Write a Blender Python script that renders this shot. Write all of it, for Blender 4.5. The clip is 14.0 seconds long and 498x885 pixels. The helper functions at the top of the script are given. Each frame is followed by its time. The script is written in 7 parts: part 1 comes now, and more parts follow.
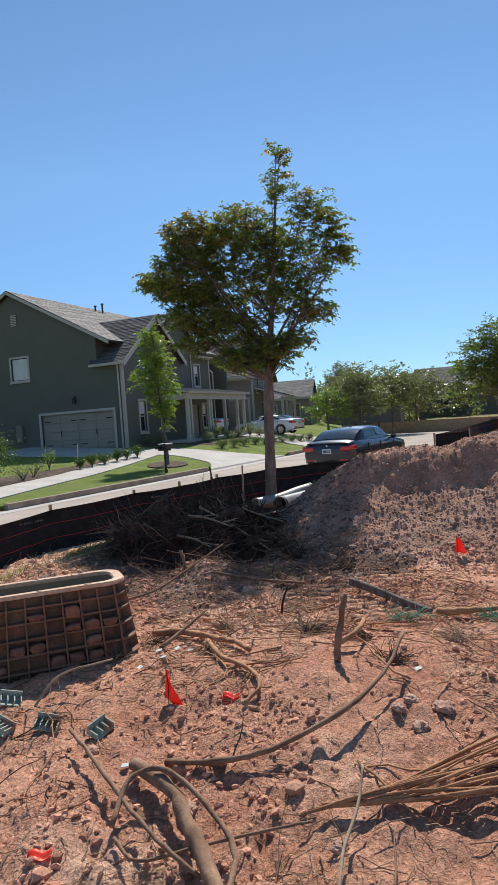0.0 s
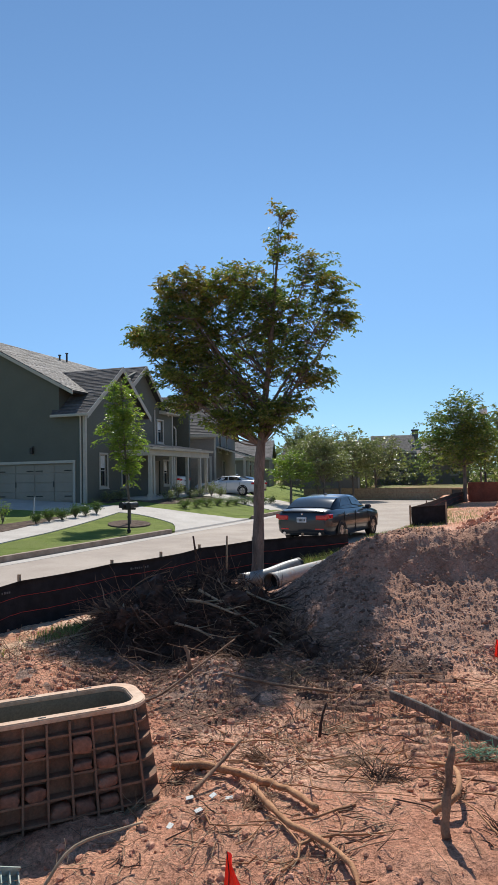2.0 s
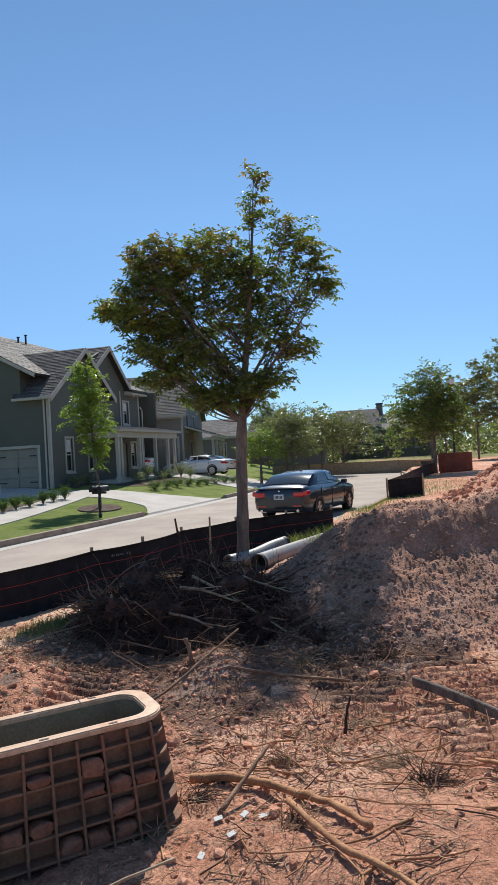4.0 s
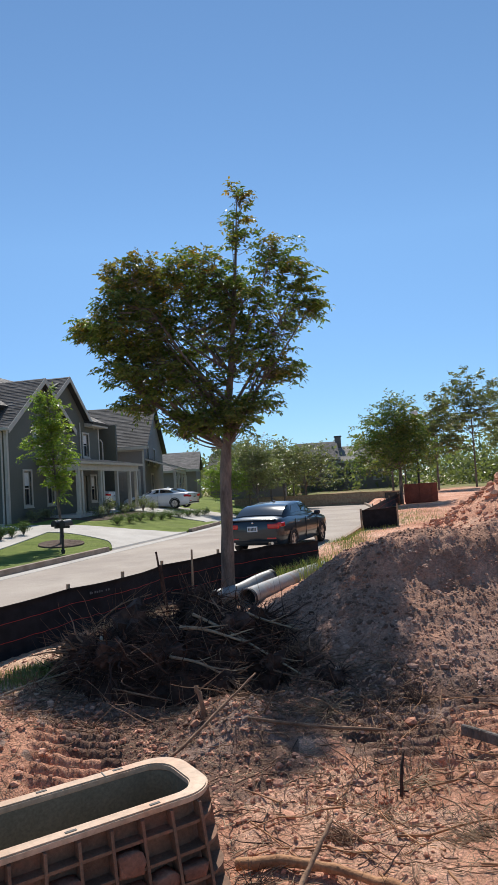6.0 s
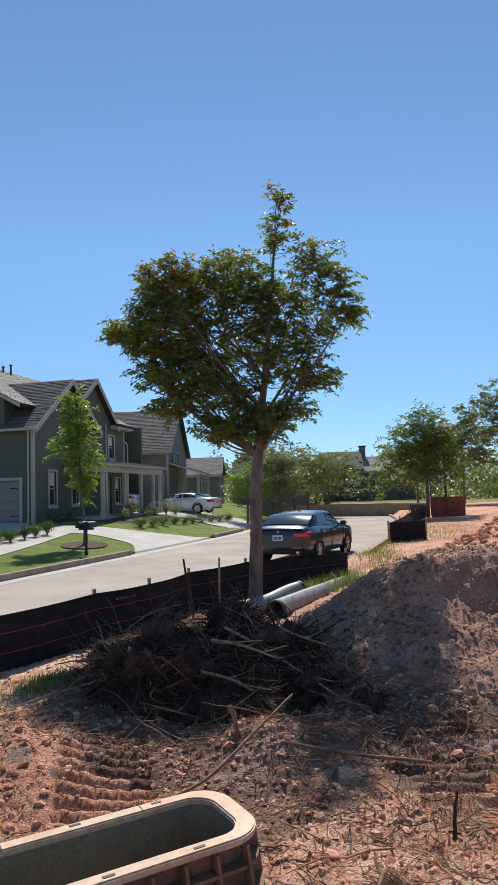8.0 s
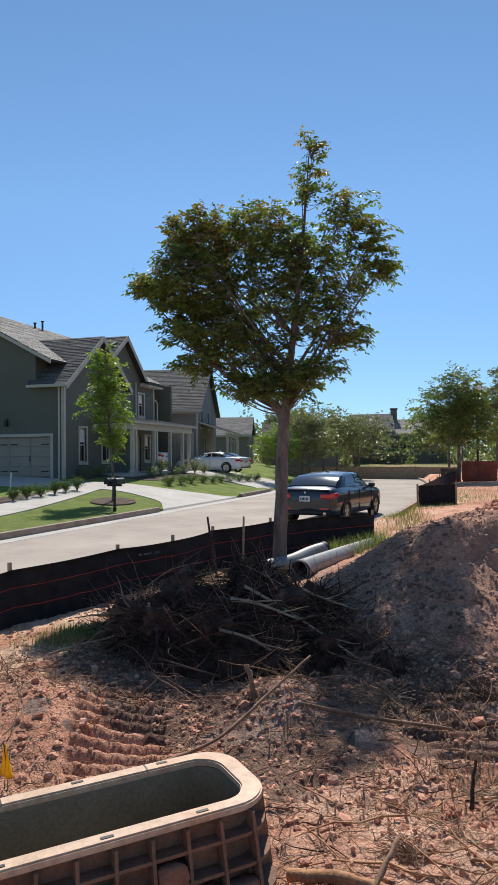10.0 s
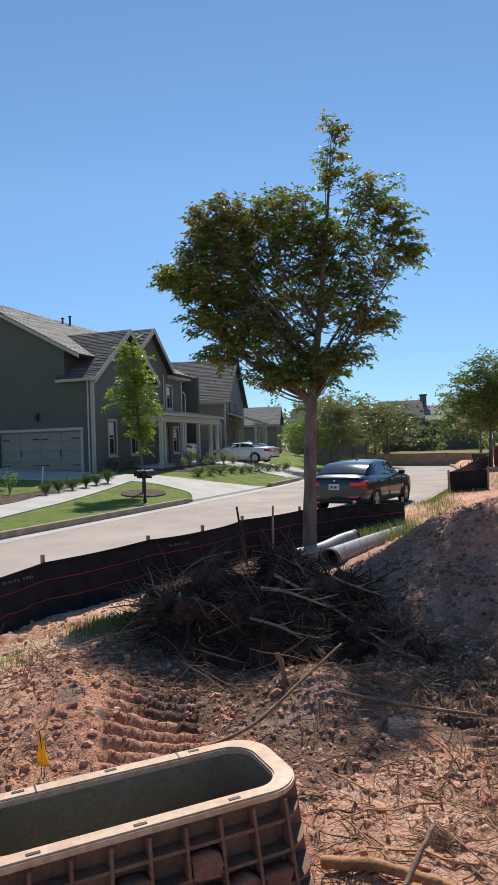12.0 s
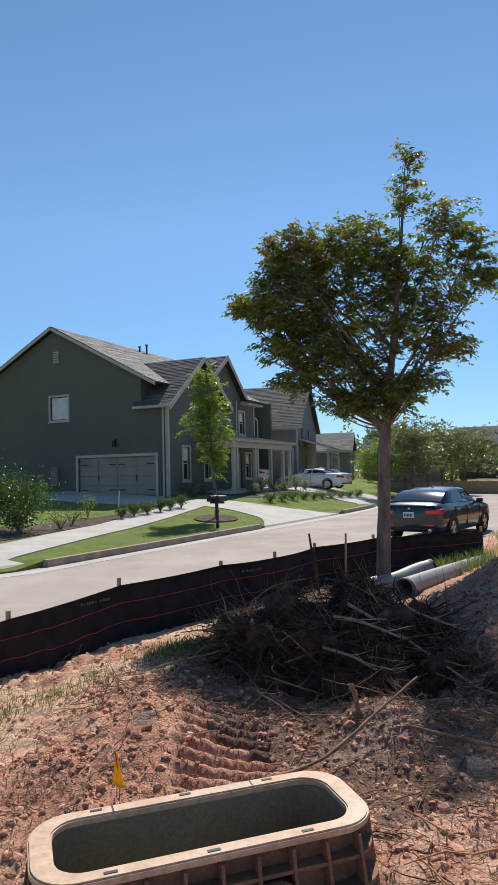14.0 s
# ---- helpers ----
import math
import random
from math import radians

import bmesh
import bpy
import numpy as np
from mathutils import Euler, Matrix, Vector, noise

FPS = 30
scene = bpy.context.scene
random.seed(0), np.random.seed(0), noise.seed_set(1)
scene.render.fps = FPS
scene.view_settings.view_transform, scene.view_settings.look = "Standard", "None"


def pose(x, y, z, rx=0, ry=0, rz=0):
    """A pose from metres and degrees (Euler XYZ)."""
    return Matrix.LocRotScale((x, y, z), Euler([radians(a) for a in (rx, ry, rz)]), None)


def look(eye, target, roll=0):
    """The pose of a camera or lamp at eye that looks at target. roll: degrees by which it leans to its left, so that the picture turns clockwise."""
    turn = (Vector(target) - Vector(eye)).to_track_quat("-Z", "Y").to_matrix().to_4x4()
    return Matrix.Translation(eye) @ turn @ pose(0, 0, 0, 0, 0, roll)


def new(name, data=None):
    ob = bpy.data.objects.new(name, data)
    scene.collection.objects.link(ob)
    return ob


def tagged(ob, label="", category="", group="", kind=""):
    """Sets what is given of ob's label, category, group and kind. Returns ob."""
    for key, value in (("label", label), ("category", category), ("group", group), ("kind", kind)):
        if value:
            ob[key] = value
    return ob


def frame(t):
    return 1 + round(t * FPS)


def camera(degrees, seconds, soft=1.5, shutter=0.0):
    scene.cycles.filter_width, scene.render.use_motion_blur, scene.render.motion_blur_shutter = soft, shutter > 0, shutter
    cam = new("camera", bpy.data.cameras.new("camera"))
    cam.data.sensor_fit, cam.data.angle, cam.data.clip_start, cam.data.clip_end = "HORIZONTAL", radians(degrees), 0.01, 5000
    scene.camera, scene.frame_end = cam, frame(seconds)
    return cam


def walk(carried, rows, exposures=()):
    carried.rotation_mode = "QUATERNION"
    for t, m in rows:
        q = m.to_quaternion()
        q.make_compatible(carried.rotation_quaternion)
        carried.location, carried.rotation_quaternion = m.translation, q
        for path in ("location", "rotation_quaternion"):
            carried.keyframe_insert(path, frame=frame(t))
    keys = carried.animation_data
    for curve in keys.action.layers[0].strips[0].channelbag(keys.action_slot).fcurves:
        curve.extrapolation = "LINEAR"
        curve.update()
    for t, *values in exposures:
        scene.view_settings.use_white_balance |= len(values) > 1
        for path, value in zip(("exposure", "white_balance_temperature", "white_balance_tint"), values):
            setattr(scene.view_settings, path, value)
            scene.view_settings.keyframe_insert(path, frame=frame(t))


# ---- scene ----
cam = camera(40.5, 14.0)
PATH = [
    (0, (-0.574, -0.866, 1.687), (-1.097, 1.064, 1.624), -4.1),
    (0.5, (-0.963, -0.633, 1.769), (-1.493, 1.295, 1.709), -2.5),
    (1, (-1.077, -0.433, 1.838), (-1.61, 1.494, 1.82), -2.1),
    (1.5, (-1.184, -0.268, 1.878), (-1.67, 1.671, 1.95), -2.2),
    (2, (-1.456, -0.199, 1.904), (-1.832, 1.763, 2.005), -1.2),
    (2.5, (-1.588, -0.132, 1.907), (-2.002, 1.823, 1.992), -0.0),
    (3, (-1.63, 0.041, 1.903), (-2.07, 1.992, 1.953), -1.8),
    (3.5, (-1.69, 0.153, 1.929), (-2.069, 2.117, 1.962), -2.9),
    (3.7, (-1.756, 0.194, 1.916), (-2.058, 2.171, 1.946), -3.0),
    (5.8, (-2.35, 0.798, 1.821), (-2.559, 2.784, 1.932), -3.7),
    (6, (-2.417, 0.814, 1.821), (-2.554, 2.805, 1.948), -3.7),
    (6.5, (-2.504, 0.897, 1.826), (-2.682, 2.884, 1.957), -2.4),
    (7, (-2.507, 1.051, 1.822), (-2.778, 3.028, 1.962), -2.7),
    (7.5, (-2.582, 1.052, 1.84), (-2.817, 3.032, 2.0), -2.1),
    (7.7, (-2.595, 1.035, 1.854), (-2.796, 3.018, 2.013), -1.8),
    (9.8, (-2.549, 1.204, 1.833), (-2.82, 3.186, 1.863), -0.4),
    (10, (-2.548, 1.22, 1.828), (-2.843, 3.197, 1.863), -0.6),
    (10.5, (-2.538, 1.227, 1.825), (-2.854, 3.201, 1.869), -1.0),
    (11, (-2.53, 1.225, 1.82), (-2.85, 3.199, 1.862), -1.4),
    (11.5, (-2.536, 1.241, 1.816), (-2.882, 3.211, 1.84), -1.7),
    (12, (-2.538, 1.244, 1.818), (-2.917, 3.208, 1.825), -1.8),
    (12.5, (-2.542, 1.237, 1.816), (-2.966, 3.191, 1.829), -1.6),
    (13, (-2.536, 1.215, 1.826), (-2.993, 3.162, 1.869), -1.3),
    (13.5, (-2.535, 1.214, 1.826), (-3.023, 3.152, 1.9), -1.2),
    (14, (-2.537, 1.2, 1.83), (-3.12, 3.111, 1.919), -1.4),
]
walk(cam, [(t, look(eye, target, roll)) for t, eye, target, roll in PATH])

# ---- world and sun ----
SUN_EL, SUN_AZ = 46.6, -5.0          # degrees above the horizon; from +y towards +x
EXPOSURE = 0.25
world = bpy.data.worlds.new("world")
scene.world = world
world.use_nodes = True
wn = world.node_tree.nodes
sky = wn.new("ShaderNodeTexSky")
sky.sky_type = "NISHITA"
sky.sun_disc = False
sky.sun_elevation = radians(SUN_EL)
sky.sun_rotation = radians(SUN_AZ)
sky.altitude, sky.air_density, sky.dust_density, sky.ozone_density = 1800, 1.0, 0.0, 1.0
wn["Background"].inputs[1].default_value = 0.11
tint = wn.new("ShaderNodeMix")
tint.data_type, tint.blend_type = "RGBA", "MULTIPLY"
tint.inputs[0].default_value, tint.inputs[7].default_value = 1.0, (0.83, 1.02, 1.09, 1)
world.node_tree.links.new(sky.outputs[0], tint.inputs[6])
up_ = wn.new("ShaderNodeSeparateXYZ")
world.node_tree.links.new(wn.new("ShaderNodeTexCoord").outputs["Generated"], up_.inputs[0])
low = wn.new("ShaderNodeValToRGB")
low.color_ramp.elements[0].position, low.color_ramp.elements[0].color = 0.0, (0.5, 0.56, 0.7, 1)
low.color_ramp.elements[1].position, low.color_ramp.elements[1].color = 0.34, (1, 1, 1, 1)
world.node_tree.links.new(up_.outputs[2], low.inputs[0])
deep = wn.new("ShaderNodeMix")
deep.data_type, deep.blend_type = "RGBA", "MULTIPLY"
deep.inputs[0].default_value = 1.0
world.node_tree.links.new(tint.outputs[2], deep.inputs[6])
world.node_tree.links.new(low.outputs[0], deep.inputs[7])
world.node_tree.links.new(deep.outputs[2], wn["Background"].inputs[0])
sun_data = bpy.data.lights.new("sun", "SUN")
sun_data.energy, sun_data.angle, sun_data.color = 4.7, radians(0.55), (1.0, 0.95, 0.87)
sun = new("sun", sun_data)
ce, se = math.cos(radians(SUN_EL)), math.sin(radians(SUN_EL))
SUN_DIR = Vector((math.sin(radians(SUN_AZ)) * ce, math.cos(radians(SUN_AZ)) * ce, se))
sun.matrix_world = look(SUN_DIR * 60, (0, 0, 0))
scene.view_settings.exposure = EXPOSURE


# ---- materials ----
def ramp_node(nt, fac, stops):
    n = nt.nodes.new("ShaderNodeValToRGB")
    el = n.color_ramp.elements
    while len(el) < len(stops):
        el.new(0.5)
    for e, (p, c) in zip(el, stops):
        e.position, e.color = p, (*c, 1)
    nt.links.new(fac, n.inputs[0])
    return n.outputs[0]


def noise_node(nt, vec, scale, detail=4, rough=0.6, stretch=None):
    n = nt.nodes.new("ShaderNodeTexNoise")
    n.inputs["Scale"].default_value, n.inputs["Detail"].default_value, n.inputs["Roughness"].default_value = scale, detail, rough
    if stretch:
        m = nt.nodes.new("ShaderNodeMapping")
        m.inputs["Scale"].default_value = stretch
        nt.links.new(vec, m.inputs[0])
        vec = m.outputs[0]
    nt.links.new(vec, n.inputs["Vector"])
    return n.outputs[0]


def mix_rgb(nt, fac, a, b, mode="MIX"):
    n = nt.nodes.new("ShaderNodeMix")
    n.data_type, n.blend_type = "RGBA", mode
    for sock, v in ((0, fac), (6, a), (7, b)):
        if isinstance(v, (int, float)):
            n.inputs[sock].default_value = v
        elif isinstance(v, tuple):
            n.inputs[sock].default_value = (*v, 1)
        else:
            nt.links.new(v, n.inputs[sock])
    return n.outputs[2]


def material(name, dark, light, scale=3.0, fine=40.0, rough=0.85, bump=0.3, metal=0.0, patch=None, patch_scale=0.6, local=False,
             stretch=None, vary=0.0, island=0.0, spec=0.4, dist=0.01):
    """Two tones by a coarse noise, a finer grain over it, an optional third tone in patches, and bump."""
    m = bpy.data.materials.new(name)
    m.use_nodes = True
    nt = m.node_tree
    b = nt.nodes["Principled BSDF"]
    if local:
        vec = nt.nodes.new("ShaderNodeTexCoord").outputs["Object"]
    else:
        vec = nt.nodes.new("ShaderNodeNewGeometry").outputs["Position"]
    coarse = noise_node(nt, vec, scale, 5, 0.6, stretch)
    grain = noise_node(nt, vec, fine, 3, 0.65, stretch)
    col = ramp_node(nt, coarse, ((0.35, dark), (0.65, light)))
    g = ramp_node(nt, grain, ((0.3, (0.72,) * 3), (0.7, (1.2,) * 3)))
    col = mix_rgb(nt, 0.8, col, g, "MULTIPLY")
    if patch:
        pf = ramp_node(nt, noise_node(nt, vec, patch_scale, 6, 0.65), ((0.5, (0, 0, 0)), (0.62, (1, 1, 1))))
        col = mix_rgb(nt, pf, col, mix_rgb(nt, 0.8, patch, g, "MULTIPLY"))
    for amount, kind in ((vary, "obj"), (island, "isl")):
        if amount:
            if kind == "obj":
                r = nt.nodes.new("ShaderNodeObjectInfo").outputs["Random"]
            else:
                r = nt.nodes.new("ShaderNodeNewGeometry").outputs["Random Per Island"]
            v = ramp_node(nt, r, ((0.0, (1 - amount,) * 3), (1.0, (1 + amount,) * 3)))
            col = mix_rgb(nt, 1.0, col, v, "MULTIPLY")
    nt.links.new(col, b.inputs["Base Color"])
    b.inputs["Roughness"].default_value, b.inputs["Metallic"].default_value = rough, metal
    b.inputs["Specular IOR Level"].default_value = spec
    if bump:
        bn = nt.nodes.new("ShaderNodeBump")
        bn.inputs["Strength"].default_value, bn.inputs["Distance"].default_value = bump, dist
        nt.links.new(grain, bn.inputs["Height"])
        nt.links.new(bn.outputs[0], b.inputs["Normal"])
    return m


def leaf_material(name, dark, light, warm, trans=0.35):
    m = bpy.data.materials.new(name)
    m.use_nodes = True
    nt = m.node_tree
    b = nt.nodes["Principled BSDF"]
    geo = nt.nodes.new("ShaderNodeNewGeometry")
    col = ramp_node(nt, geo.outputs["Random Per Island"], ((0.0, dark), (0.78, light), (0.98, warm)))
    big = ramp_node(nt, noise_node(nt, geo.outputs["Position"], 0.9, 3), ((0.35, (0.75, 0.8, 0.75)), (0.7, (1.25, 1.15, 1.0))))
    col = mix_rgb(nt, 1.0, col, big, "MULTIPLY")
    nt.links.new(col, b.inputs["Base Color"])
    b.inputs["Roughness"].default_value = 0.36
    b.inputs["Specular IOR Level"].default_value = 0.4
    tr = nt.nodes.new("ShaderNodeBsdfTranslucent")
    nt.links.new(mix_rgb(nt, 1.0, col, (1.4, 1.7, 0.7), "MULTIPLY"), tr.inputs[0])
    mx = nt.nodes.new("ShaderNodeMixShader")
    mx.inputs[0].default_value = trans
    nt.links.new(b.outputs[0], mx.inputs[1])
    nt.links.new(tr.outputs[0], mx.inputs[2])
    nt.links.new(mx.outputs[0], nt.nodes["Material Output"].inputs[0])
    return m


def glass_material(name, tint=(0.02, 0.025, 0.03), rough=0.03):
    m = bpy.data.materials.new(name)
    m.use_nodes = True
    b = m.node_tree.nodes["Principled BSDF"]
    b.inputs["Base Color"].default_value = (*tint, 1)
    b.inputs["Roughness"].default_value = rough
    b.inputs["Specular IOR Level"].default_value = 0.9
    return m


def crumble(m, scale, dist):
    """Coarser crumbs over a soil material, with the shade of its pores put into the colour."""
    nt = m.node_tree
    b = nt.nodes["Principled BSDF"]
    vec = nt.nodes.new("ShaderNodeNewGeometry").outputs["Position"]
    n = noise_node(nt, vec, scale, 8, 0.8)
    n2 = noise_node(nt, vec, scale * 0.27, 6, 0.75)
    add = nt.nodes.new("ShaderNodeMath")
    add.operation = "ADD"
    nt.links.new(n, add.inputs[0])
    nt.links.new(n2, add.inputs[1])
    old = b.inputs["Normal"].links[0].from_socket
    bn = nt.nodes.new("ShaderNodeBump")
    bn.inputs["Strength"].default_value, bn.inputs["Distance"].default_value = 1.0, dist
    nt.links.new(add.outputs[0], bn.inputs["Height"])
    nt.links.new(old, bn.inputs["Normal"])
    nt.links.new(bn.outputs[0], b.inputs["Normal"])
    col = b.inputs["Base Color"].links[0].from_socket
    # colour follows the relief: hollows painted shaded, crumb tops painted lit
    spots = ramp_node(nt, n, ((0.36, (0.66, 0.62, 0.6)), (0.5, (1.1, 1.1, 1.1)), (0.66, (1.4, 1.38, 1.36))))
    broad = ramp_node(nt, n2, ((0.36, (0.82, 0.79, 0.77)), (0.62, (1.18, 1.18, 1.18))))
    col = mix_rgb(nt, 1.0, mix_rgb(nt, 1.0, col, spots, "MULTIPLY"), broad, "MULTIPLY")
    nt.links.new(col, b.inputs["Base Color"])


def ground_material():
    """Red clay with crumbly relief at two scales and paler dried patches."""
    m = material("red_clay", (0.47, 0.215, 0.135), (0.66, 0.355, 0.235), 1.6, 30, 0.95, 1.0, patch=(0.7, 0.44, 0.31), patch_scale=0.55, spec=0.15, dist=0.02)
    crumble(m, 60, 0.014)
    return m


CLAY = ground_material()
MOUND_DIRT = material("mound_dirt", (0.31, 0.175, 0.12), (0.48, 0.29, 0.21), 2.5, 34, 0.95, 1.0, patch=(0.52, 0.28, 0.19), patch_scale=1.1, spec=0.15, dist=0.02)
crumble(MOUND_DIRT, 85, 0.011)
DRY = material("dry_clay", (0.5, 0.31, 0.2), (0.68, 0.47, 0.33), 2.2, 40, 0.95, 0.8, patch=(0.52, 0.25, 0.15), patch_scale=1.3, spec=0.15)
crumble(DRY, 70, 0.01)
FIELD = material("rough_field", (0.16, 0.17, 0.06), (0.28, 0.25, 0.11), 0.4, 8, 0.95, 0.8, patch=(0.4, 0.24, 0.15), patch_scale=0.08, spec=0.1, dist=0.1)
CLOD = material("clod", (0.46, 0.21, 0.135), (0.66, 0.36, 0.24), 5, 60, 0.95, 0.6, island=0.3, spec=0.15)
MOUND_CLOD = material("mound_clod", (0.3, 0.17, 0.12), (0.5, 0.31, 0.23), 5, 60, 0.95, 0.6, island=0.35, spec=0.15)
DARK_SOIL = material("dark_brown_soil", (0.15, 0.088, 0.065), (0.27, 0.165, 0.12), 2.2, 34, 0.95, 1.0, patch=(0.36, 0.25, 0.2), patch_scale=1.4, spec=0.15, dist=0.02)
crumble(DARK_SOIL, 75, 0.012)
STONE = material("stone", (0.32, 0.2, 0.15), (0.5, 0.34, 0.26), 8, 70, 0.85, 0.5, island=0.25)
ROAD = material("road_concrete", (0.36, 0.3, 0.25), (0.44, 0.375, 0.315), 0.5, 60, 0.9, 0.2, patch=(0.34, 0.285, 0.24), patch_scale=0.3, spec=0.25)
CONCRETE = material("pale_concrete", (0.42, 0.385, 0.345), (0.52, 0.485, 0.44), 0.8, 50, 0.85, 0.15, spec=0.25)
KERB = material("kerb_concrete", (0.26, 0.19, 0.14), (0.4, 0.31, 0.24), 3, 50, 0.9, 0.3)
LAWN = material("lawn_grass", (0.15, 0.2, 0.045), (0.24, 0.29, 0.075), 1.3, 45, 0.95, 1.0, patch=(0.2, 0.24, 0.07), patch_scale=0.5, spec=0.1, dist=0.05)
MULCH = material("mulch", (0.1, 0.07, 0.055), (0.2, 0.15, 0.12), 4, 60, 0.95, 1.0, spec=0.1, dist=0.04)
SIDING = material("green_siding", (0.108, 0.11, 0.088), (0.122, 0.124, 0.1), 0.7, 30, 0.75, 0.05)
SIDING_TAUPE = material("taupe_siding", (0.2, 0.175, 0.15), (0.23, 0.2, 0.175), 0.7, 30, 0.75, 0.05)
TRIM = material("cream_trim", (0.42, 0.39, 0.33), (0.48, 0.45, 0.38), 2, 40, 0.6, 0.05)
GARAGE = material("garage_paint", (0.27, 0.235, 0.185), (0.31, 0.27, 0.215), 1, 30, 0.6, 0.05)
SHINGLE = material("dark_shingle", (0.075, 0.07, 0.068), (0.13, 0.12, 0.115), 2.5, 14, 0.9, 0.6, vary=0.25, island=0.3, dist=0.02)
SHINGLE_PALE = material("worn_shingle", (0.26, 0.24, 0.21), (0.36, 0.33, 0.3), 1.5, 12, 0.9, 0.6, vary=0.15, island=0.15, dist=0.02)
FASCIA = material("black_fascia", (0.03, 0.03, 0.03), (0.045, 0.043, 0.04), 3, 30, 0.5, 0.05)
IRON = material("black_iron", (0.012, 0.012, 0.012), (0.025, 0.024, 0.022), 8, 60, 0.45, 0.1)
PANE = glass_material("window_pane")
BLIND = material("window_blind", (0.6, 0.6, 0.58), (0.7, 0.7, 0.67), 2, 30, 0.7, 0.0)
FABRIC = material("silt_fabric", (0.008, 0.008, 0.01), (0.02, 0.02, 0.023), 6, 160, 0.7, 0.4, spec=0.25)
ORANGE_LINE = material("red_thread", (0.5, 0.04, 0.03), (0.6, 0.07, 0.05), 4, 40, 0.7, 0.0)
STAKE = material("stake_wood", (0.28, 0.2, 0.13), (0.42, 0.32, 0.21), 6, 50, 0.85, 0.4)
BARK = material("grey_bark", (0.1, 0.08, 0.066), (0.21, 0.172, 0.145), 9, 60, 0.9, 0.8, stretch=(1, 1, 0.3), dist=0.02)
TWIG = material("dry_twig", (0.16, 0.085, 0.05), (0.34, 0.2, 0.12), 7, 70, 0.9, 0.5, island=0.25)
ROOT = material("torn_root", (0.3, 0.14, 0.065), (0.5, 0.26, 0.13), 9, 60, 0.9, 0.6, island=0.15)
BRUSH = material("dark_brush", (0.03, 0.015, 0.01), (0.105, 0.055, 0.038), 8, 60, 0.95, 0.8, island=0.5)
STRAW = material("straw", (0.3, 0.21, 0.13), (0.46, 0.34, 0.22), 6, 60, 0.9, 0.2, island=0.35)
LEAF = leaf_material("elm_leaf", (0.06, 0.1, 0.035), (0.15, 0.19, 0.055), (0.27, 0.24, 0.08), 0.42)
# sun on the crown's upper tips, put into a warmer leaf colour
LEAF_WARM = leaf_material("sunlit_leaf", (0.11, 0.11, 0.035), (0.25, 0.19, 0.06), (0.36, 0.2, 0.06), 0.42)
LEAF_PALE = leaf_material("young_leaf", (0.13, 0.185, 0.04), (0.21, 0.275, 0.065), (0.3, 0.3, 0.08), 0.45)
# distance haze is put into this leaf colour: paler and greyer green
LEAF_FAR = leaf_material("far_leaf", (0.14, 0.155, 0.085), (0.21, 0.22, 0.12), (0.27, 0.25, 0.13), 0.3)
SHRUB = leaf_material("shrub_leaf", (0.04, 0.075, 0.018), (0.08, 0.13, 0.03), (0.16, 0.2, 0.06), 0.3)
GRASS = leaf_material("grass_blade", (0.12, 0.15, 0.05), (0.2, 0.22, 0.085), (0.38, 0.32, 0.16), 0.3)
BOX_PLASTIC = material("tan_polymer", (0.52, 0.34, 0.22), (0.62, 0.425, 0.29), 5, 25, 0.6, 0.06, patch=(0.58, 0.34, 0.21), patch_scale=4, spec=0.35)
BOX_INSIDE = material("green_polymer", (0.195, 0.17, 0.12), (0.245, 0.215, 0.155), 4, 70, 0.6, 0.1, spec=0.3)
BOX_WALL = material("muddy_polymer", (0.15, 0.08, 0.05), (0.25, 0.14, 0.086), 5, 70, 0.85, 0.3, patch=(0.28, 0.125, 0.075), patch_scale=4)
ROCK = material("clay_stained_rock", (0.4, 0.215, 0.145), (0.6, 0.37, 0.27), 12, 80, 0.9, 0.5)
MUD = material("caked_mud", (0.2, 0.085, 0.054), (0.32, 0.155, 0.1), 8, 60, 0.95, 0.6)
PIPE = material("drain_pipe", (0.2, 0.205, 0.195), (0.3, 0.3, 0.285), 3, 50, 0.45, 0.1, patch=(0.24, 0.17, 0.13), patch_scale=3)
PIPE_DARK = material("pipe_black", (0.012, 0.012, 0.013), (0.02, 0.02, 0.02), 5, 50, 0.6, 0.1)
FLAG_RED = leaf_material("flag_red", (0.85, 0.05, 0.03), (0.9, 0.07, 0.04), (0.9, 0.07, 0.04), 0.3)
FLAG_YELLOW = leaf_material("flag_yellow", (0.8, 0.46, 0.02), (0.85, 0.5, 0.02), (0.85, 0.5, 0.02), 0.3)
GREEN_PLASTIC = material("green_plastic", (0.26, 0.33, 0.27), (0.42, 0.47, 0.39), 9, 60, 0.7, 0.2, patch=(0.38, 0.22, 0.15), patch_scale=6)


# ---- building blocks ----
def part(name, bm, mat, parent=None, label="", smooth=False):
    me = bpy.data.meshes.new(name)
    bm.to_mesh(me)
    bm.free()
    me.materials.append(mat)
    if smooth:
        me.polygons.foreach_set("use_smooth", [True] * len(me.polygons))
    ob = new(name, me)
    if parent:
        ob.parent = parent
    if label:
        ob["label"] = label
    return ob


def mesh_object(name, verts, faces, mat, parent=None, smooth=False):
    me = bpy.data.meshes.new(name)
    me.from_pydata(verts, [], faces)
    me.materials.append(mat)
    if smooth:
        me.polygons.foreach_set("use_smooth", [True] * len(me.polygons))
    me.update()
    ob = new(name, me)
    if parent:
        ob.parent = parent
    return ob


def empty(name, m, label="", category="", group="", kind=""):
    e = new(name)
    e.matrix_world = m
    e.empty_display_size = 0.2
    return tagged(e, label, category, group, kind)


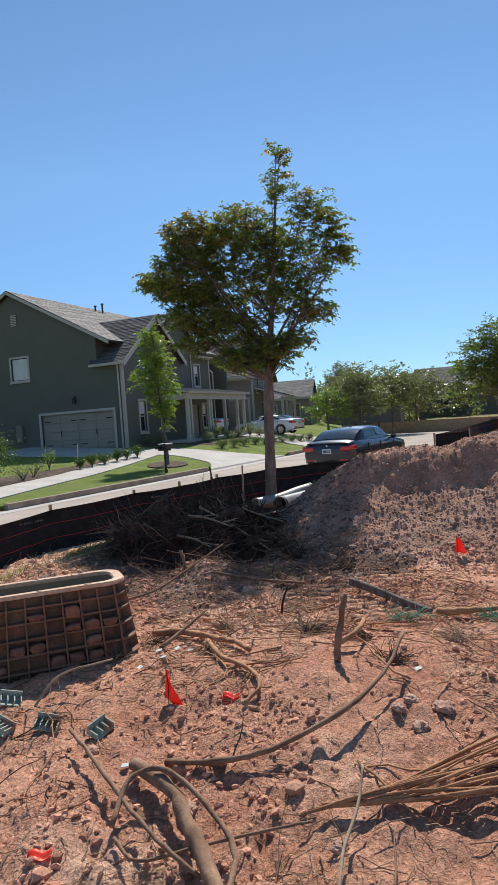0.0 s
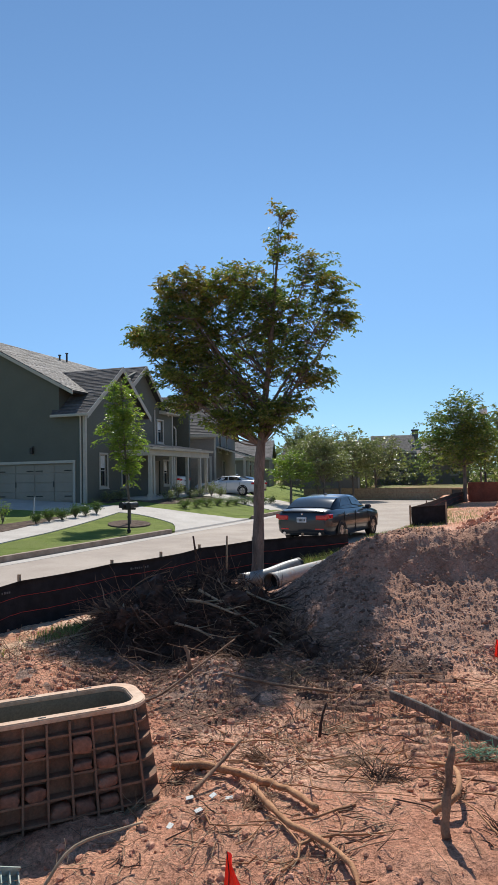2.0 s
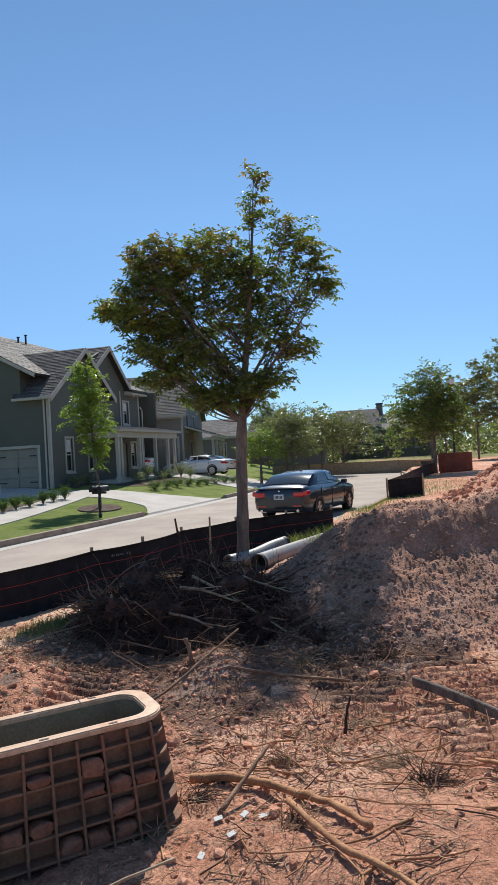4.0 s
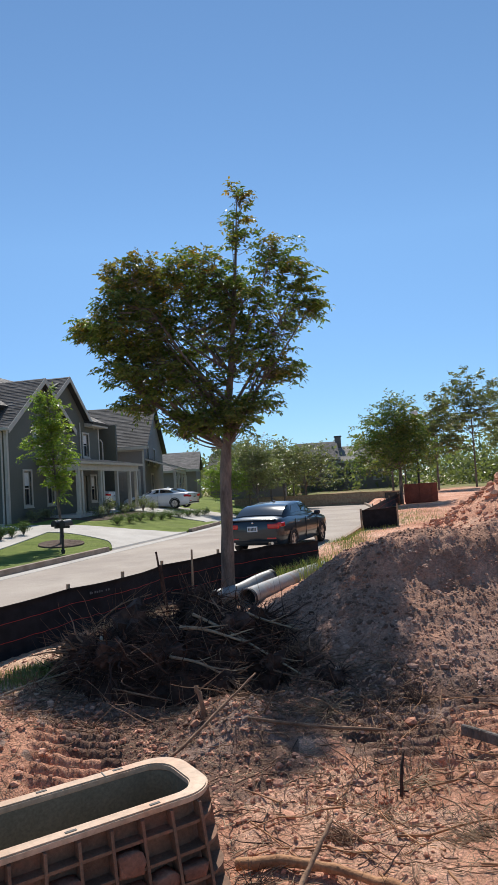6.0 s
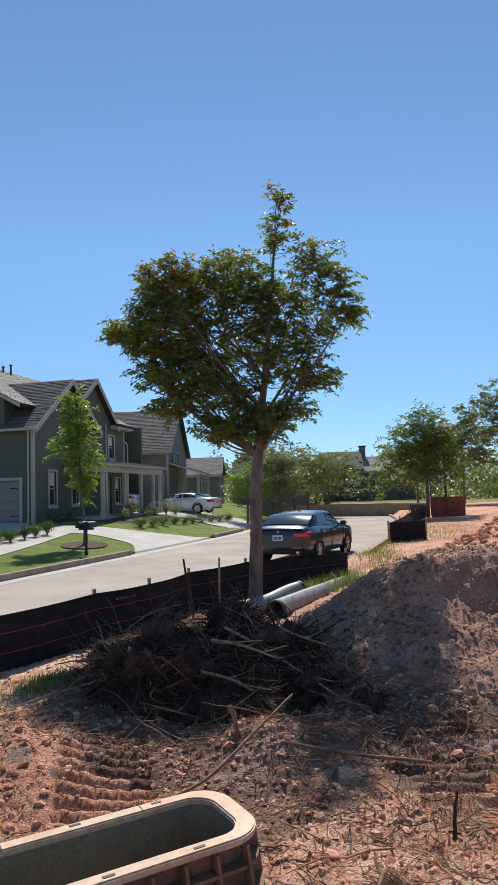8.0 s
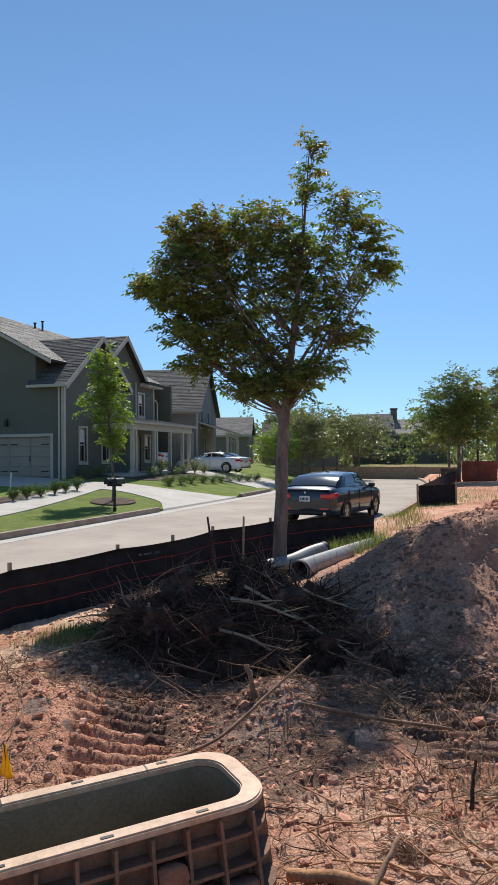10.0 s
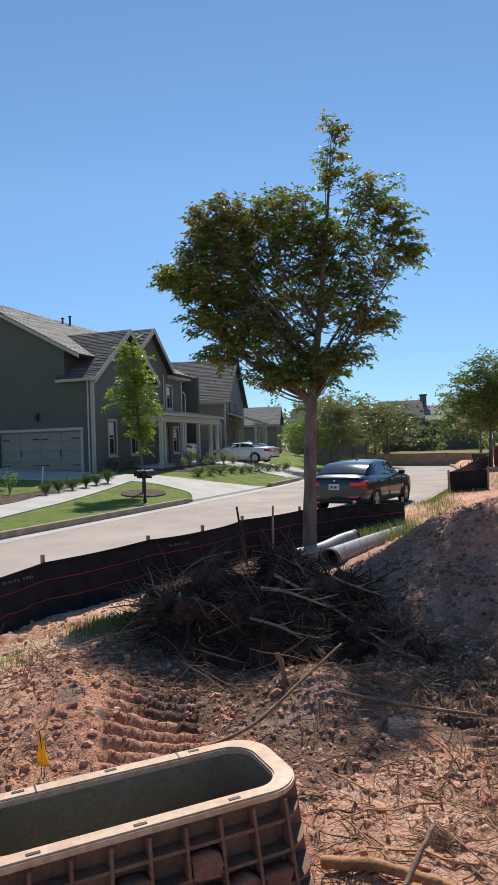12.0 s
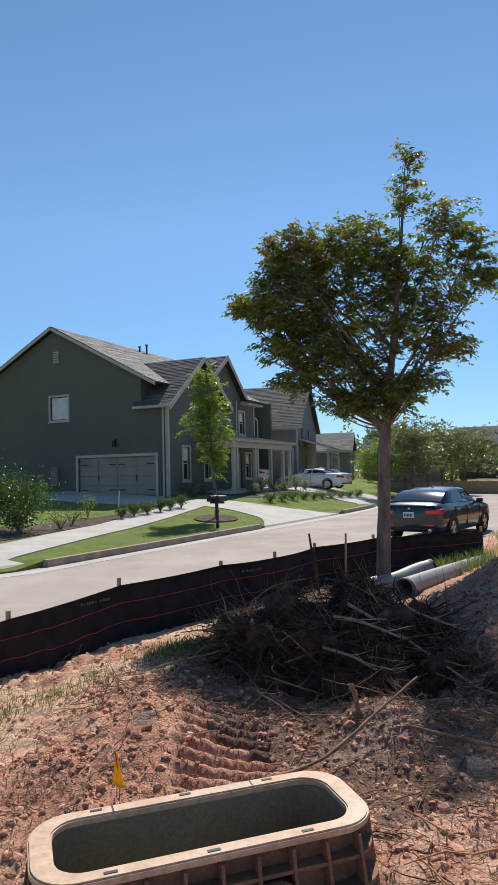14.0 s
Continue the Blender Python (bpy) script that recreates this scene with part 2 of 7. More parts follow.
def add_box(bm, x0, x1, y0, y1, z0, z1, m=None, bevel=0.0):
    r = bmesh.ops.create_cube(bm, size=1)
    vs = r["verts"]
    for v in vs:
        v.co = Vector(((x0 + x1) / 2 + v.co.x * (x1 - x0), (y0 + y1) / 2 + v.co.y * (y1 - y0), (z0 + z1) / 2 + v.co.z * (z1 - z0)))
        if m:
            v.co = m @ v.co
    if bevel:
        es = list({e for v in vs for e in v.link_edges})
        bmesh.ops.bevel(bm, geom=es, offset=bevel, segments=1, affect="EDGES")
    return bm


def box_bm(*a, m=None, bevel=0.0):
    return add_box(bmesh.new(), *a, m=m, bevel=bevel)


def add_prism(bm, pts, thick, m=None):
    """A flat outline (list of Vectors) pushed along the vector thick."""
    a = [bm.verts.new(m @ p if m else p) for p in pts]
    q = [bm.verts.new((m @ (p + thick)) if m else p + thick) for p in pts]
    n = len(pts)
    bm.faces.new(a[::-1])
    bm.faces.new(q)
    for i in range(n):
        bm.faces.new((a[i], a[(i + 1) % n], q[(i + 1) % n], q[i]))
    bmesh.ops.recalc_face_normals(bm, faces=bm.faces[:])
    return bm


def tube_data(points, radii, sides, verts, faces, cap=True):
    """Adds a tapered tube along points to the lists."""
    pts = [Vector(p) for p in points]
    up = Vector((0.3, 0.2, 1)).normalized()
    rings = []
    for i, p in enumerate(pts):
        d = (pts[min(i + 1, len(pts) - 1)] - pts[max(i - 1, 0)])
        d = d.normalized() if d.length > 1e-9 else Vector((0, 0, 1))
        u = d.cross(up)
        if u.length < 1e-3:
            u = d.cross(Vector((1, 0, 0)))
        u.normalize()
        w = d.cross(u)
        base = len(verts)
        for k in range(sides):
            a = 2 * math.pi * k / sides
            verts.append(p + (u * math.cos(a) + w * math.sin(a)) * radii[i])
        rings.append(base)
    for a, b in zip(rings, rings[1:]):
        for k in range(sides):
            faces.append((a + k, a + (k + 1) % sides, b + (k + 1) % sides, b + k))
    if cap:
        faces.append(tuple(rings[0] + k for k in range(sides))[::-1])
        faces.append(tuple(rings[-1] + k for k in range(sides)))


def smooth_line(points, n=4):
    """Catmull-Rom through points."""
    p = [Vector(q) for q in points]
    p = [2 * p[0] - p[1]] + p + [2 * p[-1] - p[-2]]
    out = []
    for i in range(1, len(p) - 2):
        for k in range(n):
            t = k / n
            a, b, c, d = p[i - 1:i + 3]
            out.append(0.5 * ((2 * b) + (c - a) * t + (2 * a - 5 * b + 4 * c - d) * t * t + (3 * b - a - 3 * c + d) * t ** 3))
    out.append(p[-2])
    return out


# ---- the lie of the land ----
def value_noise(x, y, seed=0):
    xi, yi = np.floor(x).astype(np.int64), np.floor(y).astype(np.int64)
    fx, fy = x - xi, y - yi
    fx, fy = fx * fx * (3 - 2 * fx), fy * fy * (3 - 2 * fy)

    def h(a, b):
        n = (a * 374761393 + b * 668265263 + seed * 974634777) & 0x7FFFFFFF
        n = ((n ^ (n >> 13)) * 1274126177) & 0x7FFFFFFF
        return ((n ^ (n >> 16)) & 0xFFFF) / 65535.0
    return (h(xi, yi) * (1 - fx) + h(xi + 1, yi) * fx) * (1 - fy) + (h(xi, yi + 1) * (1 - fx) + h(xi + 1, yi + 1) * fx) * fy - 0.5


def sstep(a, b, x):
    t = np.clip((x - a) / (b - a), 0, 1)
    return t * t * (3 - 2 * t)


STREET_O = np.array((-10.0, 21.7))
STREET_S = np.array((math.sin(radians(12)), math.cos(radians(12))))
STREET_G = np.array((math.cos(radians(12)), -math.sin(radians(12))))
ROAD_W = 8.3
ROAD_Z = -0.22


def bend(s):
    n = np.maximum(0, -8 - np.asarray(s, float))
    return -0.004 * np.maximum(0, np.asarray(s, float) - 8) ** 2 - 0.035 * np.minimum(n, 14) ** 2 - 0.3 * n


def road_w(s):
    return ROAD_W - 1.6 * sstep(1, -8, np.asarray(s, float))


def street(x, y):
    dx, dy = x - STREET_O[0], y - STREET_O[1]
    s = dx * STREET_S[0] + dy * STREET_S[1]
    return s, dx * STREET_G[0] + dy * STREET_G[1] - bend(s)


def on_street(s, u):
    p = STREET_O + STREET_S * s + STREET_G * (u + float(bend(s)))
    return float(p[0]), float(p[1])


def rise(x, y):
    """A low swell of the clay beside the box."""
    return 0.22 * np.exp(-(((x + 1.2) / 1.1) ** 2 + ((y - 3.1) / 1.0) ** 2))


def land(x, y, detail=True):
    x, y = np.asarray(x, float), np.asarray(y, float)
    s, u = street(x, y)
    # the far side: verge, lawns and house lots, rising to the houses
    left = -0.07 + 0.05 * np.clip(-u - 1, 0, 14) + 0.042 * np.clip(y - 22, 0, 14) * sstep(-0.5, -6.0, u)
    # dropped where the driveways meet the street
    for a, b in ((-19.0, -7.5), (3.4, 11.3), (17.0, 25.0)):
        left = left - 0.13 * sstep(a - 0.5, a + 0.2, s) * sstep(b + 0.5, b - 0.2, s) * sstep(-1.5, -0.05, u)
    # the building lot
    lot = -0.03 + 0.14 * value_noise(x * 0.55, y * 0.55, 1) - 0.17 * sstep(-4.7, -6.6, x)
    # long spoil heap
    crest = 1.15 * sstep(-3.6, -1.3, x) * (1 - 0.25 * sstep(1.5, 5, x)) + 0.12 * sstep(-0.8, 0.6, x) - 0.08 * np.exp(-((x + 0.45) / 0.25) ** 2)
    yc = 8.75 + 0.25 * value_noise(x * 0.7, x * 0 + 4, 5) - 0.1 * x
    ramp = np.clip((y - yc + 2.2) / 2.2, 0, 1)
    # a loose talus foot, then a cut face just under the crest
    talus = 0.58 * np.clip(ramp / 0.72, 0, 1) + 0.1 * sstep(0.68, 0.8, ramp) + 0.32 * sstep(0.72, 0.97, ramp)
    cutface = sstep(-2.2, -1.3, x) * (1 - 0.7 * sstep(-0.1, 0.5, x))
    prof = np.where(y < yc, (1 - cutface) * (0.8 * ramp + 0.2 * ramp * ramp * (3 - 2 * ramp)) + cutface * talus, 1 - 0.8 * sstep(0.2, 4.0, y - yc))
    heap = crest * prof
    # second, paler heap further on
    heap2 = 1.75 * np.exp(-(((x - 3.2) / 2.2) ** 2 + ((y - 16.0) / 2.6) ** 2))
    heap3 = 1.5 * np.exp(-(((x - 8.5) / 2.5) ** 2 + ((y - 33) / 3.0) ** 2))
    # soil thrown up beyond the box
    heap4 = 0.24 * np.exp(-(((x + 4.7) / 0.55) ** 2 + ((y - 5.6) / 0.8) ** 2))
    heap5 = 0.22 * np.exp(-(((x + 3.1) / 0.5) ** 2 + ((y - 6.1) / 0.45) ** 2))
    slope = 0.12 * sstep(14, 30, y) * sstep(8, 11, u)
    lot = lot + rise(x, y) + heap + heap2 + heap3 + heap4 + heap5 + slope
    rw = road_w(s)
    z = np.where(u < rw / 2, left, lot)
    edge = sstep(rw + 0.9, rw + 0.25, u)
    z = np.where(u >= rw / 2, z * (1 - edge) + (-0.12) * edge, z)
    under = sstep(-0.04, 0.03, u) * sstep(rw + 0.25, rw + 0.1, u) * sstep(75, 70, s)
    z = z * (1 - under) + (-0.5) * under
    if detail:
        near = sstep(rw + 0.2, rw + 1.0, u) * sstep(28, 14, np.hypot(x + 2, y - 3))
        n1 = value_noise(x * 3.1, y * 3.1, 11)
        n2 = value_noise(x * 8.3, y * 8.3, 12)
        n3 = value_noise(x * 17, y * 17 + 0.4 * n2, 13)
        n4 = value_noise(x * 33 + y * 9, y * 33 - x * 9, 16)
        ridged = 0.25 - np.abs(value_noise(x * 5.1 + 3, y * 5.1, 14))
        rough = 0.55 + 1.1 * np.clip(value_noise(x * 0.8, y * 0.8, 15) + 0.3, 0, 1)
        relief = near * rough * (0.06 * n1 + 0.042 * n2 + 0.036 * n3 + 0.026 * n4 + 0.032 * ridged)
        # crawler tracks pressed into the clay
        for cx, cy, an, ln, wd in ((-4.15, 5.75, 108, 1.0, 0.34), (-1.05, 5.3, 98, 1.3, 0.42), (-1.75, 6.0, 95, 0.7, 0.36)):
            ca, sa = math.cos(radians(an)), math.sin(radians(an))
            a, b = (x - cx) * ca + (y - cy) * sa, -(x - cx) * sa + (y - cy) * ca
            inside = sstep(ln, ln - 0.15, np.abs(a)) * sstep(wd, wd - 0.06, np.abs(b))
            relief = relief * (1 - 0.65 * inside) + near * inside * (0.042 * np.clip(np.sin(a * 2 * math.pi / 0.14 + 0.9 * n1) * 1.6, -1, 1) - 0.025)
        z = z + relief
    return z


def ground_z(x, y):
    return float(land(np.array([x]), np.array([y]))[0])


def axis(lo, hi, step, far, grow=1.16):
    a = list(np.arange(lo, hi, step))
    d, up, down = step, [], []
    v, w = a[-1], a[0]
    while v < far or w > -far:
        d *= grow
        v, w = v + d, w - d
        up.append(v), down.append(w)
    return np.array(down[::-1] + a + up)


def build_ground():
    xs, ys = axis(-7.5, 2.5, 0.032, 1800, 1.09), axis(0.6, 10.8, 0.034, 1800, 1.09)
    X, Y = np.meshgrid(xs, ys)
    Z = land(X, Y)
    S, U = street(X, Y)
    Z = Z - 0.16 * sstep(0.3, -0.4, U)
    nx, ny = len(xs), len(ys)
    co = np.stack([X.ravel(), Y.ravel(), Z.ravel()], 1).astype(np.float32)
    me = bpy.data.meshes.new("ground")
    idx = np.arange(nx * ny).reshape(ny, nx)
    q = np.stack([idx[:-1, :-1], idx[:-1, 1:], idx[1:, 1:], idx[1:, :-1]], -1).reshape(-1, 4)
    me.vertices.add(len(co))
    me.vertices.foreach_set("co", co.ravel())
    me.loops.add(q.size)
    me.loops.foreach_set("vertex_index", q.ravel().astype(np.int32))
    me.polygons.add(len(q))
    me.polygons.foreach_set("loop_start", np.arange(0, q.size, 4, dtype=np.int32))
    me.update(calc_edges=True)
    me.validate()
    me.materials.append(CLAY)
    me.materials.append(MOUND_DIRT)
    me.materials.append(FIELD)
    me.materials.append(DRY)
    me.materials.append(DARK_SOIL)
    me.polygons.foreach_set("use_smooth", [True] * len(me.polygons))
    cx, cy = X[:-1, :-1].ravel(), Y[:-1, :-1].ravel()
    nz = value_noise(cx * 1.7, cy * 1.7, 31) + 0.6 * value_noise(cx * 6, cy * 6, 32)
    onheap = (cy > 6.9 + 0.25 * nz + np.clip(-1.2 - cx, 0, 3) * 0.15) & (cy < 11.5) & (cx > -3.4 + 0.5 * nz) & (nz < 0.45)
    # darker brown ellipse of soil round and before the brush pile
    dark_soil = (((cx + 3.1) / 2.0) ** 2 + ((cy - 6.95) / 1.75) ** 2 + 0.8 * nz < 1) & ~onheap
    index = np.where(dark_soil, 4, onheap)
    index = np.where((cx < -5.0 + 0.5 * nz + 0.25 * (cy - 6)) & (cx > -12) & (cy < 10.5) & (cy > 2.5) & (nz < 0.3), 3, index)
    index = np.where((cy > 64) | (np.abs(cx) > 45), 2, index)
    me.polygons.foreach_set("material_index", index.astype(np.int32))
    return tagged(new("ground", me), "red clay building lot with a dark spoil heap", "ground", kind="structure")


build_ground()


def draped(name, outline_fn, na, nb, lift, mat, label, category, skirt=0.12):
    """A slab that follows the land: outline_fn(a, b) gives x, y for a, b in 0..1."""
    verts, faces = [], []
    for i in range(na + 1):
        for j in range(nb + 1):
            x, y = outline_fn(i / na, j / nb)
            verts.append((x, y, float(land(np.array([x]), np.array([y]), False)[0]) + lift))
    w = nb + 1
    for i in range(na):
        for j in range(nb):
            faces.append((i * w + j, (i + 1) * w + j, (i + 1) * w + j + 1, i * w + j + 1))
    rim = [i * w for i in range(na + 1)] + [na * w + j for j in range(1, nb + 1)] + [i * w + nb for i in range(na - 1, -1, -1)] + [j for j in range(nb - 1, 0, -1)]
    base = len(verts)
    for r in rim:
        verts.append((verts[r][0], verts[r][1], verts[r][2] - skirt))
    for k in range(len(rim)):
        k2 = (k + 1) % len(rim)
        faces.append((rim[k], rim[k2], base + k2, base + k))
    bm = bmesh.new()
    me = bpy.data.meshes.new("tmp")
    me.from_pydata(verts, [], faces)
    bm.from_mesh(me)
    bmesh.ops.recalc_face_normals(bm, faces=bm.faces[:])
    ob = part(name, bm, mat)
    return tagged(ob, label, category, kind="structure")


def strip(name, s0, s1, u0, u1, z, mat, n, thick=0.3):
    bm = bmesh.new()
    rows = []
    for i in range(n + 1):
        s = s0 + (s1 - s0) * i / n
        shift = float(road_w(s)) - ROAD_W
        a, b = on_street(s, u0 + (shift if u0 > 4 else 0)), on_street(s, u1 + (shift if u1 > 4 else 0))
        rows.append([bm.verts.new((*a, z)), bm.verts.new((*b, z)), bm.verts.new((*b, z - thick)), bm.verts.new((*a, z - thick))])
    for p, q in zip(rows, rows[1:]):
        for k in range(4):
            bm.faces.new((p[k], p[(k + 1) % 4], q[(k + 1) % 4], q[k]))
    bm.faces.new(rows[0])
    bm.faces.new(rows[-1][::-1])
    bmesh.ops.recalc_face_normals(bm, faces=bm.faces[:])
    return part(name, bm, mat)


tagged(strip("road", -60, 70, -0.15, ROAD_W + 0.15, ROAD_Z, ROAD, 60), "pale sunlit concrete street between building lots", "road", kind="structure")

# ---- the far side of the street ----
HOUSE = pose(-16.11, 31.94, 0.82, 0, 0, -8)


def house_xy(gx, sy):
    p = HOUSE @ Vector((gx, sy, 0))
    return p.x, p.y


def between(la, lb):
    """Points across two smooth edges: a along, b across."""
    pa, pb = smooth_line([(*p, 0) for p in la], 8), smooth_line([(*p, 0) for p in lb], 8)

    def at(line, t):
        f = t * (len(line) - 1)
        i = min(int(f), len(line) - 2)
        return line[i].lerp(line[i + 1], f - i)
    return lambda a, b: tuple(at(pa, a).lerp(at(pb, a), b))[:2]


draped("lawn", lambda a, b: on_street(-60 + 130 * a, -0.18 - 45 * b ** 2), 130, 50, 0.012, LAWN, "mown green lawn rising to the houses", "lawn", 0.3)
draped("pavement", between([(-12.3, 12.0), (-12.75, 17.0), (-13.0, 21.0), (-13.2, 29.6)], [(-14.0, 12.0), (-14.3, 17.0), (-14.5, 21.0), (-14.5, 29.4)]), 30, 4, 0.045, CONCRETE,
       "pale concrete pavement beside the verge", "pavement")
draped("driveway", between([house_xy(-6.3, -0.1), house_xy(-6.0, -3.6), (-15.4, 28.2), (-12.6, 29.2), (-10.3, 27.7), on_street(3.4, 0.03)],
                           [house_xy(-0.25, -0.1), house_xy(0.4, -0.8), (-14.4, 31.3), (-12.0, 31.8), (-9.0, 32.2), on_street(11.3, 0.03)]), 34, 12, 0.04, CONCRETE,
       "pale concrete driveway sweeping up to the garage", "driveway")
draped("driveway", lambda a, b: on_street(-19 + 11.5 * b, 0.03 - 7.5 * a), 16, 6, 0.05, CONCRETE,
       "pale concrete driveway apron at the street", "driveway")
draped("driveway", between([on_street(17, 0.03), on_street(18, -6), (-14, 43.2), (-20, 43.5)], [on_street(25, 0.03), on_street(24, -5), (-14, 46.4), (-20, 46.5)]), 16, 6, 0.05, CONCRETE,
       "concrete driveway with a white car on it", "driveway")
draped("garden_bed", between([(-14.75, 17.0), (-14.65, 21.0), (-14.5, 24.5), (-13.6, 28.6)], [(-17.5, 17.2), (-16.6, 21.0), (-15.4, 24.7), (-14.2, 29.2)]), 20, 6, 0.03, MULCH,
       "grey mulch bed with young shrubs", "garden bed")
draped("garden_bed", lambda a, b: (-11.5 + 0.8 * b * math.cos(6.283 * a), 26.0 + 1.2 * b * math.sin(6.283 * a)), 20, 3, 0.06, MULCH,
       "mulch ring round a young street tree", "garden bed")
draped("garden_bed", between([house_xy(0.15, 0.5), house_xy(0.15, 3), house_xy(2.3, 3.2), house_xy(2.6, 11)], [house_xy(1.0, 0.5), house_xy(1.2, 2.4), house_xy(3.6, 2.6), house_xy(4.0, 11)]), 20, 4, 0.03, MULCH,
       "mulch bed along the house front", "garden bed")


def kerb_run(s0, s1, u0, u1, top):
    n = max(2, int((s1 - s0) / 1.5))
    k = strip("kerb", s0, s1, u0, u1, top, KERB, n, 0.4)
    return tagged(k, "worn concrete kerb along the street", "kerb", kind="structure")


kerb_run(-58, -16.5, -0.17, 0.0, -0.05)
kerb_run(-7.2, 3.2, -0.17, 0.0, -0.05)
kerb_run(11.6, 16.6, -0.17, 0.0, -0.05)
kerb_run(23.4, 60, -0.17, 0.0, -0.05)
kerb_run(-58, 60, ROAD_W, ROAD_W + 0.17, -0.07)
tagged(strip("gutter", -60, 60, 0.004, 0.5, ROAD_Z + 0.006, CONCRETE, 60, 0.05), "pale concrete gutter strip", "gutter", kind="structure")


# ---- houses ----
def wall_bm(outline, holes, thick, m):
    """A wall in the local xz plane with real openings, thick along local +y. Outlines as (x, z)."""
    bm = bmesh.new()
    edges = []
    for loop in [outline] + holes:
        vs = [bm.verts.new((x, 0, z)) for x, z in loop]
        edges += [bm.edges.new((vs[i], vs[(i + 1) % len(vs)])) for i in range(len(vs))]
    bmesh.ops.triangle_fill(bm, use_beauty=True, use_dissolve=False, edges=edges)
    r = bmesh.ops.extrude_face_region(bm, geom=bm.faces[:])
    for v in r["geom"]:
        if isinstance(v, bmesh.types.BMVert):
            v.co.y += thick
    bmesh.ops.recalc_face_normals(bm, faces=bm.faces[:])
    bm.transform(m)
    return bm


def rect(x0, x1, z0, z1):
    return [(x0, z0), (x1, z0), (x1, z1), (x0, z1)]


def window_unit(parent, m, x0, x1, z0, z1, blind=True, trim=0.1, sash=True):
    """A window in the wall plane y = 0 (front at -y), parts under one window."""
    w = part("window", box_bm(x0, x1, 0.13, 0.15, z0, z1, m=m), PANE, parent, "dark double-hung window with pale trim")
    bm = bmesh.new()
    add_box(bm, x0 - trim, x0, -0.035, 0.16, z0 - trim, z1 + trim, m)
    add_box(bm, x1, x1 + trim, -0.035, 0.16, z0 - trim, z1 + trim, m)
    add_box(bm, x0, x1, -0.033, 0.16, z1, z1 + trim, m)
    add_box(bm, x0, x1, -0.033, 0.16, z0 - trim, z0, m)
    part("window_frame", bm, TRIM, w)
    part("window_sill", box_bm(x0 - trim - 0.03, x1 + trim + 0.03, -0.08, 0.0, z0 - trim - 0.05, z0 - trim, m=m, bevel=0.008), TRIM, w)
    if sash:
        bm = bmesh.new()
        zm = (z0 + z1) / 2
        add_box(bm, x0, x1, 0.09, 0.129, zm - 0.03, zm + 0.03, m)
        for z in (z0, z1 - 0.05):
            add_box(bm, x0, x1, 0.09, 0.129, z, z + 0.05, m)
        for x in (x0, x1 - 0.045):
            add_box(bm, x, x + 0.045, 0.09, 0.129, z0, z1, m)
        part("sash", bm, TRIM, w)
    if blind:
        part("blind", box_bm(x0 + 0.06, x1 - 0.06, 0.1, 0.127, z1 - (z1 - z0) * 0.42, z1 - 0.06, m=m), BLIND, w, "half-lowered pale blind")
    return w


def roof_plane(parent, a, b, c, d, mat, exposure=0.16, seed=1, under=FASCIA):
    """A shingled plane with lower edge a-b and upper edge d-c, real overlapping courses on a deck."""
    a, b, c, d = map(Vector, (a, b, c, d))
    n = (b - a).cross(d - a).normalized()
    bm = bmesh.new()
    add_prism(bm, [a, b, c, d], -n * 0.12)
    deck = part("roof", bm, under, parent)
    rnd = random.Random(seed)
    verts, faces = [], []
    rows = max(2, int((d - a).length / exposure))
    for i in range(rows):
        t0, t1 = i / rows, min(1, (i + 1.25) / rows)
        l0, r0, l1, r1 = a.lerp(d, t0), b.lerp(c, t0), a.lerp(d, t1), b.lerp(c, t1)
        cuts, length = [0.0], max((r0 - l0).length, 0.01)
        while cuts[-1] < 1:
            cuts.append(min(1, cuts[-1] + rnd.uniform(0.5, 1.1) / length))
        for u, v in zip(cuts, cuts[1:]):
            k = len(verts)
            th = rnd.uniform(0.02, 0.034)
            for p, h in ((l0.lerp(r0, u), th), (l0.lerp(r0, v), th), (l1.lerp(r1, v), 0.008), (l1.lerp(r1, u), 0.008)):
                verts.append(p + n * h)
            for p in (l0.lerp(r0, u), l0.lerp(r0, v)):
                verts.append(p)
            faces += [(k, k + 1, k + 2, k + 3), (k + 4, k + 5, k + 1, k)]
    sh = mesh_object("shingles", verts, faces, mat, deck)
    sh["kind"] = "stuff"
    return deck


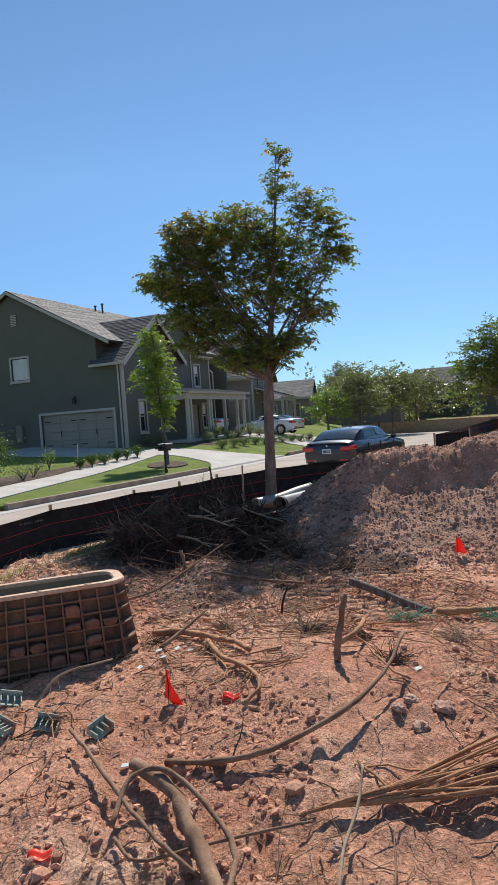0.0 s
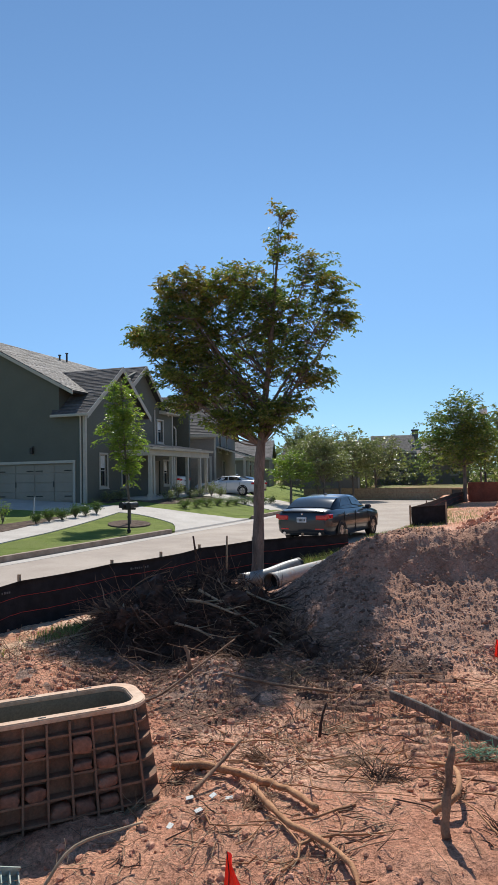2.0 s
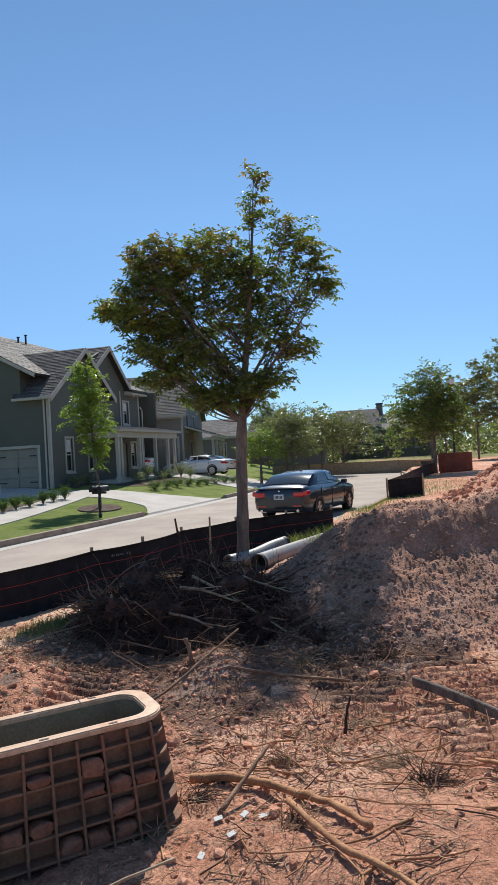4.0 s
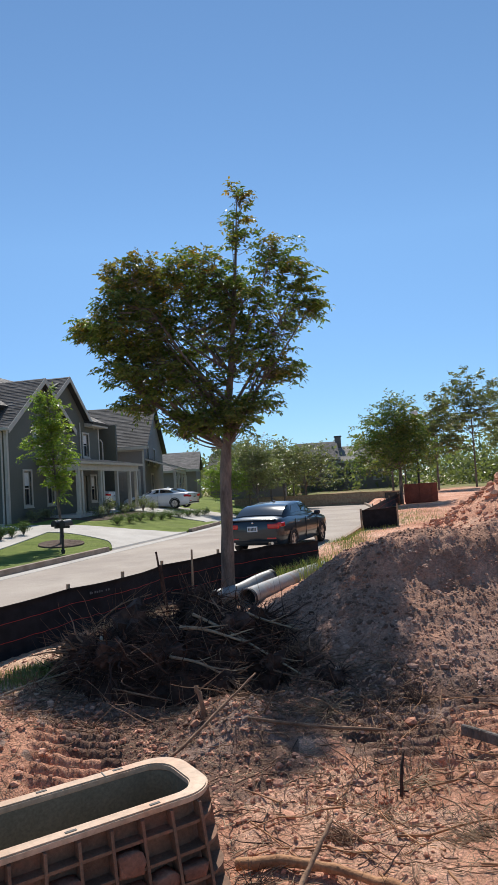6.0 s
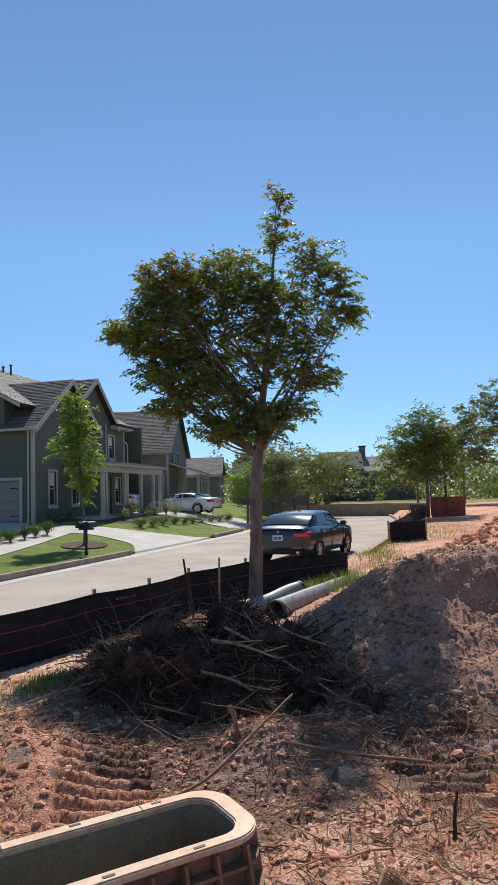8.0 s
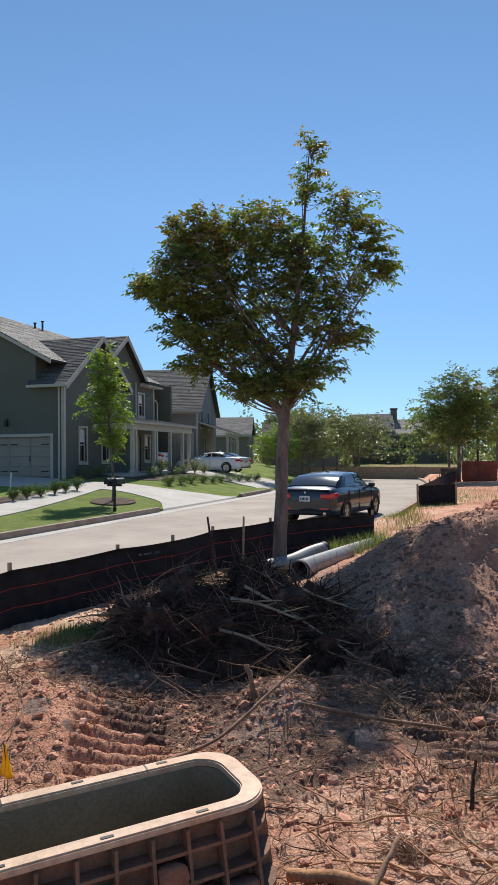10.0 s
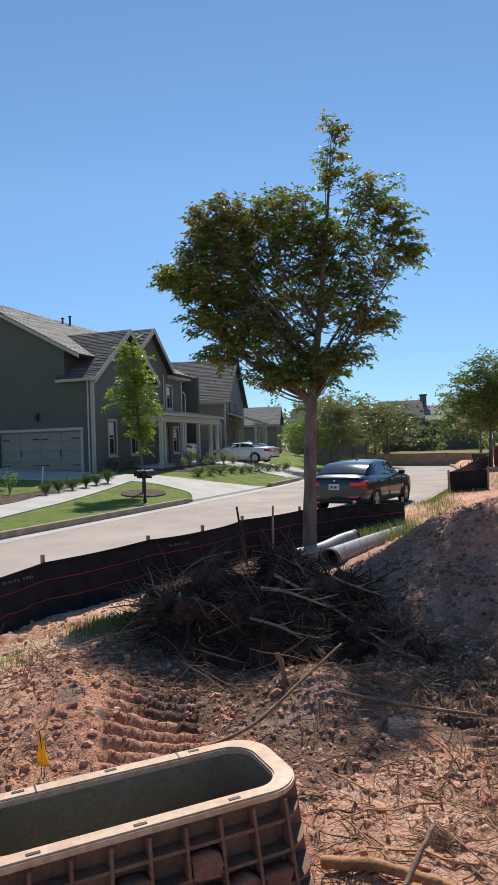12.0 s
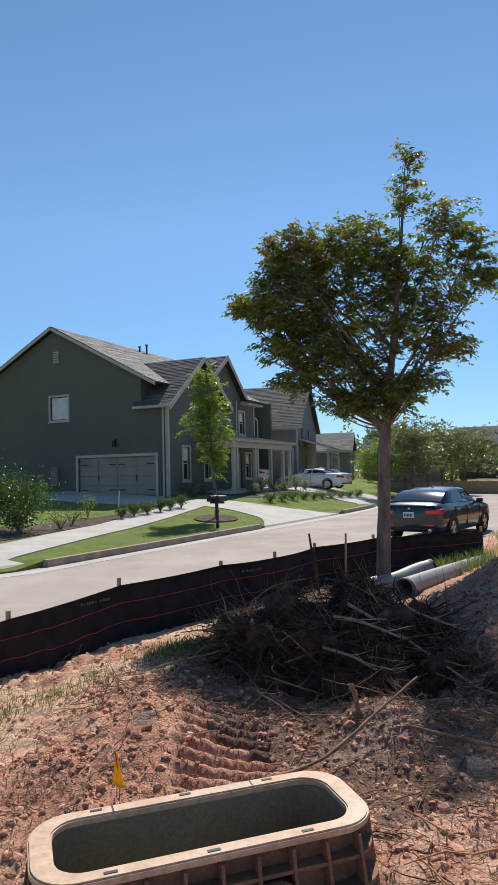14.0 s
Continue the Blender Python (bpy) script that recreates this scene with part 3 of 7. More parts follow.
def main_house():
    h = empty("house", HOUSE, "grey-green two-storey sided house with garage and front porch", "house")
    I = Matrix()
    F = Matrix.Rotation(radians(90), 4, "Z")      # local x of a wall runs along the street, its front faces +x
    # gable wall with the garage
    holes = [rect(-7.4, -6.2, 4.08, 5.33), rect(-5.55, -0.72, -0.02, 1.98)]
    part("wall", wall_bm([(-13.6, -1.2), (0, -1.2), (0, 4.55), (-1.55, 4.55), (-1.55, 6.1), (-7.1, 8.95), (-13.6, 5.6)], holes, 0.22, I), SIDING, h)
    # far parts of the body
    part("wall", box_bm(-13.6, -13.4, 0.22, 13.0, -1.2, 5.6), SIDING, h)
    part("wall", box_bm(-13.6, 0.0, 13.0, 13.2, -1.2, 5.6), SIDING, h)
    part("wall", box_bm(-1.75, -1.55, 0.22, 10.9, 3.0, 6.1), SIDING, h)
    # street front
    W = F
    w1, w2, w3 = rect(1.42, 2.1, 0.72, 2.42), rect(3.72, 4.4, 0.72, 2.42), rect(2.5, 3.35, 3.75, 4.8)
    part("wall", wall_bm([(0.22, -1.2), (7.0, -1.2), (7.0, 4.6), (6.4, 4.75), (3.4, 7.15), (0.22, 4.55)], [w1, w2, w3], 0.2, W), SIDING, h)
    part("wall", wall_bm([(7.003, -1.2), (11.0, -1.2), (11.0, 5.2), (9.3, 5.35), (6.7, 7.75), (4.0, 6.6), (7.003, 4.4)], [rect(8.75, 9.5, 3.4, 4.75), rect(8.2, 9.1, 0.1, 2.2), rect(9.6, 10.3, 0.7, 2.2)], 0.2,
                      Matrix.Translation((-0.3, 0, 0)) @ W), SIDING, h)
    for r in (w1, w2, w3):
        window_unit(h, W, r[0][0], r[1][0], r[0][1], r[2][1])
    V = Matrix.Translation((-0.3, 0, 0)) @ W
    window_unit(h, V, 8.75, 9.5, 3.4, 4.75)
    window_unit(h, V, 9.6, 10.3, 0.7, 2.2)
    door = part("door", box_bm(8.2, 9.1, 0.1, 0.15, 0.1, 2.2, m=V), GARAGE, h, "panelled front door in shade")
    part("door_handle", box_bm(8.28, 8.32, 0.04, 0.098, 1.05, 1.25, m=V), IRON, door)
    # bright upper window of the gable
    window_unit(h, I, -7.4, -6.2, 4.08, 5.33, blind=False, sash=False)
    part("blind", box_bm(-7.36, -6.24, 0.08, 0.127, 4.12, 5.29), BLIND, h, "closed white blind behind the upper window")
    # garage door
    gd = part("garage_door", box_bm(-5.55, -0.72, 0.12, 0.16, -0.04, 1.98), GARAGE, h, "wide taupe garage door with black strap hinges")
    for i in range(4):
        for j in range(4):
            x0, z0 = -5.5 + i * 1.2, 0.0 + j * 0.49
            part("panel", box_bm(x0 + 0.03, x0 + 1.16, 0.095, 0.118, z0 + 0.03, z0 + 0.46, bevel=0.01), GARAGE, gd)
    for x, z, sgn in ((-5.4, 1.6, 1), (-5.4, 0.28, 1), (-3.2, 1.6, -1), (-3.05, 1.6, 1), (-3.2, 0.28, -1), (-3.05, 0.28, 1), (-0.88, 1.6, -1), (-0.88, 0.28, -1)):
        bm = box_bm(min(x, x + 0.42 * sgn), max(x, x + 0.42 * sgn), 0.075, 0.093, z - 0.025, z + 0.025)
        part("hinge", bm, IRON, gd, "black strap hinge")
    for x in (-4.3, -1.95):
        part("handle", box_bm(x - 0.02, x + 0.02, 0.06, 0.093, 0.75, 1.05, bevel=0.006), IRON, gd, "black pull handle")
    bm = bmesh.new()
    add_box(bm, -5.7, -5.55, -0.04, 0.2, -0.05, 2.12)
    add_box(bm, -0.72, -0.58, -0.04, 0.2, -0.05, 2.12)
    add_box(bm, -5.55, -0.72, -0.038, 0.2, 1.98, 2.12)
    part("garage_trim", bm, TRIM, h)
    # wall lamp, vent, meter
    lamp = part("wall_lamp", box_bm(-3.24, -3.08, -0.2, -0.04, 2.5, 2.82, bevel=0.02), IRON, h, "black lantern above the garage door")
    part("bracket", box_bm(-3.2, -3.12, -0.06, 0.0, 2.55, 2.9), IRON, lamp)
    vent = part("gable_vent", box_bm(-7.2, -6.72, -0.02, 0.0, 7.12, 7.85), SIDING, h, "louvred gable vent")
    for k in range(7):
        part("slat", box_bm(-7.15, -6.77, -0.05, -0.02, 7.17 + k * 0.095, 7.22 + k * 0.095), TRIM, vent)
    part("meter_box", box_bm(-7.3, -6.85, -0.18, 0.0, 0.55, 1.55, bevel=0.02), SIDING_TAUPE, h, "grey electric meter box")
    # corner boards, downpipes, bands
    part("corner_board", box_bm(-0.12, 0.02, -0.03, 0.0, -0.9, 4.5), TRIM, h)
    part("corner_board", box_bm(0.0, 0.03, -0.03, 0.12, -0.9, 4.5), TRIM, h)
    for x, y in ((-0.22, -0.08), (-0.02, 10.9)):
        v, f = [], []
        tube_data([(x, y, -0.8), (x, y, 4.3), (x - 0.1, y - 0.1, 4.5)], [0.045] * 3, 8, v, f)
        mesh_object("downpipe", v, f, TRIM, h)
    part("corner_board", box_bm(-0.3, -0.27, 10.88, 11.02, -0.9, 5.2), TRIM, h)
    part("corner_board", box_bm(-0.28, -0.25, 8.3, 8.42, 2.9, 5.4), TRIM, h)
    # main roof
    roof_plane(h, (-0.55, -0.3, 5.68), (-0.55, 12.8, 5.68), (-7.1, 12.8, 9.15), (-7.1, -0.3, 9.15), SHINGLE_PALE, 0.2, 3)
    roof_plane(h, (-14.2, 12.8, 5.4), (-14.2, -0.3, 5.4), (-7.1, -0.3, 9.15), (-7.1, 12.8, 9.15), SHINGLE_PALE, 0.25, 4)
    bm = bmesh.new()
    for a, b in (((-0.5, 5.62), (-7.1, 9.1)), ((-14.2, 5.3), (-7.1, 9.1))):
        p = [Vector((a[0], -0.34, a[1] - 0.16)), Vector((b[0], -0.34, b[1] - 0.16)), Vector((b[0], -0.34, b[1] + 0.02)), Vector((a[0], -0.34, a[1] + 0.02))]
        add_prism(bm, p, Vector((0, 0.04, 0)))
    part("rake_board", bm, TRIM, h)
    # cross gables to the street
    roof_plane(h, (-1.78, -0.35, 4.45), (0.35, -0.35, 4.45), (0.35, 3.3, 7.3), (-3.6, 3.3, 7.3), SHINGLE, 0.17, 5)
    roof_plane(h, (0.35, 6.6, 4.75), (-3.6, 6.6, 4.75), (-3.6, 3.3, 7.3), (0.35, 3.3, 7.3), SHINGLE, 0.17, 6)
    roof_plane(h, (-3.8, 3.9, 5.8), (0.05, 3.9, 5.8), (0.05, 6.7, 7.9), (-3.8, 6.7, 7.9), SHINGLE, 0.17, 7)
    roof_plane(h, (0.05, 9.6, 5.3), (-3.8, 9.6, 5.3), (-3.8, 6.7, 7.9), (0.05, 6.7, 7.9), SHINGLE, 0.17, 8)
    bm = bmesh.new()
    for x, pts in ((0.36, ((-0.35, 4.45), (3.3, 7.3), (6.6, 4.75))), (0.06, ((3.9, 5.8), (6.7, 7.9), (9.6, 5.3)))):
        for a, b in zip(pts, pts[1:]):
            p = [Vector((x, a[0], a[1] - 0.26)), Vector((x, b[0], b[1] - 0.26)), Vector((x, b[0], b[1] + 0.03)), Vector((x, a[0], a[1] + 0.03))]
            add_prism(bm, p, Vector((0.04, 0, 0)))
    part("rake_board", bm, TRIM, h)
    part("gutter", box_bm(-1.8, 0.4, -0.47, -0.36, 4.32, 4.46, bevel=0.02), TRIM, h)
    part("soffit", box_bm(-1.6, 0.35, -0.34, 0.0, 4.36, 4.42), TRIM, h)
    part("cornice", box_bm(-0.3, 0.25, 9.0, 11.3, 5.2, 5.42, bevel=0.02), TRIM, h)
    roof_plane(h, (0.3, 9.0, 5.42), (0.3, 11.3, 5.42), (-3.5, 11.3, 6.6), (-3.5, 9.0, 6.6), SHINGLE, 0.2, 12)
    for y, z in ((7.3, 9.15), (8.1, 9.4)):
        v, f = [], []
        tube_data([(-6.5, y, 8.4), (-6.5, y, z)], [0.06, 0.06], 8, v, f)
        tube_data([(-6.5, y, z), (-6.5, y, z + 0.06)], [0.1, 0.1], 8, v, f)
        mesh_object("vent_pipe", v, f, FASCIA, h)
    # porch
    part("porch_floor", box_bm(-0.09, 2.2, 2.9, 11.2, -0.6, 0.08, bevel=0.02), CONCRETE, h)
    roof_plane(h, (2.45, 2.7, 2.78), (2.45, 11.4, 2.78), (-0.05, 11.4, 3.2), (-0.05, 2.7, 3.2), SHINGLE_PALE, 0.2, 9, TRIM)
    part("porch_beam", box_bm(1.95, 2.2, 2.9, 11.2, 2.35, 2.68, bevel=0.01), TRIM, h)
    part("porch_beam", box_bm(0.0, 1.95, 2.9, 3.1, 2.35, 2.68), TRIM, h)
    for y in (3.1, 3.45, 5.75, 6.05, 8.0, 9.9, 11.0):
        c = part("porch_post", box_bm(1.98, 2.16, y - 0.09, y + 0.09, 0.08, 2.35, bevel=0.01), TRIM, h)
        part("post_base", box_bm(1.94, 2.2, y - 0.13, y + 0.13, 0.08, 0.24, bevel=0.01), TRIM, c)
    bm = box_bm(1.6, 1.72, 7.0, 7.12, 1.9, 2.2, bevel=0.02)
    part("porch_lantern", bm, IRON, h, "small black hanging lantern")


main_house()


def plain_house(at, turn, w, d, eave, ridge, wall_mat, roof_mat, label, along=True, chimney=False, wins=(), seed=20, base=1.0):
    """A gabled house; local x to its right, y back. along: the ridge runs along x."""
    h = empty("house", pose(*at, 0, 0, turn), label, "house")
    F = Matrix.Rotation(radians(90), 4, "Z")
    fr = Matrix()
    sd = Matrix.Translation((w, 0, 0)) @ F
    hf = [rect(a, b, c, e) for f, a, b, c, e in wins if f == "f"]
    hs = [rect(a, b, c, e) for f, a, b, c, e in wins if f == "s"]
    if along:
        fo, so = [(0, -base), (w, -base), (w, eave), (0, eave)], [(0.2, -base), (d, -base), (d, eave), (d / 2, ridge - 0.15), (0.2, eave)]
    else:
        fo, so = [(0, -base), (w, -base), (w, eave), (w / 2, ridge - 0.15), (0, eave)], [(0.2, -base), (d, -base), (d, eave), (0.2, eave)]
    part("wall", wall_bm(fo, hf, 0.2, fr), wall_mat, h)
    part("wall", wall_bm(so, hs, 0.2, sd), wall_mat, h)
    part("wall", wall_bm(so, [], 0.2, Matrix.Translation((0.2, 0, 0)) @ F), wall_mat, h)
    part("wall", box_bm(0.2, w - 0.2, d - 0.2, d, -base, eave), wall_mat, h)
    for f, a, b, c, e in wins:
        window_unit(h, fr if f == "f" else sd, a, b, c, e, blind=False)
    o = 0.35
    if along:
        k = o * (ridge - eave) / (d / 2)
        roof_plane(h, (-o, -o, eave - k), (w + o, -o, eave - k), (w + o, d / 2, ridge), (-o, d / 2, ridge), roof_mat, 0.22, seed)
        roof_plane(h, (w + o, d + o, eave - k), (-o, d + o, eave - k), (-o, d / 2, ridge), (w + o, d / 2, ridge), roof_mat, 0.22, seed + 1)
        part("fascia", box_bm(-o, w + o, -o - 0.05, -o, eave - k - 0.22, eave - k), TRIM, h)
    else:
        k = o * (ridge - eave) / (w / 2)
        roof_plane(h, (w + o, -o, eave - k), (w + o, d + o, eave - k), (w / 2, d + o, ridge), (w / 2, -o, ridge), roof_mat, 0.22, seed)
        roof_plane(h, (-o, d + o, eave - k), (-o, -o, eave - k), (w / 2, -o, ridge), (w / 2, d + o, ridge), roof_mat, 0.22, seed + 1)
    if chimney:
        c = part("chimney", box_bm(0.1, 1.0, d / 2 - 0.5, d / 2 + 0.5, eave, ridge + 1.45, bevel=0.03), wall_mat, h)
        part("chimney_cap", box_bm(0.0, 1.1, d / 2 - 0.6, d / 2 + 0.6, ridge + 1.453, ridge + 1.65, bevel=0.03), FASCIA, c)
    return h


def neighbour():
    w = 9.6
    h = plain_house((-22.6, 46.6, 1.1), 4, w, 10, 4.15, 7.35, SIDING_TAUPE, SHINGLE, "taupe two-storey house with dark shingle roof and side porch", True,
                    wins=(("s", 1.3, 2.3, 2.75, 3.95), ("s", 4.6, 5.6, 2.75, 3.95), ("s", 3.0, 4.0, 0.4, 2.0)), seed=30)
    gd = part("garage_door", box_bm(w - 4.7, w - 0.45, -0.05, -0.006, 0.0, 2.2), GARAGE, h, "pale taupe garage door")
    for i in range(4):
        for j in range(4):
            part("panel", box_bm(w - 4.65 + i * 1.05, w - 3.68 + i * 1.05, -0.07, -0.052, 0.06 + j * 0.53, 0.5 + j * 0.53, bevel=0.01), GARAGE, gd)
    bm = bmesh.new()
    add_box(bm, w - 4.85, w - 4.7, -0.06, -0.004, 0.0, 2.34)
    add_box(bm, w - 0.45, w - 0.3, -0.06, -0.004, 0.0, 2.34)
    add_box(bm, w - 4.7, w - 0.45, -0.058, -0.004, 2.2, 2.34)
    part("garage_trim", bm, TRIM, h)
    part("corner_board", box_bm(w - 0.12, w + 0.02, -0.03, -0.003, -0.8, 3.9), TRIM, h)
    part("eaves_band", box_bm(0, w, -0.05, -0.003, 3.62, 3.9), TRIM, h)
    roof_plane(h, (w + 2.3, 0.4, 2.35), (w + 2.3, 8.4, 2.35), (w + 0.005, 8.4, 3.1), (w + 0.005, 0.4, 3.1), SHINGLE, 0.22, 33, TRIM)
    part("porch_beam", box_bm(w + 1.9, w + 2.1, 0.7, 8.1, 2.02, 2.24), TRIM, h)
    part("porch_floor", box_bm(w + 0.004, w + 2.2, 0.6, 8.2, -0.9, 0.05), CONCRETE, h)
    for y in (0.85, 3.2, 5.6, 7.95):
        part("porch_post", box_bm(w + 1.9, w + 2.08, y - 0.09, y + 0.09, 0.05, 2.02, bevel=0.01), TRIM, h)


neighbour()
plain_house((-19.5, 70, 1.0), 6, 6.6, 11, 3.0, 5.0, SIDING_TAUPE, SHINGLE, "grey house further down the street", True, wins=(("f", 2, 3, 0.8, 2.2), ("f", 4.5, 5.5, 0.8, 2.2)), seed=40)
plain_house((-2.2, 98, 0.6), 0, 5.6, 10, 4.6, 7.0, SIDING_TAUPE, SHINGLE, "distant taupe house with a tall gable roof", True, False, wins=(("f", 1.0, 2.0, 1.0, 2.6), ("f", 3.5, 4.5, 1.0, 2.6)), seed=50)
plain_house((3.45, 99, 0.6), 0, 7.5, 10, 4.0, 6.2, SIDING_TAUPE, SHINGLE_PALE, "distant taupe house with a square chimney", True, True, wins=(("f", 1.4, 2.6, 1.0, 2.6), ("f", 5.0, 6.2, 1.0, 2.6)), seed=55)
plain_house((-13, 82, 0.6), 0, 9, 10, 3.4, 5.6, SIDING_TAUPE, SHINGLE, "distant low house behind street trees", True, wins=(("f", 1.5, 2.6, 0.8, 2.2), ("f", 5.5, 6.6, 0.8, 2.2)), seed=60)


# ---- trees ----
def leaves_mesh(name, spots, rnd, count, size, mat, parent, scatter=0.25, droop=0.3, slim=0.42):
    """Folded leaves, two triangles each, round the spots."""
    n = len(spots)
    g = np.random.default_rng(rnd.randint(0, 10 ** 6))
    centre = np.array([tuple(s) for s in spots])[g.integers(0, n, count)] + g.normal(0, scatter, (count, 3))
    d = g.normal(0, 1, (count, 3))
    d[:, 2] -= droop
    d /= np.linalg.norm(d, axis=1)[:, None]
    w = np.cross(d, g.normal(0, 1, (count, 3)))
    w /= np.linalg.norm(w, axis=1)[:, None] + 1e-9
    nn = np.cross(d, w)
    sz = size * g.uniform(0.6, 1.3, (count, 1))
    v = np.stack([centre - d * sz * 0.5, centre + w * sz * slim * 0.5 + nn * sz * 0.08, centre + d * sz * 0.5, centre - w * sz * slim * 0.5 + nn * sz * 0.08], 1).reshape(-1, 3)
    k = np.arange(count)[:, None] * 4
    f = np.concatenate([k + np.array([0, 1, 2]), k + np.array([0, 2, 3])], 0)
    me = bpy.data.meshes.new(name)
    me.vertices.add(len(v))
    me.vertices.foreach_set("co", v.astype(np.float32).ravel())
    me.loops.add(f.size)
    me.loops.foreach_set("vertex_index", f.astype(np.int32).ravel())
    me.polygons.add(len(f))
    me.polygons.foreach_set("loop_start", np.arange(0, f.size, 3, dtype=np.int32))
    me.update(calc_edges=True)
    me.materials.append(mat)
    ob = new(name, me)
    ob.parent = parent
    return ob


def in_lobe(rnd, c, hollow=0.0):
    while True:
        v = Vector((rnd.uniform(-1, 1), rnd.uniform(-1, 1), rnd.uniform(-1, 1)))
        if hollow < v.length < 1:
            return Vector((c[0] + v.x * c[3], c[1] + v.y * c[4], c[2] + v.z * c[5]))


def sprays_mesh(name, sprays, rnd, leaf, mat, parent):
    """Leaves set alternately along each twig, spread flat and drooping a little."""
    at, along, side = [], [], []
    for pts in sprays:
        for i in range(1, len(pts)):
            d = (pts[i] - pts[i - 1]).normalized()
            s = d.cross(Vector((0, 0, 1)))
            s = s.normalized() if s.length > 0.05 else Vector((1, 0, 0))
            for k in range(2):
                at.append(pts[i - 1].lerp(pts[i], 0.25 + 0.5 * k))
                along.append(d * rnd.uniform(0.3, 0.9))
                side.append(s * (1 if (i + k) % 2 else -1) * rnd.uniform(0.6, 1.1))
    g = np.random.default_rng(rnd.randint(0, 10 ** 6))
    n = len(at)
    c = np.array([tuple(p) for p in at]) + g.normal(0, 0.012, (n, 3))
    d = np.array([tuple(p) for p in along]) + np.array([tuple(p) for p in side]) + g.normal(0, 0.25, (n, 3))
    d[:, 2] -= 0.35
    d /= np.linalg.norm(d, axis=1)[:, None]
    nrm = g.normal(0, 0.75, (n, 3)) + np.array((0, 0, 1.0))
    w = np.cross(nrm, d)
    w /= np.linalg.norm(w, axis=1)[:, None] + 1e-9
    nn = np.cross(d, w)
    sz = leaf * g.uniform(0.65, 1.3, (n, 1))
    v = np.stack([c, c + d * sz * 0.45 + w * sz * 0.21 + nn * sz * 0.06, c + d * sz - nn * sz * 0.08, c + d * sz * 0.45 - w * sz * 0.21 + nn * sz * 0.06], 1).reshape(-1, 3)
    k = np.arange(n)[:, None] * 4
    f = np.concatenate([k + np.array([0, 1, 2]), k + np.array([0, 2, 3])], 0)
    ob = mesh_object(name, v.tolist(), f.tolist(), mat, parent)
    return ob


def spray_tree(at, trunk, lobes, seed, label, leaf_mat, leaf, twig_len, warm=None, limb_share=12, fullness=1.0):
    """A tree built limb, twig and leaf spray; lobes: x, y, z, rx, ry, rz, number of sprays, share of leaves in the
    sunlit tone.
    """
    rnd = random.Random(seed)
    t = empty("tree", pose(*at), label, "tree")
    verts, faces = [], []
    line = smooth_line([p[:3] for p in trunk], 6)
    zs, rs = [p[2] for p in trunk], [p[3] for p in trunk]
    tube_data(line, [float(np.interp(p.z, zs, rs)) * (1 + 0.05 * math.sin(p.z * 9)) for p in line], 14, verts, faces)
    mesh_object("trunk", verts, faces, BARK, t, True)
    verts, faces, green, lit = [], [], [], []
    top, fork = trunk[-1][2], trunk[-1][2] * 0.37
    for c in lobes:
        limbs = []
        for k in range(max(1, round(c[6] / limb_share))):
            goal = in_lobe(rnd, c, 0.2)
            z0 = min(max(fork, goal.z - 0.3 - rnd.uniform(0.9, 1.5) * math.hypot(goal.x, goal.y)), top * 0.85)
            a = min(line, key=lambda p: abs(p.z - z0)).copy()
            span = (goal - a).length
            mid = a.lerp(goal, 0.5) + Vector((rnd.gauss(0, 0.05), rnd.gauss(0, 0.05), -0.06 * span + rnd.gauss(0, 0.04)))
            pts = smooth_line([a, mid, goal], 6)
            r0 = min(float(np.interp(z0, zs, rs)) * 0.42, 0.006 + 0.0095 * span)
            tube_data(pts, [r0 * (1 - 0.85 * i / (len(pts) - 1)) + 0.003 for i in range(len(pts))], 6, verts, faces, False)
            limbs += pts[4:]
        for k in range(round(c[6] * fullness)):
            p = in_lobe(rnd, c, 0.25)
            q = min(limbs, key=lambda b: (b - p).length + 0.5 * max(0, b.z - p.z))
            out = Vector((p.x - c[0] * 0.6, p.y - c[1] * 0.6, 0.4 + 0.9 * max(0, p.z - c[2]))) + Vector((rnd.gauss(0, 0.4), rnd.gauss(0, 0.4), rnd.gauss(0, 0.25)))
            out.normalize()
            L = twig_len * rnd.uniform(0.6, 1.25)
            tw = [p + out * L * u + Vector((0, 0, -0.18 * L * u * u)) for u in (0, 0.14, 0.28, 0.42, 0.56, 0.7, 0.85, 1.0)]
            tube_data([q, q.lerp(p, 0.5) + Vector((0, 0, -0.03))] + tw[::2], [0.007, 0.006, 0.005, 0.004, 0.003, 0.002], 3, verts, faces, False)
            # upper twigs take the warm leaf colour more often, as sunlit tips
            box = lit if rnd.random() < c[7] * (1.3 if p.z > c[2] else 0.6) else green
            box.append(tw)
            for j in (2, 4):
                sd = out.cross(Vector((rnd.gauss(0, 0.3), rnd.gauss(0, 0.3), 1))).normalized() * (1 if j == 2 else -1)
                d2 = (out * 0.6 + sd * 0.8).normalized()
                box.append([tw[j] + d2 * L * 0.55 * u + Vector((0, 0, -0.2 * L * u * u)) for u in (0, 0.25, 0.5, 0.75, 1.0)])
    mesh_object("branching", verts, faces, BARK, t, True)
    sprays_mesh("crown", green, rnd, leaf, leaf_mat, t)
    if lit:
        sprays_mesh("sunlit_tips", lit, rnd, leaf, warm, t)["label"] = "leaves coloured as sunlit orange tips"
    return t


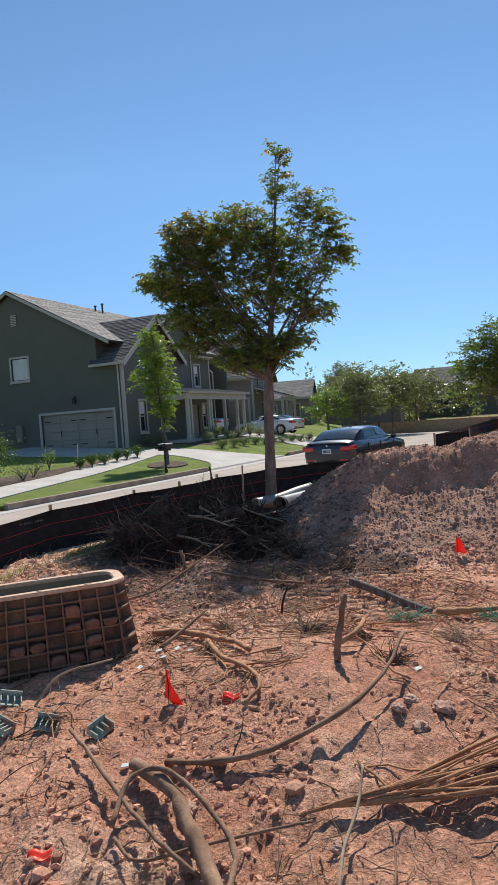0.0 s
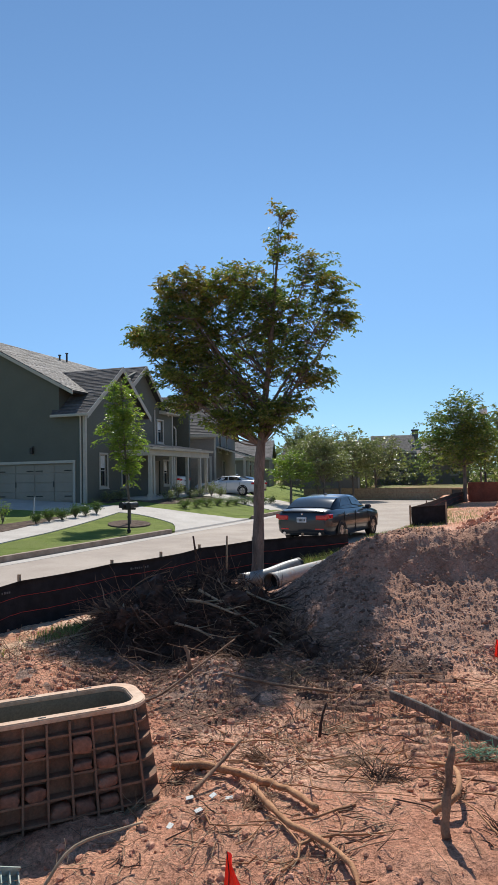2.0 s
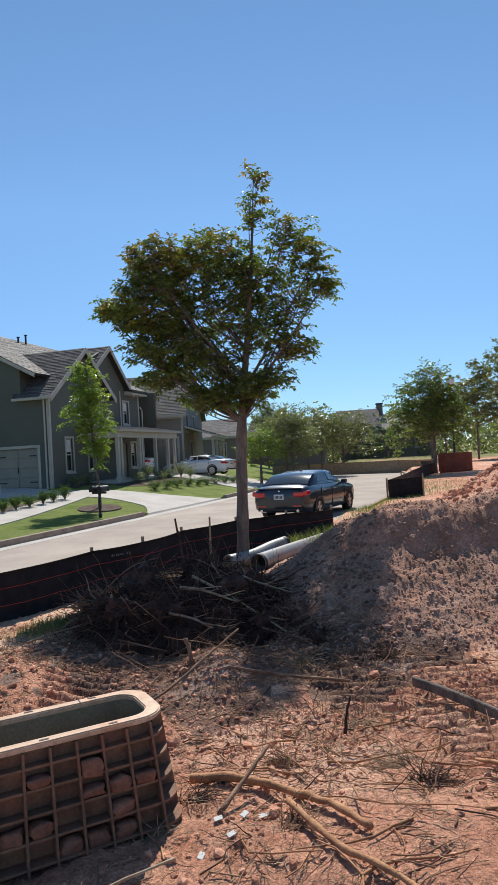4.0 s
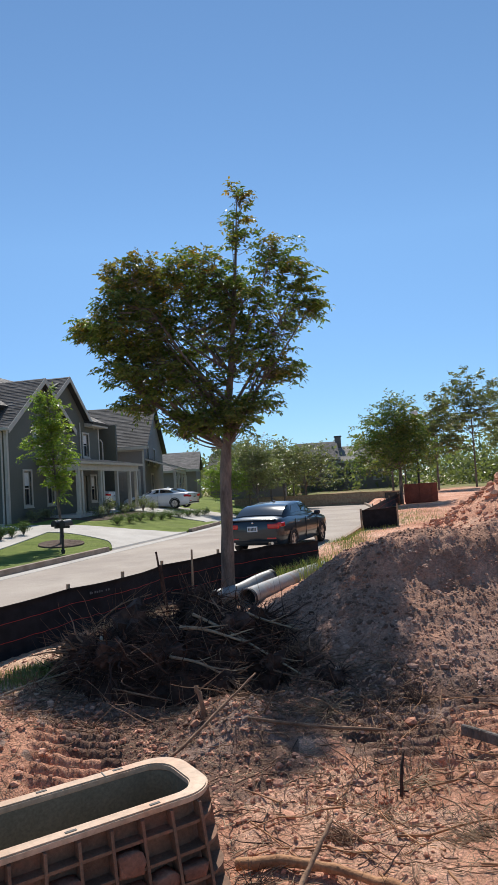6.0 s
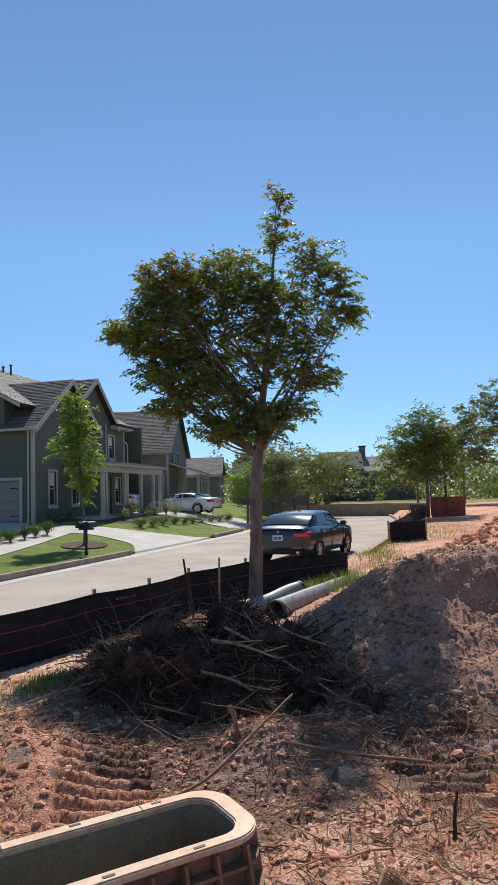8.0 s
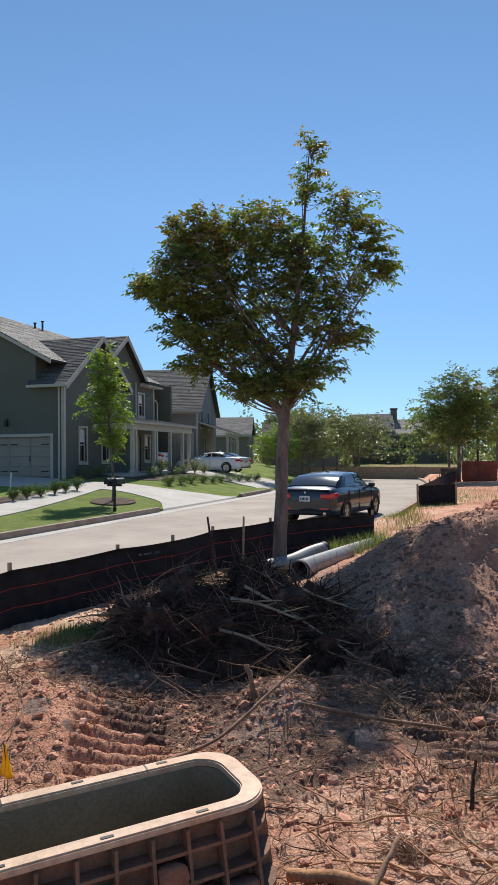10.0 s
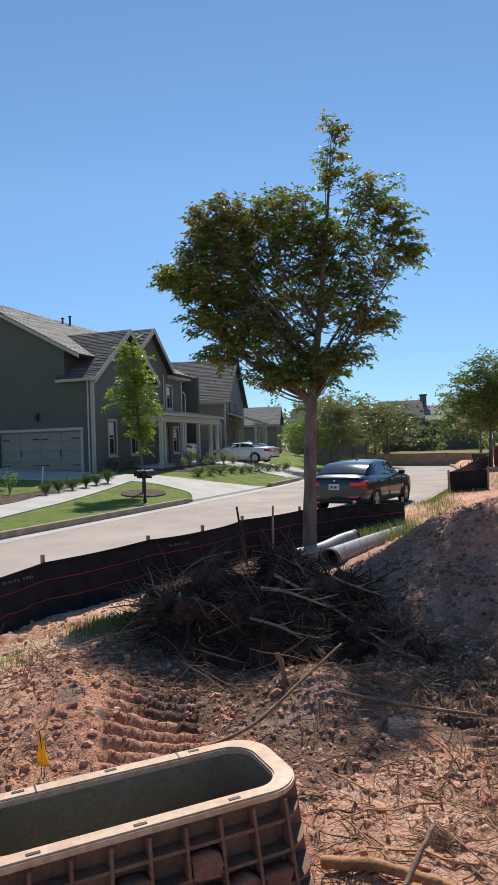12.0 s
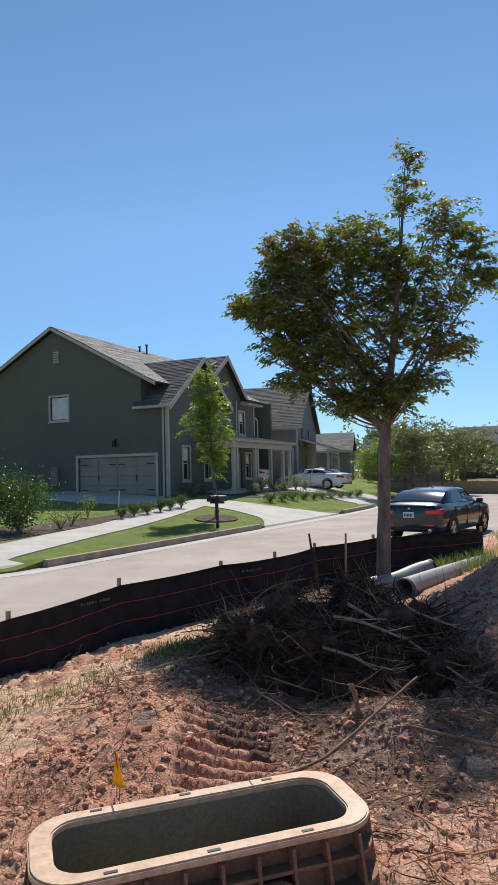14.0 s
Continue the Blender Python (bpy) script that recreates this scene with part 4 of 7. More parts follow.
# the street tree on the lot side
spray_tree((-3.68, 11.98, ground_z(-3.68, 11.98) - 0.05),
           [(0, 0, 0, 0.16), (0.0, 0, 0.2, 0.118), (0.04, 0, 1.2, 0.1), (0.08, 0, 2.2, 0.095), (0.2, 0, 3.3, 0.06), (0.4, 0, 5.0, 0.032), (0.56, 0.0, 6.85, 0.004)],
           [(-1.98, 0.0, 4.65, 0.24, 0.3, 0.22, 30, 0.6), (-1.15, 0.1, 5.42, 0.58, 0.7, 0.38, 100, 0.55), (-1.25, -0.1, 4.6, 0.66, 0.85, 0.52, 165, 0.06), (-1.05, 0.0, 3.85, 0.72, 0.8, 0.4, 120, 0.0),
            (-1.2, 0.0, 3.35, 0.4, 0.45, 0.16, 26, 0.0), (-0.2, 0.1, 5.4, 0.58, 0.7, 0.45, 88, 0.25), (-0.15, 0.2, 4.5, 0.66, 0.8, 0.48, 84, 0.0), (-0.3, 0.0, 3.5, 0.5, 0.6, 0.35, 34, 0.0),
            (0.48, 0.1, 5.0, 0.42, 0.6, 0.5, 46, 0.05), (0.54, 0.0, 6.1, 0.22, 0.22, 0.38, 14, 0.2), (0.57, 0.0, 6.65, 0.09, 0.09, 0.28, 7, 0.3), (1.05, 0.0, 5.65, 0.34, 0.35, 0.42, 26, 0.15),
            (1.4, 0.0, 5.3, 0.26, 0.3, 0.4, 20, 0.15), (1.0, 0.1, 4.6, 0.44, 0.55, 0.48, 38, 0.05), (1.58, 0.0, 4.8, 0.18, 0.26, 0.22, 16, 0.05), (0.6, 0.0, 4.0, 0.46, 0.55, 0.4, 38, 0.0),
            (1.05, 0.0, 3.75, 0.38, 0.4, 0.2, 26, 0.1), (0.1, 0.0, 3.0, 0.55, 0.55, 0.3, 60, 0.0), (-0.5, 0.0, 2.9, 0.35, 0.4, 0.2, 34, 0.0), (0.6, 0.0, 3.2, 0.35, 0.4, 0.22, 26, 0.0)],
           5, "young elm street tree with a dense green crown and sunlit orange tips", LEAF, 0.082, 0.32, LEAF_WARM, 17, 1.75)
# small tree behind the mailbox
spray_tree((-11.5, 26.0, ground_z(-11.5, 26.0) + 0.02),
           [(0, 0, 0, 0.07), (0.0, 0, 0.8, 0.055), (-0.1, 0, 2.0, 0.045), (-0.2, 0, 4.0, 0.03), (-0.3, 0, 6.0, 0.01)],
           [(-0.15, 0, 3.6, 0.58, 0.55, 0.8, 100, 0.0), (-0.25, 0, 4.6, 0.55, 0.5, 0.7, 76, 0.0), (0.0, 0, 2.6, 0.42, 0.42, 0.5, 50, 0.0), (-0.3, 0, 5.45, 0.25, 0.25, 0.4, 22, 0.0), (-0.95, 0, 3.7, 0.3, 0.25, 0.25, 10, 0.0), (0.1, 0, 2.0, 0.2, 0.2, 0.25, 12, 0.0)],
           8, "slender young tree with bright green leaves", LEAF_PALE, 0.125, 0.5)


# ---- silt fence ----
def silt_fence(pts, tops, seed, label, cloth=FABRIC):
    """Black fabric hung on wooden stakes, following the ground, with red threads woven in."""
    rnd = random.Random(seed)
    f = empty("silt_fence", pose(pts[0][0], pts[0][1], 0), label, "fence")
    o = Vector((pts[0][0], pts[0][1], 0))
    line = []
    for (a, b), (ta, tb) in zip(zip(pts, pts[1:]), zip(tops, tops[1:])):
        n = max(4, int(math.dist(a, b) / 0.12))
        for i in range(n):
            t = i / n
            line.append((a[0] + (b[0] - a[0]) * t, a[1] + (b[1] - a[1]) * t, ta + (tb - ta) * t - 0.012 * math.sin(math.pi * t)))
    line.append((*pts[-1], tops[-1]))
    nrm = []
    for i in range(len(line)):
        a, b = line[max(0, i - 1)], line[min(len(line) - 1, i + 1)]
        d = Vector((b[0] - a[0], b[1] - a[1], 0)).normalized()
        nrm.append(Vector((d.y, -d.x, 0)))
    H = 9
    verts, faces = [], []
    for side in (0, 1):
        for i, (x, y, top) in enumerate(line):
            z0 = ground_z(x, y) - 0.12
            for j in range(H + 1):
                t = j / H
                wob = 0.02 * math.sin(i * 0.4 + 2 * t) * (1 - t * 0.6) + rnd.uniform(-0.004, 0.004) + 0.05 * (1 - t) ** 2
                p = Vector((x, y, z0 + (top - z0) * t)) + nrm[i] * (wob + (0.006 if side else 0)) - o
                verts.append(p)
    L, wd = len(line), H + 1
    for side in (0, 1):
        b = side * L * wd
        for i in range(L - 1):
            for j in range(H):
                q = (b + i * wd + j, b + (i + 1) * wd + j, b + (i + 1) * wd + j + 1, b + i * wd + j + 1)
                faces.append(q if side else q[::-1])
    for i in range(L - 1):
        a, c = i * wd + H, L * wd + i * wd + H
        faces.append((a, a + wd, c + wd, c))
    fab = mesh_object("fabric", verts, faces, cloth, f, True)
    for frac in (0.42, 0.72):
        v, fc = [], []
        pl = []
        for i in range(L):
            j = frac * H
            p = verts[L * wd + i * wd + int(j)].lerp(verts[L * wd + i * wd + int(j) + 1], j - int(j)) + nrm[i] * 0.006
            pl.append(p)
        tube_data(pl, [0.0035] * L, 4, v, fc)
        mesh_object("thread", v, fc, ORANGE_LINE, fab)
    for p, top in zip(pts, tops):
        x, y = p
        z0 = ground_z(x, y)
        i_ = min(range(L), key=lambda q: (line[q][0] - x) ** 2 + (line[q][1] - y) ** 2)
        m = Matrix.Translation(Vector((x, y, 0)) - o - nrm[i_] * 0.05) @ pose(0, 0, 0, 0, 0, math.degrees(math.atan2(nrm[i_].x, -nrm[i_].y)))
        part("stake", box_bm(-0.02, 0.02, -0.02, 0.02, z0 - 0.15, top + rnd.uniform(0.04, 0.1), m=m, bevel=0.004), STAKE, f)
    return f


FENCE_PTS = [(-8.6, 2.0), (-7.9, 4.0), (-7.35, 5.7), (-6.94, 7.15), (-6.48, 8.66), (-5.62, 9.95), (-5.05, 10.7), (-4.7, 11.87), (-3.9, 12.9), (-3.0, 13.5), (-2.13, 13.9)]
silt_fence(FENCE_PTS, [0.28, 0.3, 0.34, 0.4, 0.5, 0.58, 0.6, 0.62, 0.66, 0.69, 0.69], 4, "sagging black silt fence fabric on wooden stakes")
silt_fence([(0.64, 22.5), (-0.45, 22.7), (0.3, 26.0), (1.0, 29.5), (1.9, 33.5), (2.9, 37.5), (3.6, 41.5), (3.2, 46.0)], [0.86, 0.8, 0.8, 0.82, 0.85, 0.9, 0.9, 0.8], 6, "black silt fence along the street edge")


def fabric_print(x, y, turn, z):
    """Unreadable pale print on the fence fabric, as bars."""
    f = empty("fabric_print", pose(x, y, z, 0, 0, turn), "faded pale print on black fence fabric", "print")
    r = random.Random(2)
    for k in range(11):
        if k == 6:
            continue
        part("bar", box_bm(k * 0.042, k * 0.042 + r.uniform(0.012, 0.03), -0.004, 0.0, 0, r.uniform(0.022, 0.034)), PIPE_PRINT, f)


PIPE_PRINT = material("faded_print", (0.1, 0.1, 0.1), (0.16, 0.16, 0.16), 9, 60, 0.8, 0.0)
fabric_print(-6.66, 8.02, 72, 0.36)
fabric_print(-5.42, 10.16, 58, 0.45)


# ---- vehicles ----
def car_paint(name, colour, metal, rough):
    m = bpy.data.materials.new(name)
    m.use_nodes = True
    b = m.node_tree.nodes["Principled BSDF"]
    b.inputs["Base Color"].default_value = (*colour, 1)
    b.inputs["Metallic"].default_value, b.inputs["Roughness"].default_value = metal, rough
    b.inputs["Coat Weight"].default_value, b.inputs["Coat Roughness"].default_value = 0.8, 0.05
    return m


PAINT_DARK = car_paint("slate_car_paint", (0.02, 0.028, 0.038), 0.5, 0.3)
PAINT_WHITE = car_paint("white_car_paint", (0.75, 0.75, 0.74), 0.0, 0.3)
TYRE = material("tyre_rubber", (0.012, 0.012, 0.012), (0.025, 0.024, 0.023), 6, 60, 0.85, 0.2)
RIM = material("alloy_rim", (0.4, 0.4, 0.41), (0.5, 0.5, 0.51), 6, 60, 0.3, 0.0, metal=0.9)
TAIL_RED = car_paint("tail_lamp_red", (0.6, 0.01, 0.015), 0.0, 0.15)
CAR_GLASS = glass_material("car_glass", (0.012, 0.016, 0.02), 0.02)
REAR_GLASS = glass_material("rear_glass", (0.03, 0.036, 0.042), 0.1)
CHROME = material("chrome", (0.6, 0.6, 0.6), (0.7, 0.7, 0.7), 6, 60, 0.15, 0.0, metal=1.0)
PLATE = material("number_plate", (0.6, 0.62, 0.64), (0.7, 0.72, 0.74), 6, 60, 0.5, 0.0)
BLACK_TRIM = material("black_trim", (0.01, 0.01, 0.01), (0.018, 0.018, 0.018), 6, 60, 0.5, 0.0)


def loft(sections, closed=False, caps=True):
    bm = bmesh.new()
    rows = [[bm.verts.new(p) for p in s] for s in sections]
    n = len(rows[0])
    for a, b in zip(rows, rows[1:]):
        for k in range(n if closed else n - 1):
            bm.faces.new((a[k], a[(k + 1) % n], b[(k + 1) % n], b[k]))
    if caps:
        bm.faces.new(rows[0])
        bm.faces.new(rows[-1][::-1])
    bmesh.ops.recalc_face_normals(bm, faces=bm.faces[:])
    return bm


def wheel_parts(parent, x, y, r, side):
    bm = bmesh.new()
    prof = [(r * 0.66, -0.11), (r * 0.93, -0.115), (r, -0.07), (r, 0.07), (r * 0.93, 0.115), (r * 0.66, 0.11)]
    rings = []
    for k in range(28):
        a = 2 * math.pi * k / 28
        rings.append([bm.verts.new((x + w, y + math.cos(a) * q, r + math.sin(a) * q)) for q, w in prof])
    for k in range(28):
        a, b = rings[k], rings[(k + 1) % 28]
        for j in range(len(prof)):
            bm.faces.new((a[j], a[(j + 1) % len(prof)], b[(j + 1) % len(prof)], b[j]))
    bmesh.ops.recalc_face_normals(bm, faces=bm.faces[:])
    w = part("wheel", bm, TYRE, parent, "black tyre on a spoked alloy rim", True)
    bm = bmesh.new()
    f = x + side * 0.09
    for k in range(5):
        add_box(bm, -0.012, 0.012, -0.04, 0.04, 0.0, r * 0.66, Matrix.Translation((f, y, r)) @ Matrix.Rotation(2 * math.pi * k / 5, 4, "X"))
    add_box(bm, f - 0.02, f + 0.02, y - 0.06, y + 0.06, r - 0.06, r + 0.06)
    n = 24
    ring = [[bm.verts.new((f + dx, y + math.cos(6.2832 * k / n) * q, r + math.sin(6.2832 * k / n) * q)) for q, dx in ((r * 0.6, 0.015), (r * 0.67, 0.015), (r * 0.67, -0.04), (r * 0.6, -0.04))] for k in range(n)]
    for k in range(n):
        a, b = ring[k], ring[(k + 1) % n]
        for j in range(4):
            bm.faces.new((a[j], a[(j + 1) % 4], b[(j + 1) % 4], b[j]))
    part("rim", bm, RIM, w)


def sedan(m, paint, label, coupe=False):
    """Local: y forward from the rear bumper, x across, z up from the ground."""
    c = empty("car", m, label, "car")
    k = 0.94 if coupe else 1.0
    st = [(0.0, .74, .42, .62, .9, .93), (0.05, .84, .34, .62, .95, 1.0), (0.3, .9, .26, .62, .985, 1.075), (0.8, .925, .22, .6, 1.0, 1.095), (1.5, .93, .2, .6, 1.0, 1.09), (2.6, .93, .2, .58, .98, 1.06), (3.5, .93, .2, .58, .95, 1.01),
          (4.1, .915, .21, .56, .9, .96), (4.55, .87, .23, .54, .82, .87), (4.8, .78, .27, .5, .7, .74), (4.93, .6, .32, .48, .6, .62)]
    secs = []
    for y, w, zb, zm, zs, zd in st:
        half = [(0, zb), (w * 0.8, zb), (w * 0.96, zb + 0.06), (w, zm), (w * 0.985, zs - 0.12), (w * 0.95, zs), (w * 0.83, zd - 0.02), (w * 0.5, zd + 0.012), (0, zd + 0.02)]
        pts = half + [(-x, z) for x, z in half[-2:0:-1]]
        secs.append([Vector((x, y, z * k)) for x, z in pts])
    body = part("body", loft(secs, True), paint, c, smooth=True)
    # cabin
    if coupe:
        cab = [(0.55, .7, 1.07, .3, 1.09), (1.35, .72, 1.06, .56, 1.36), (2.1, .73, 1.05, .58, 1.42), (2.75, .73, 1.04, .55, 1.38), (3.5, .72, 1.0, .3, 1.02)]
    else:
        cab = [(0.5, .8, 1.085, .7, 1.1), (1.38, .81, 1.08, .62, 1.4), (2.1, .81, 1.07, .62, 1.468), (2.75, .8, 1.06, .6, 1.43), (3.65, .78, 1.0, .55, 1.03)]
    def cabin(off, lo=0.0, hi=1.0):
        s = []
        for y, wb, zb, wt, zt in cab:
            half = [(wb + off, zb - 0.03), (wb + (wt - wb) * 0.35 + off, zb + (zt - zb) * 0.45), (wt + 0.04 + off, zb + (zt - zb) * 0.86), (wt - 0.03, zt + off), (0, zt + 0.02 + off)]
            s.append([Vector((x, y, z * k)) for x, z in half + [(-x, z) for x, z in half[-2::-1]]])
        return s
    part("cabin", loft(cabin(0), False), paint, c, smooth=True)
    def skin(name, quad, label_):
        bm = bmesh.new()
        vs = [bm.verts.new(Vector((x, y, z * k))) for x, y, z in quad]
        f = bm.faces.new(vs)
        n_ = f.normal if f.normal.length else Vector((0, 0, 1))
        bm.normal_update()
        r = bmesh.ops.extrude_face_region(bm, geom=[f])
        for v in r["geom"]:
            if isinstance(v, bmesh.types.BMVert):
                v.co += f.normal * -0.006
        bmesh.ops.recalc_face_normals(bm, faces=bm.faces[:])
        part(name, bm, CAR_GLASS, c, label_)
    def lerp_cab(y):
        ys = [r[0] for r in cab]
        return [float(np.interp(y, ys, [r[i] for r in cab])) for i in range(1, 5)]
    def roof_pt(y, fx, lift=0.022):
        wb, zb, wt, zt = lerp_cab(y)
        return (fx * wt, y, zt + 0.012 + lift)
    y0, y1 = cab[0][0] + 0.02, cab[1][0] + 0.02
    rows = []
    for i in range(9):
        t = i / 8
        y = y0 + (y1 - y0) * t
        wb, zb, wt, zt = lerp_cab(y)
        rows.append([Vector(((j / 6 - 1) * (wt + 0.04), y, (zt + 0.03 + 0.07 * math.sin(math.pi * t) - 0.03 * (j / 6 - 1) ** 2) * k)) for j in range(13)])
    part("rear_window", loft(rows, False, False), REAR_GLASS, c, "tinted rear window catching the sun", True)
    y0, y1 = cab[-1][0] - 0.08, cab[-2][0] + 0.05
    skin("windscreen", [roof_pt(y0, 0.95), roof_pt(y0, -0.95), roof_pt(y1, -0.95), roof_pt(y1, 0.95)], "sloping windscreen")
    for sd in (-1, 1):
        for ya, yb, yc, yd in (((1.12, 1.55, 2.12, 2.12)), ((2.2, 2.2, 2.78, 3.25))):
            q = []
            for y, t in ((ya, 0.2), (yb, 0.85), (yc, 0.85), (yd, 0.2)):
                wb, zb, wt, zt = lerp_cab(y)
                x = wb + (wt - wb) * 0.35 * t / 0.45 if t < 0.45 else wb + (wt - wb) * 0.35 + (wt + 0.04 - wb - (wt - wb) * 0.35) * (t - 0.45) / 0.41
                q.append((sd * (x + 0.012), y, zb + (zt - zb) * t))
            if sd > 0:
                q = q[::-1]
            skin("side_window", q, "dark tinted side window")
        bm = bmesh.new()
        add_box(bm, -0.1, 0.1, -0.06, 0.06, -0.06, 0.07, pose(sd * 1.0, 3.15, 1.03 * k), 0.03)
        add_box(bm, -0.08, 0.08, -0.02, 0.02, -0.02, 0.02, pose(sd * 0.88, 3.15, 0.99 * k))
        part("mirror", bm, paint, c)
        # tail lamps wrap the corner
        bm = bmesh.new()
        x0, x1 = sorted((sd * 0.46, sd * 0.83))
        add_box(bm, x0, x1, -0.025, 0.08, 0.755 * k, 0.905 * k, None, 0.03)
        x0, x1 = sorted((sd * 0.78, sd * 0.905))
        add_box(bm, x0, x1, 0.0, 0.34, 0.79 * k, 0.93 * k, None, 0.02)
        part("tail_light", bm, TAIL_RED, c, "wide red tail light")
        x0, x1 = sorted((sd * 0.45, sd * 0.72))
        part("reflector", box_bm(x0, x1, -0.012, 0.03, 0.46 * k, 0.5 * k), TAIL_RED, c)
        v, f = [], []
        tube_data([(sd * 0.6, -0.02, 0.34 * k), (sd * 0.6, 0.2, 0.34 * k)], [0.045, 0.045], 12, v, f)
        mesh_object("exhaust", v, f, CHROME, c)
        for y in (1.2, 2.16, 3.35):
            x0, x1 = sorted((sd * 0.915, sd * 0.934))
            part("door_seam", box_bm(x0, x1, y - 0.005, y + 0.005, 0.32 * k, 0.96 * k), BLACK_TRIM, c)
        for y in (1.35, 2.3):
            x0, x1 = sorted((sd * 0.91, sd * 0.955))
            part("door_handle", box_bm(x0, x1, y, y + 0.2, 0.84 * k, 0.87 * k, bevel=0.008), CHROME if not coupe else paint, c)
        for y in (0.98, 3.85):
            wheel_parts(c, sd * 0.82, y, 0.33, sd)
            bm = bmesh.new()
            n = 22
            a = [[bm.verts.new((sd * q, y + math.cos(math.pi * j / n) * 0.39, 0.33 + math.sin(math.pi * j / n) * 0.39)) for q in (0.939,)] for j in range(n + 1)]
            low = [bm.verts.new((sd * 0.939, y + math.cos(math.pi * j / n) * 0.33, 0.33 + math.sin(math.pi * j / n) * 0.33)) for j in range(n + 1)]
            for j in range(n):
                bm.faces.new((a[j][0], a[j + 1][0], low[j + 1], low[j]))
            bmesh.ops.recalc_face_normals(bm, faces=bm.faces[:])
            r = bmesh.ops.extrude_face_region(bm, geom=bm.faces[:])
            for v_ in r["geom"]:
                if isinstance(v_, bmesh.types.BMVert):
                    v_.co.x -= sd * 0.02
            part("wheel_arch", bm, BLACK_TRIM, c)
    part("bumper_trim", box_bm(-0.72, 0.72, -0.014, 0.1, 0.33 * k, 0.42 * k, bevel=0.015), BLACK_TRIM, c)
    part("boot_lip", box_bm(-0.72, 0.72, 0.0, 0.12, 0.99 * k, 1.03 * k, bevel=0.015), paint, c)
    pl_ = part("number_plate", box_bm(-0.16, 0.16, -0.035, 0.0, 0.68 * k, 0.84 * k, bevel=0.006), PLATE, c, "pale number plate with dark bars")
    for i in range(6):
        part("bar", box_bm(-0.125 + i * 0.043, -0.1 + i * 0.043, -0.039, -0.0355, 0.715 * k, 0.795 * k), BLACK_TRIM, pl_)
    part("badge", box_bm(-0.035, 0.035, -0.02, 0.02, 0.9 * k, 0.97 * k, bevel=0.02), CHROME, c)
    part("aerial", box_bm(-0.02, 0.02, 1.75, 1.95, 1.47 * k, 1.53 * k, bevel=0.015), paint, c)
    return c


sedan(pose(-3.84, 20.62, ROAD_Z, 0, 0, -19), PAINT_DARK, "dark slate-blue sedan parked facing away on the street")
sedan(pose(-9.2, 44.4, ground_z(-10.6, 44.8) + 0.05, 0, 0, 74), PAINT_WHITE, "white coupe parked on a driveway", True)
sedan(pose(-14.3, 43.7, ground_z(-16, 44) + 0.06, 0, 0, 82), PAINT_WHITE, "white coupe beside the porch of a house", True)


# ---- utility box ----
def rounded(lx, ly, r, n=6):
    out = []
    for cx, cy, a0 in ((lx / 2 - r, ly / 2 - r, 0), (-lx / 2 + r, ly / 2 - r, 90), (-lx / 2 + r, -ly / 2 + r, 180), (lx / 2 - r, -ly / 2 + r, 270)):
        for i in range(n + 1):
            a = radians(a0 + 90 * i / n)
            out.append((cx + r * math.cos(a), cy + r * math.sin(a)))
    return out


def ring_bm(outer, inner, z0, z1):
    bm = bmesh.new()
    rows = [[bm.verts.new((x, y, z)) for x, y in loop] for loop, z in ((outer, z0), (outer, z1), (inner, z1), (inner, z0))]
    n = len(outer)
    for a, b in zip(rows, rows[1:] + rows[:1]):
        for k in range(n):
            bm.faces.new((a[k], a[(k + 1) % n], b[(k + 1) % n], b[k]))
    bmesh.ops.recalc_face_normals(bm, faces=bm.faces[:])
    return bm


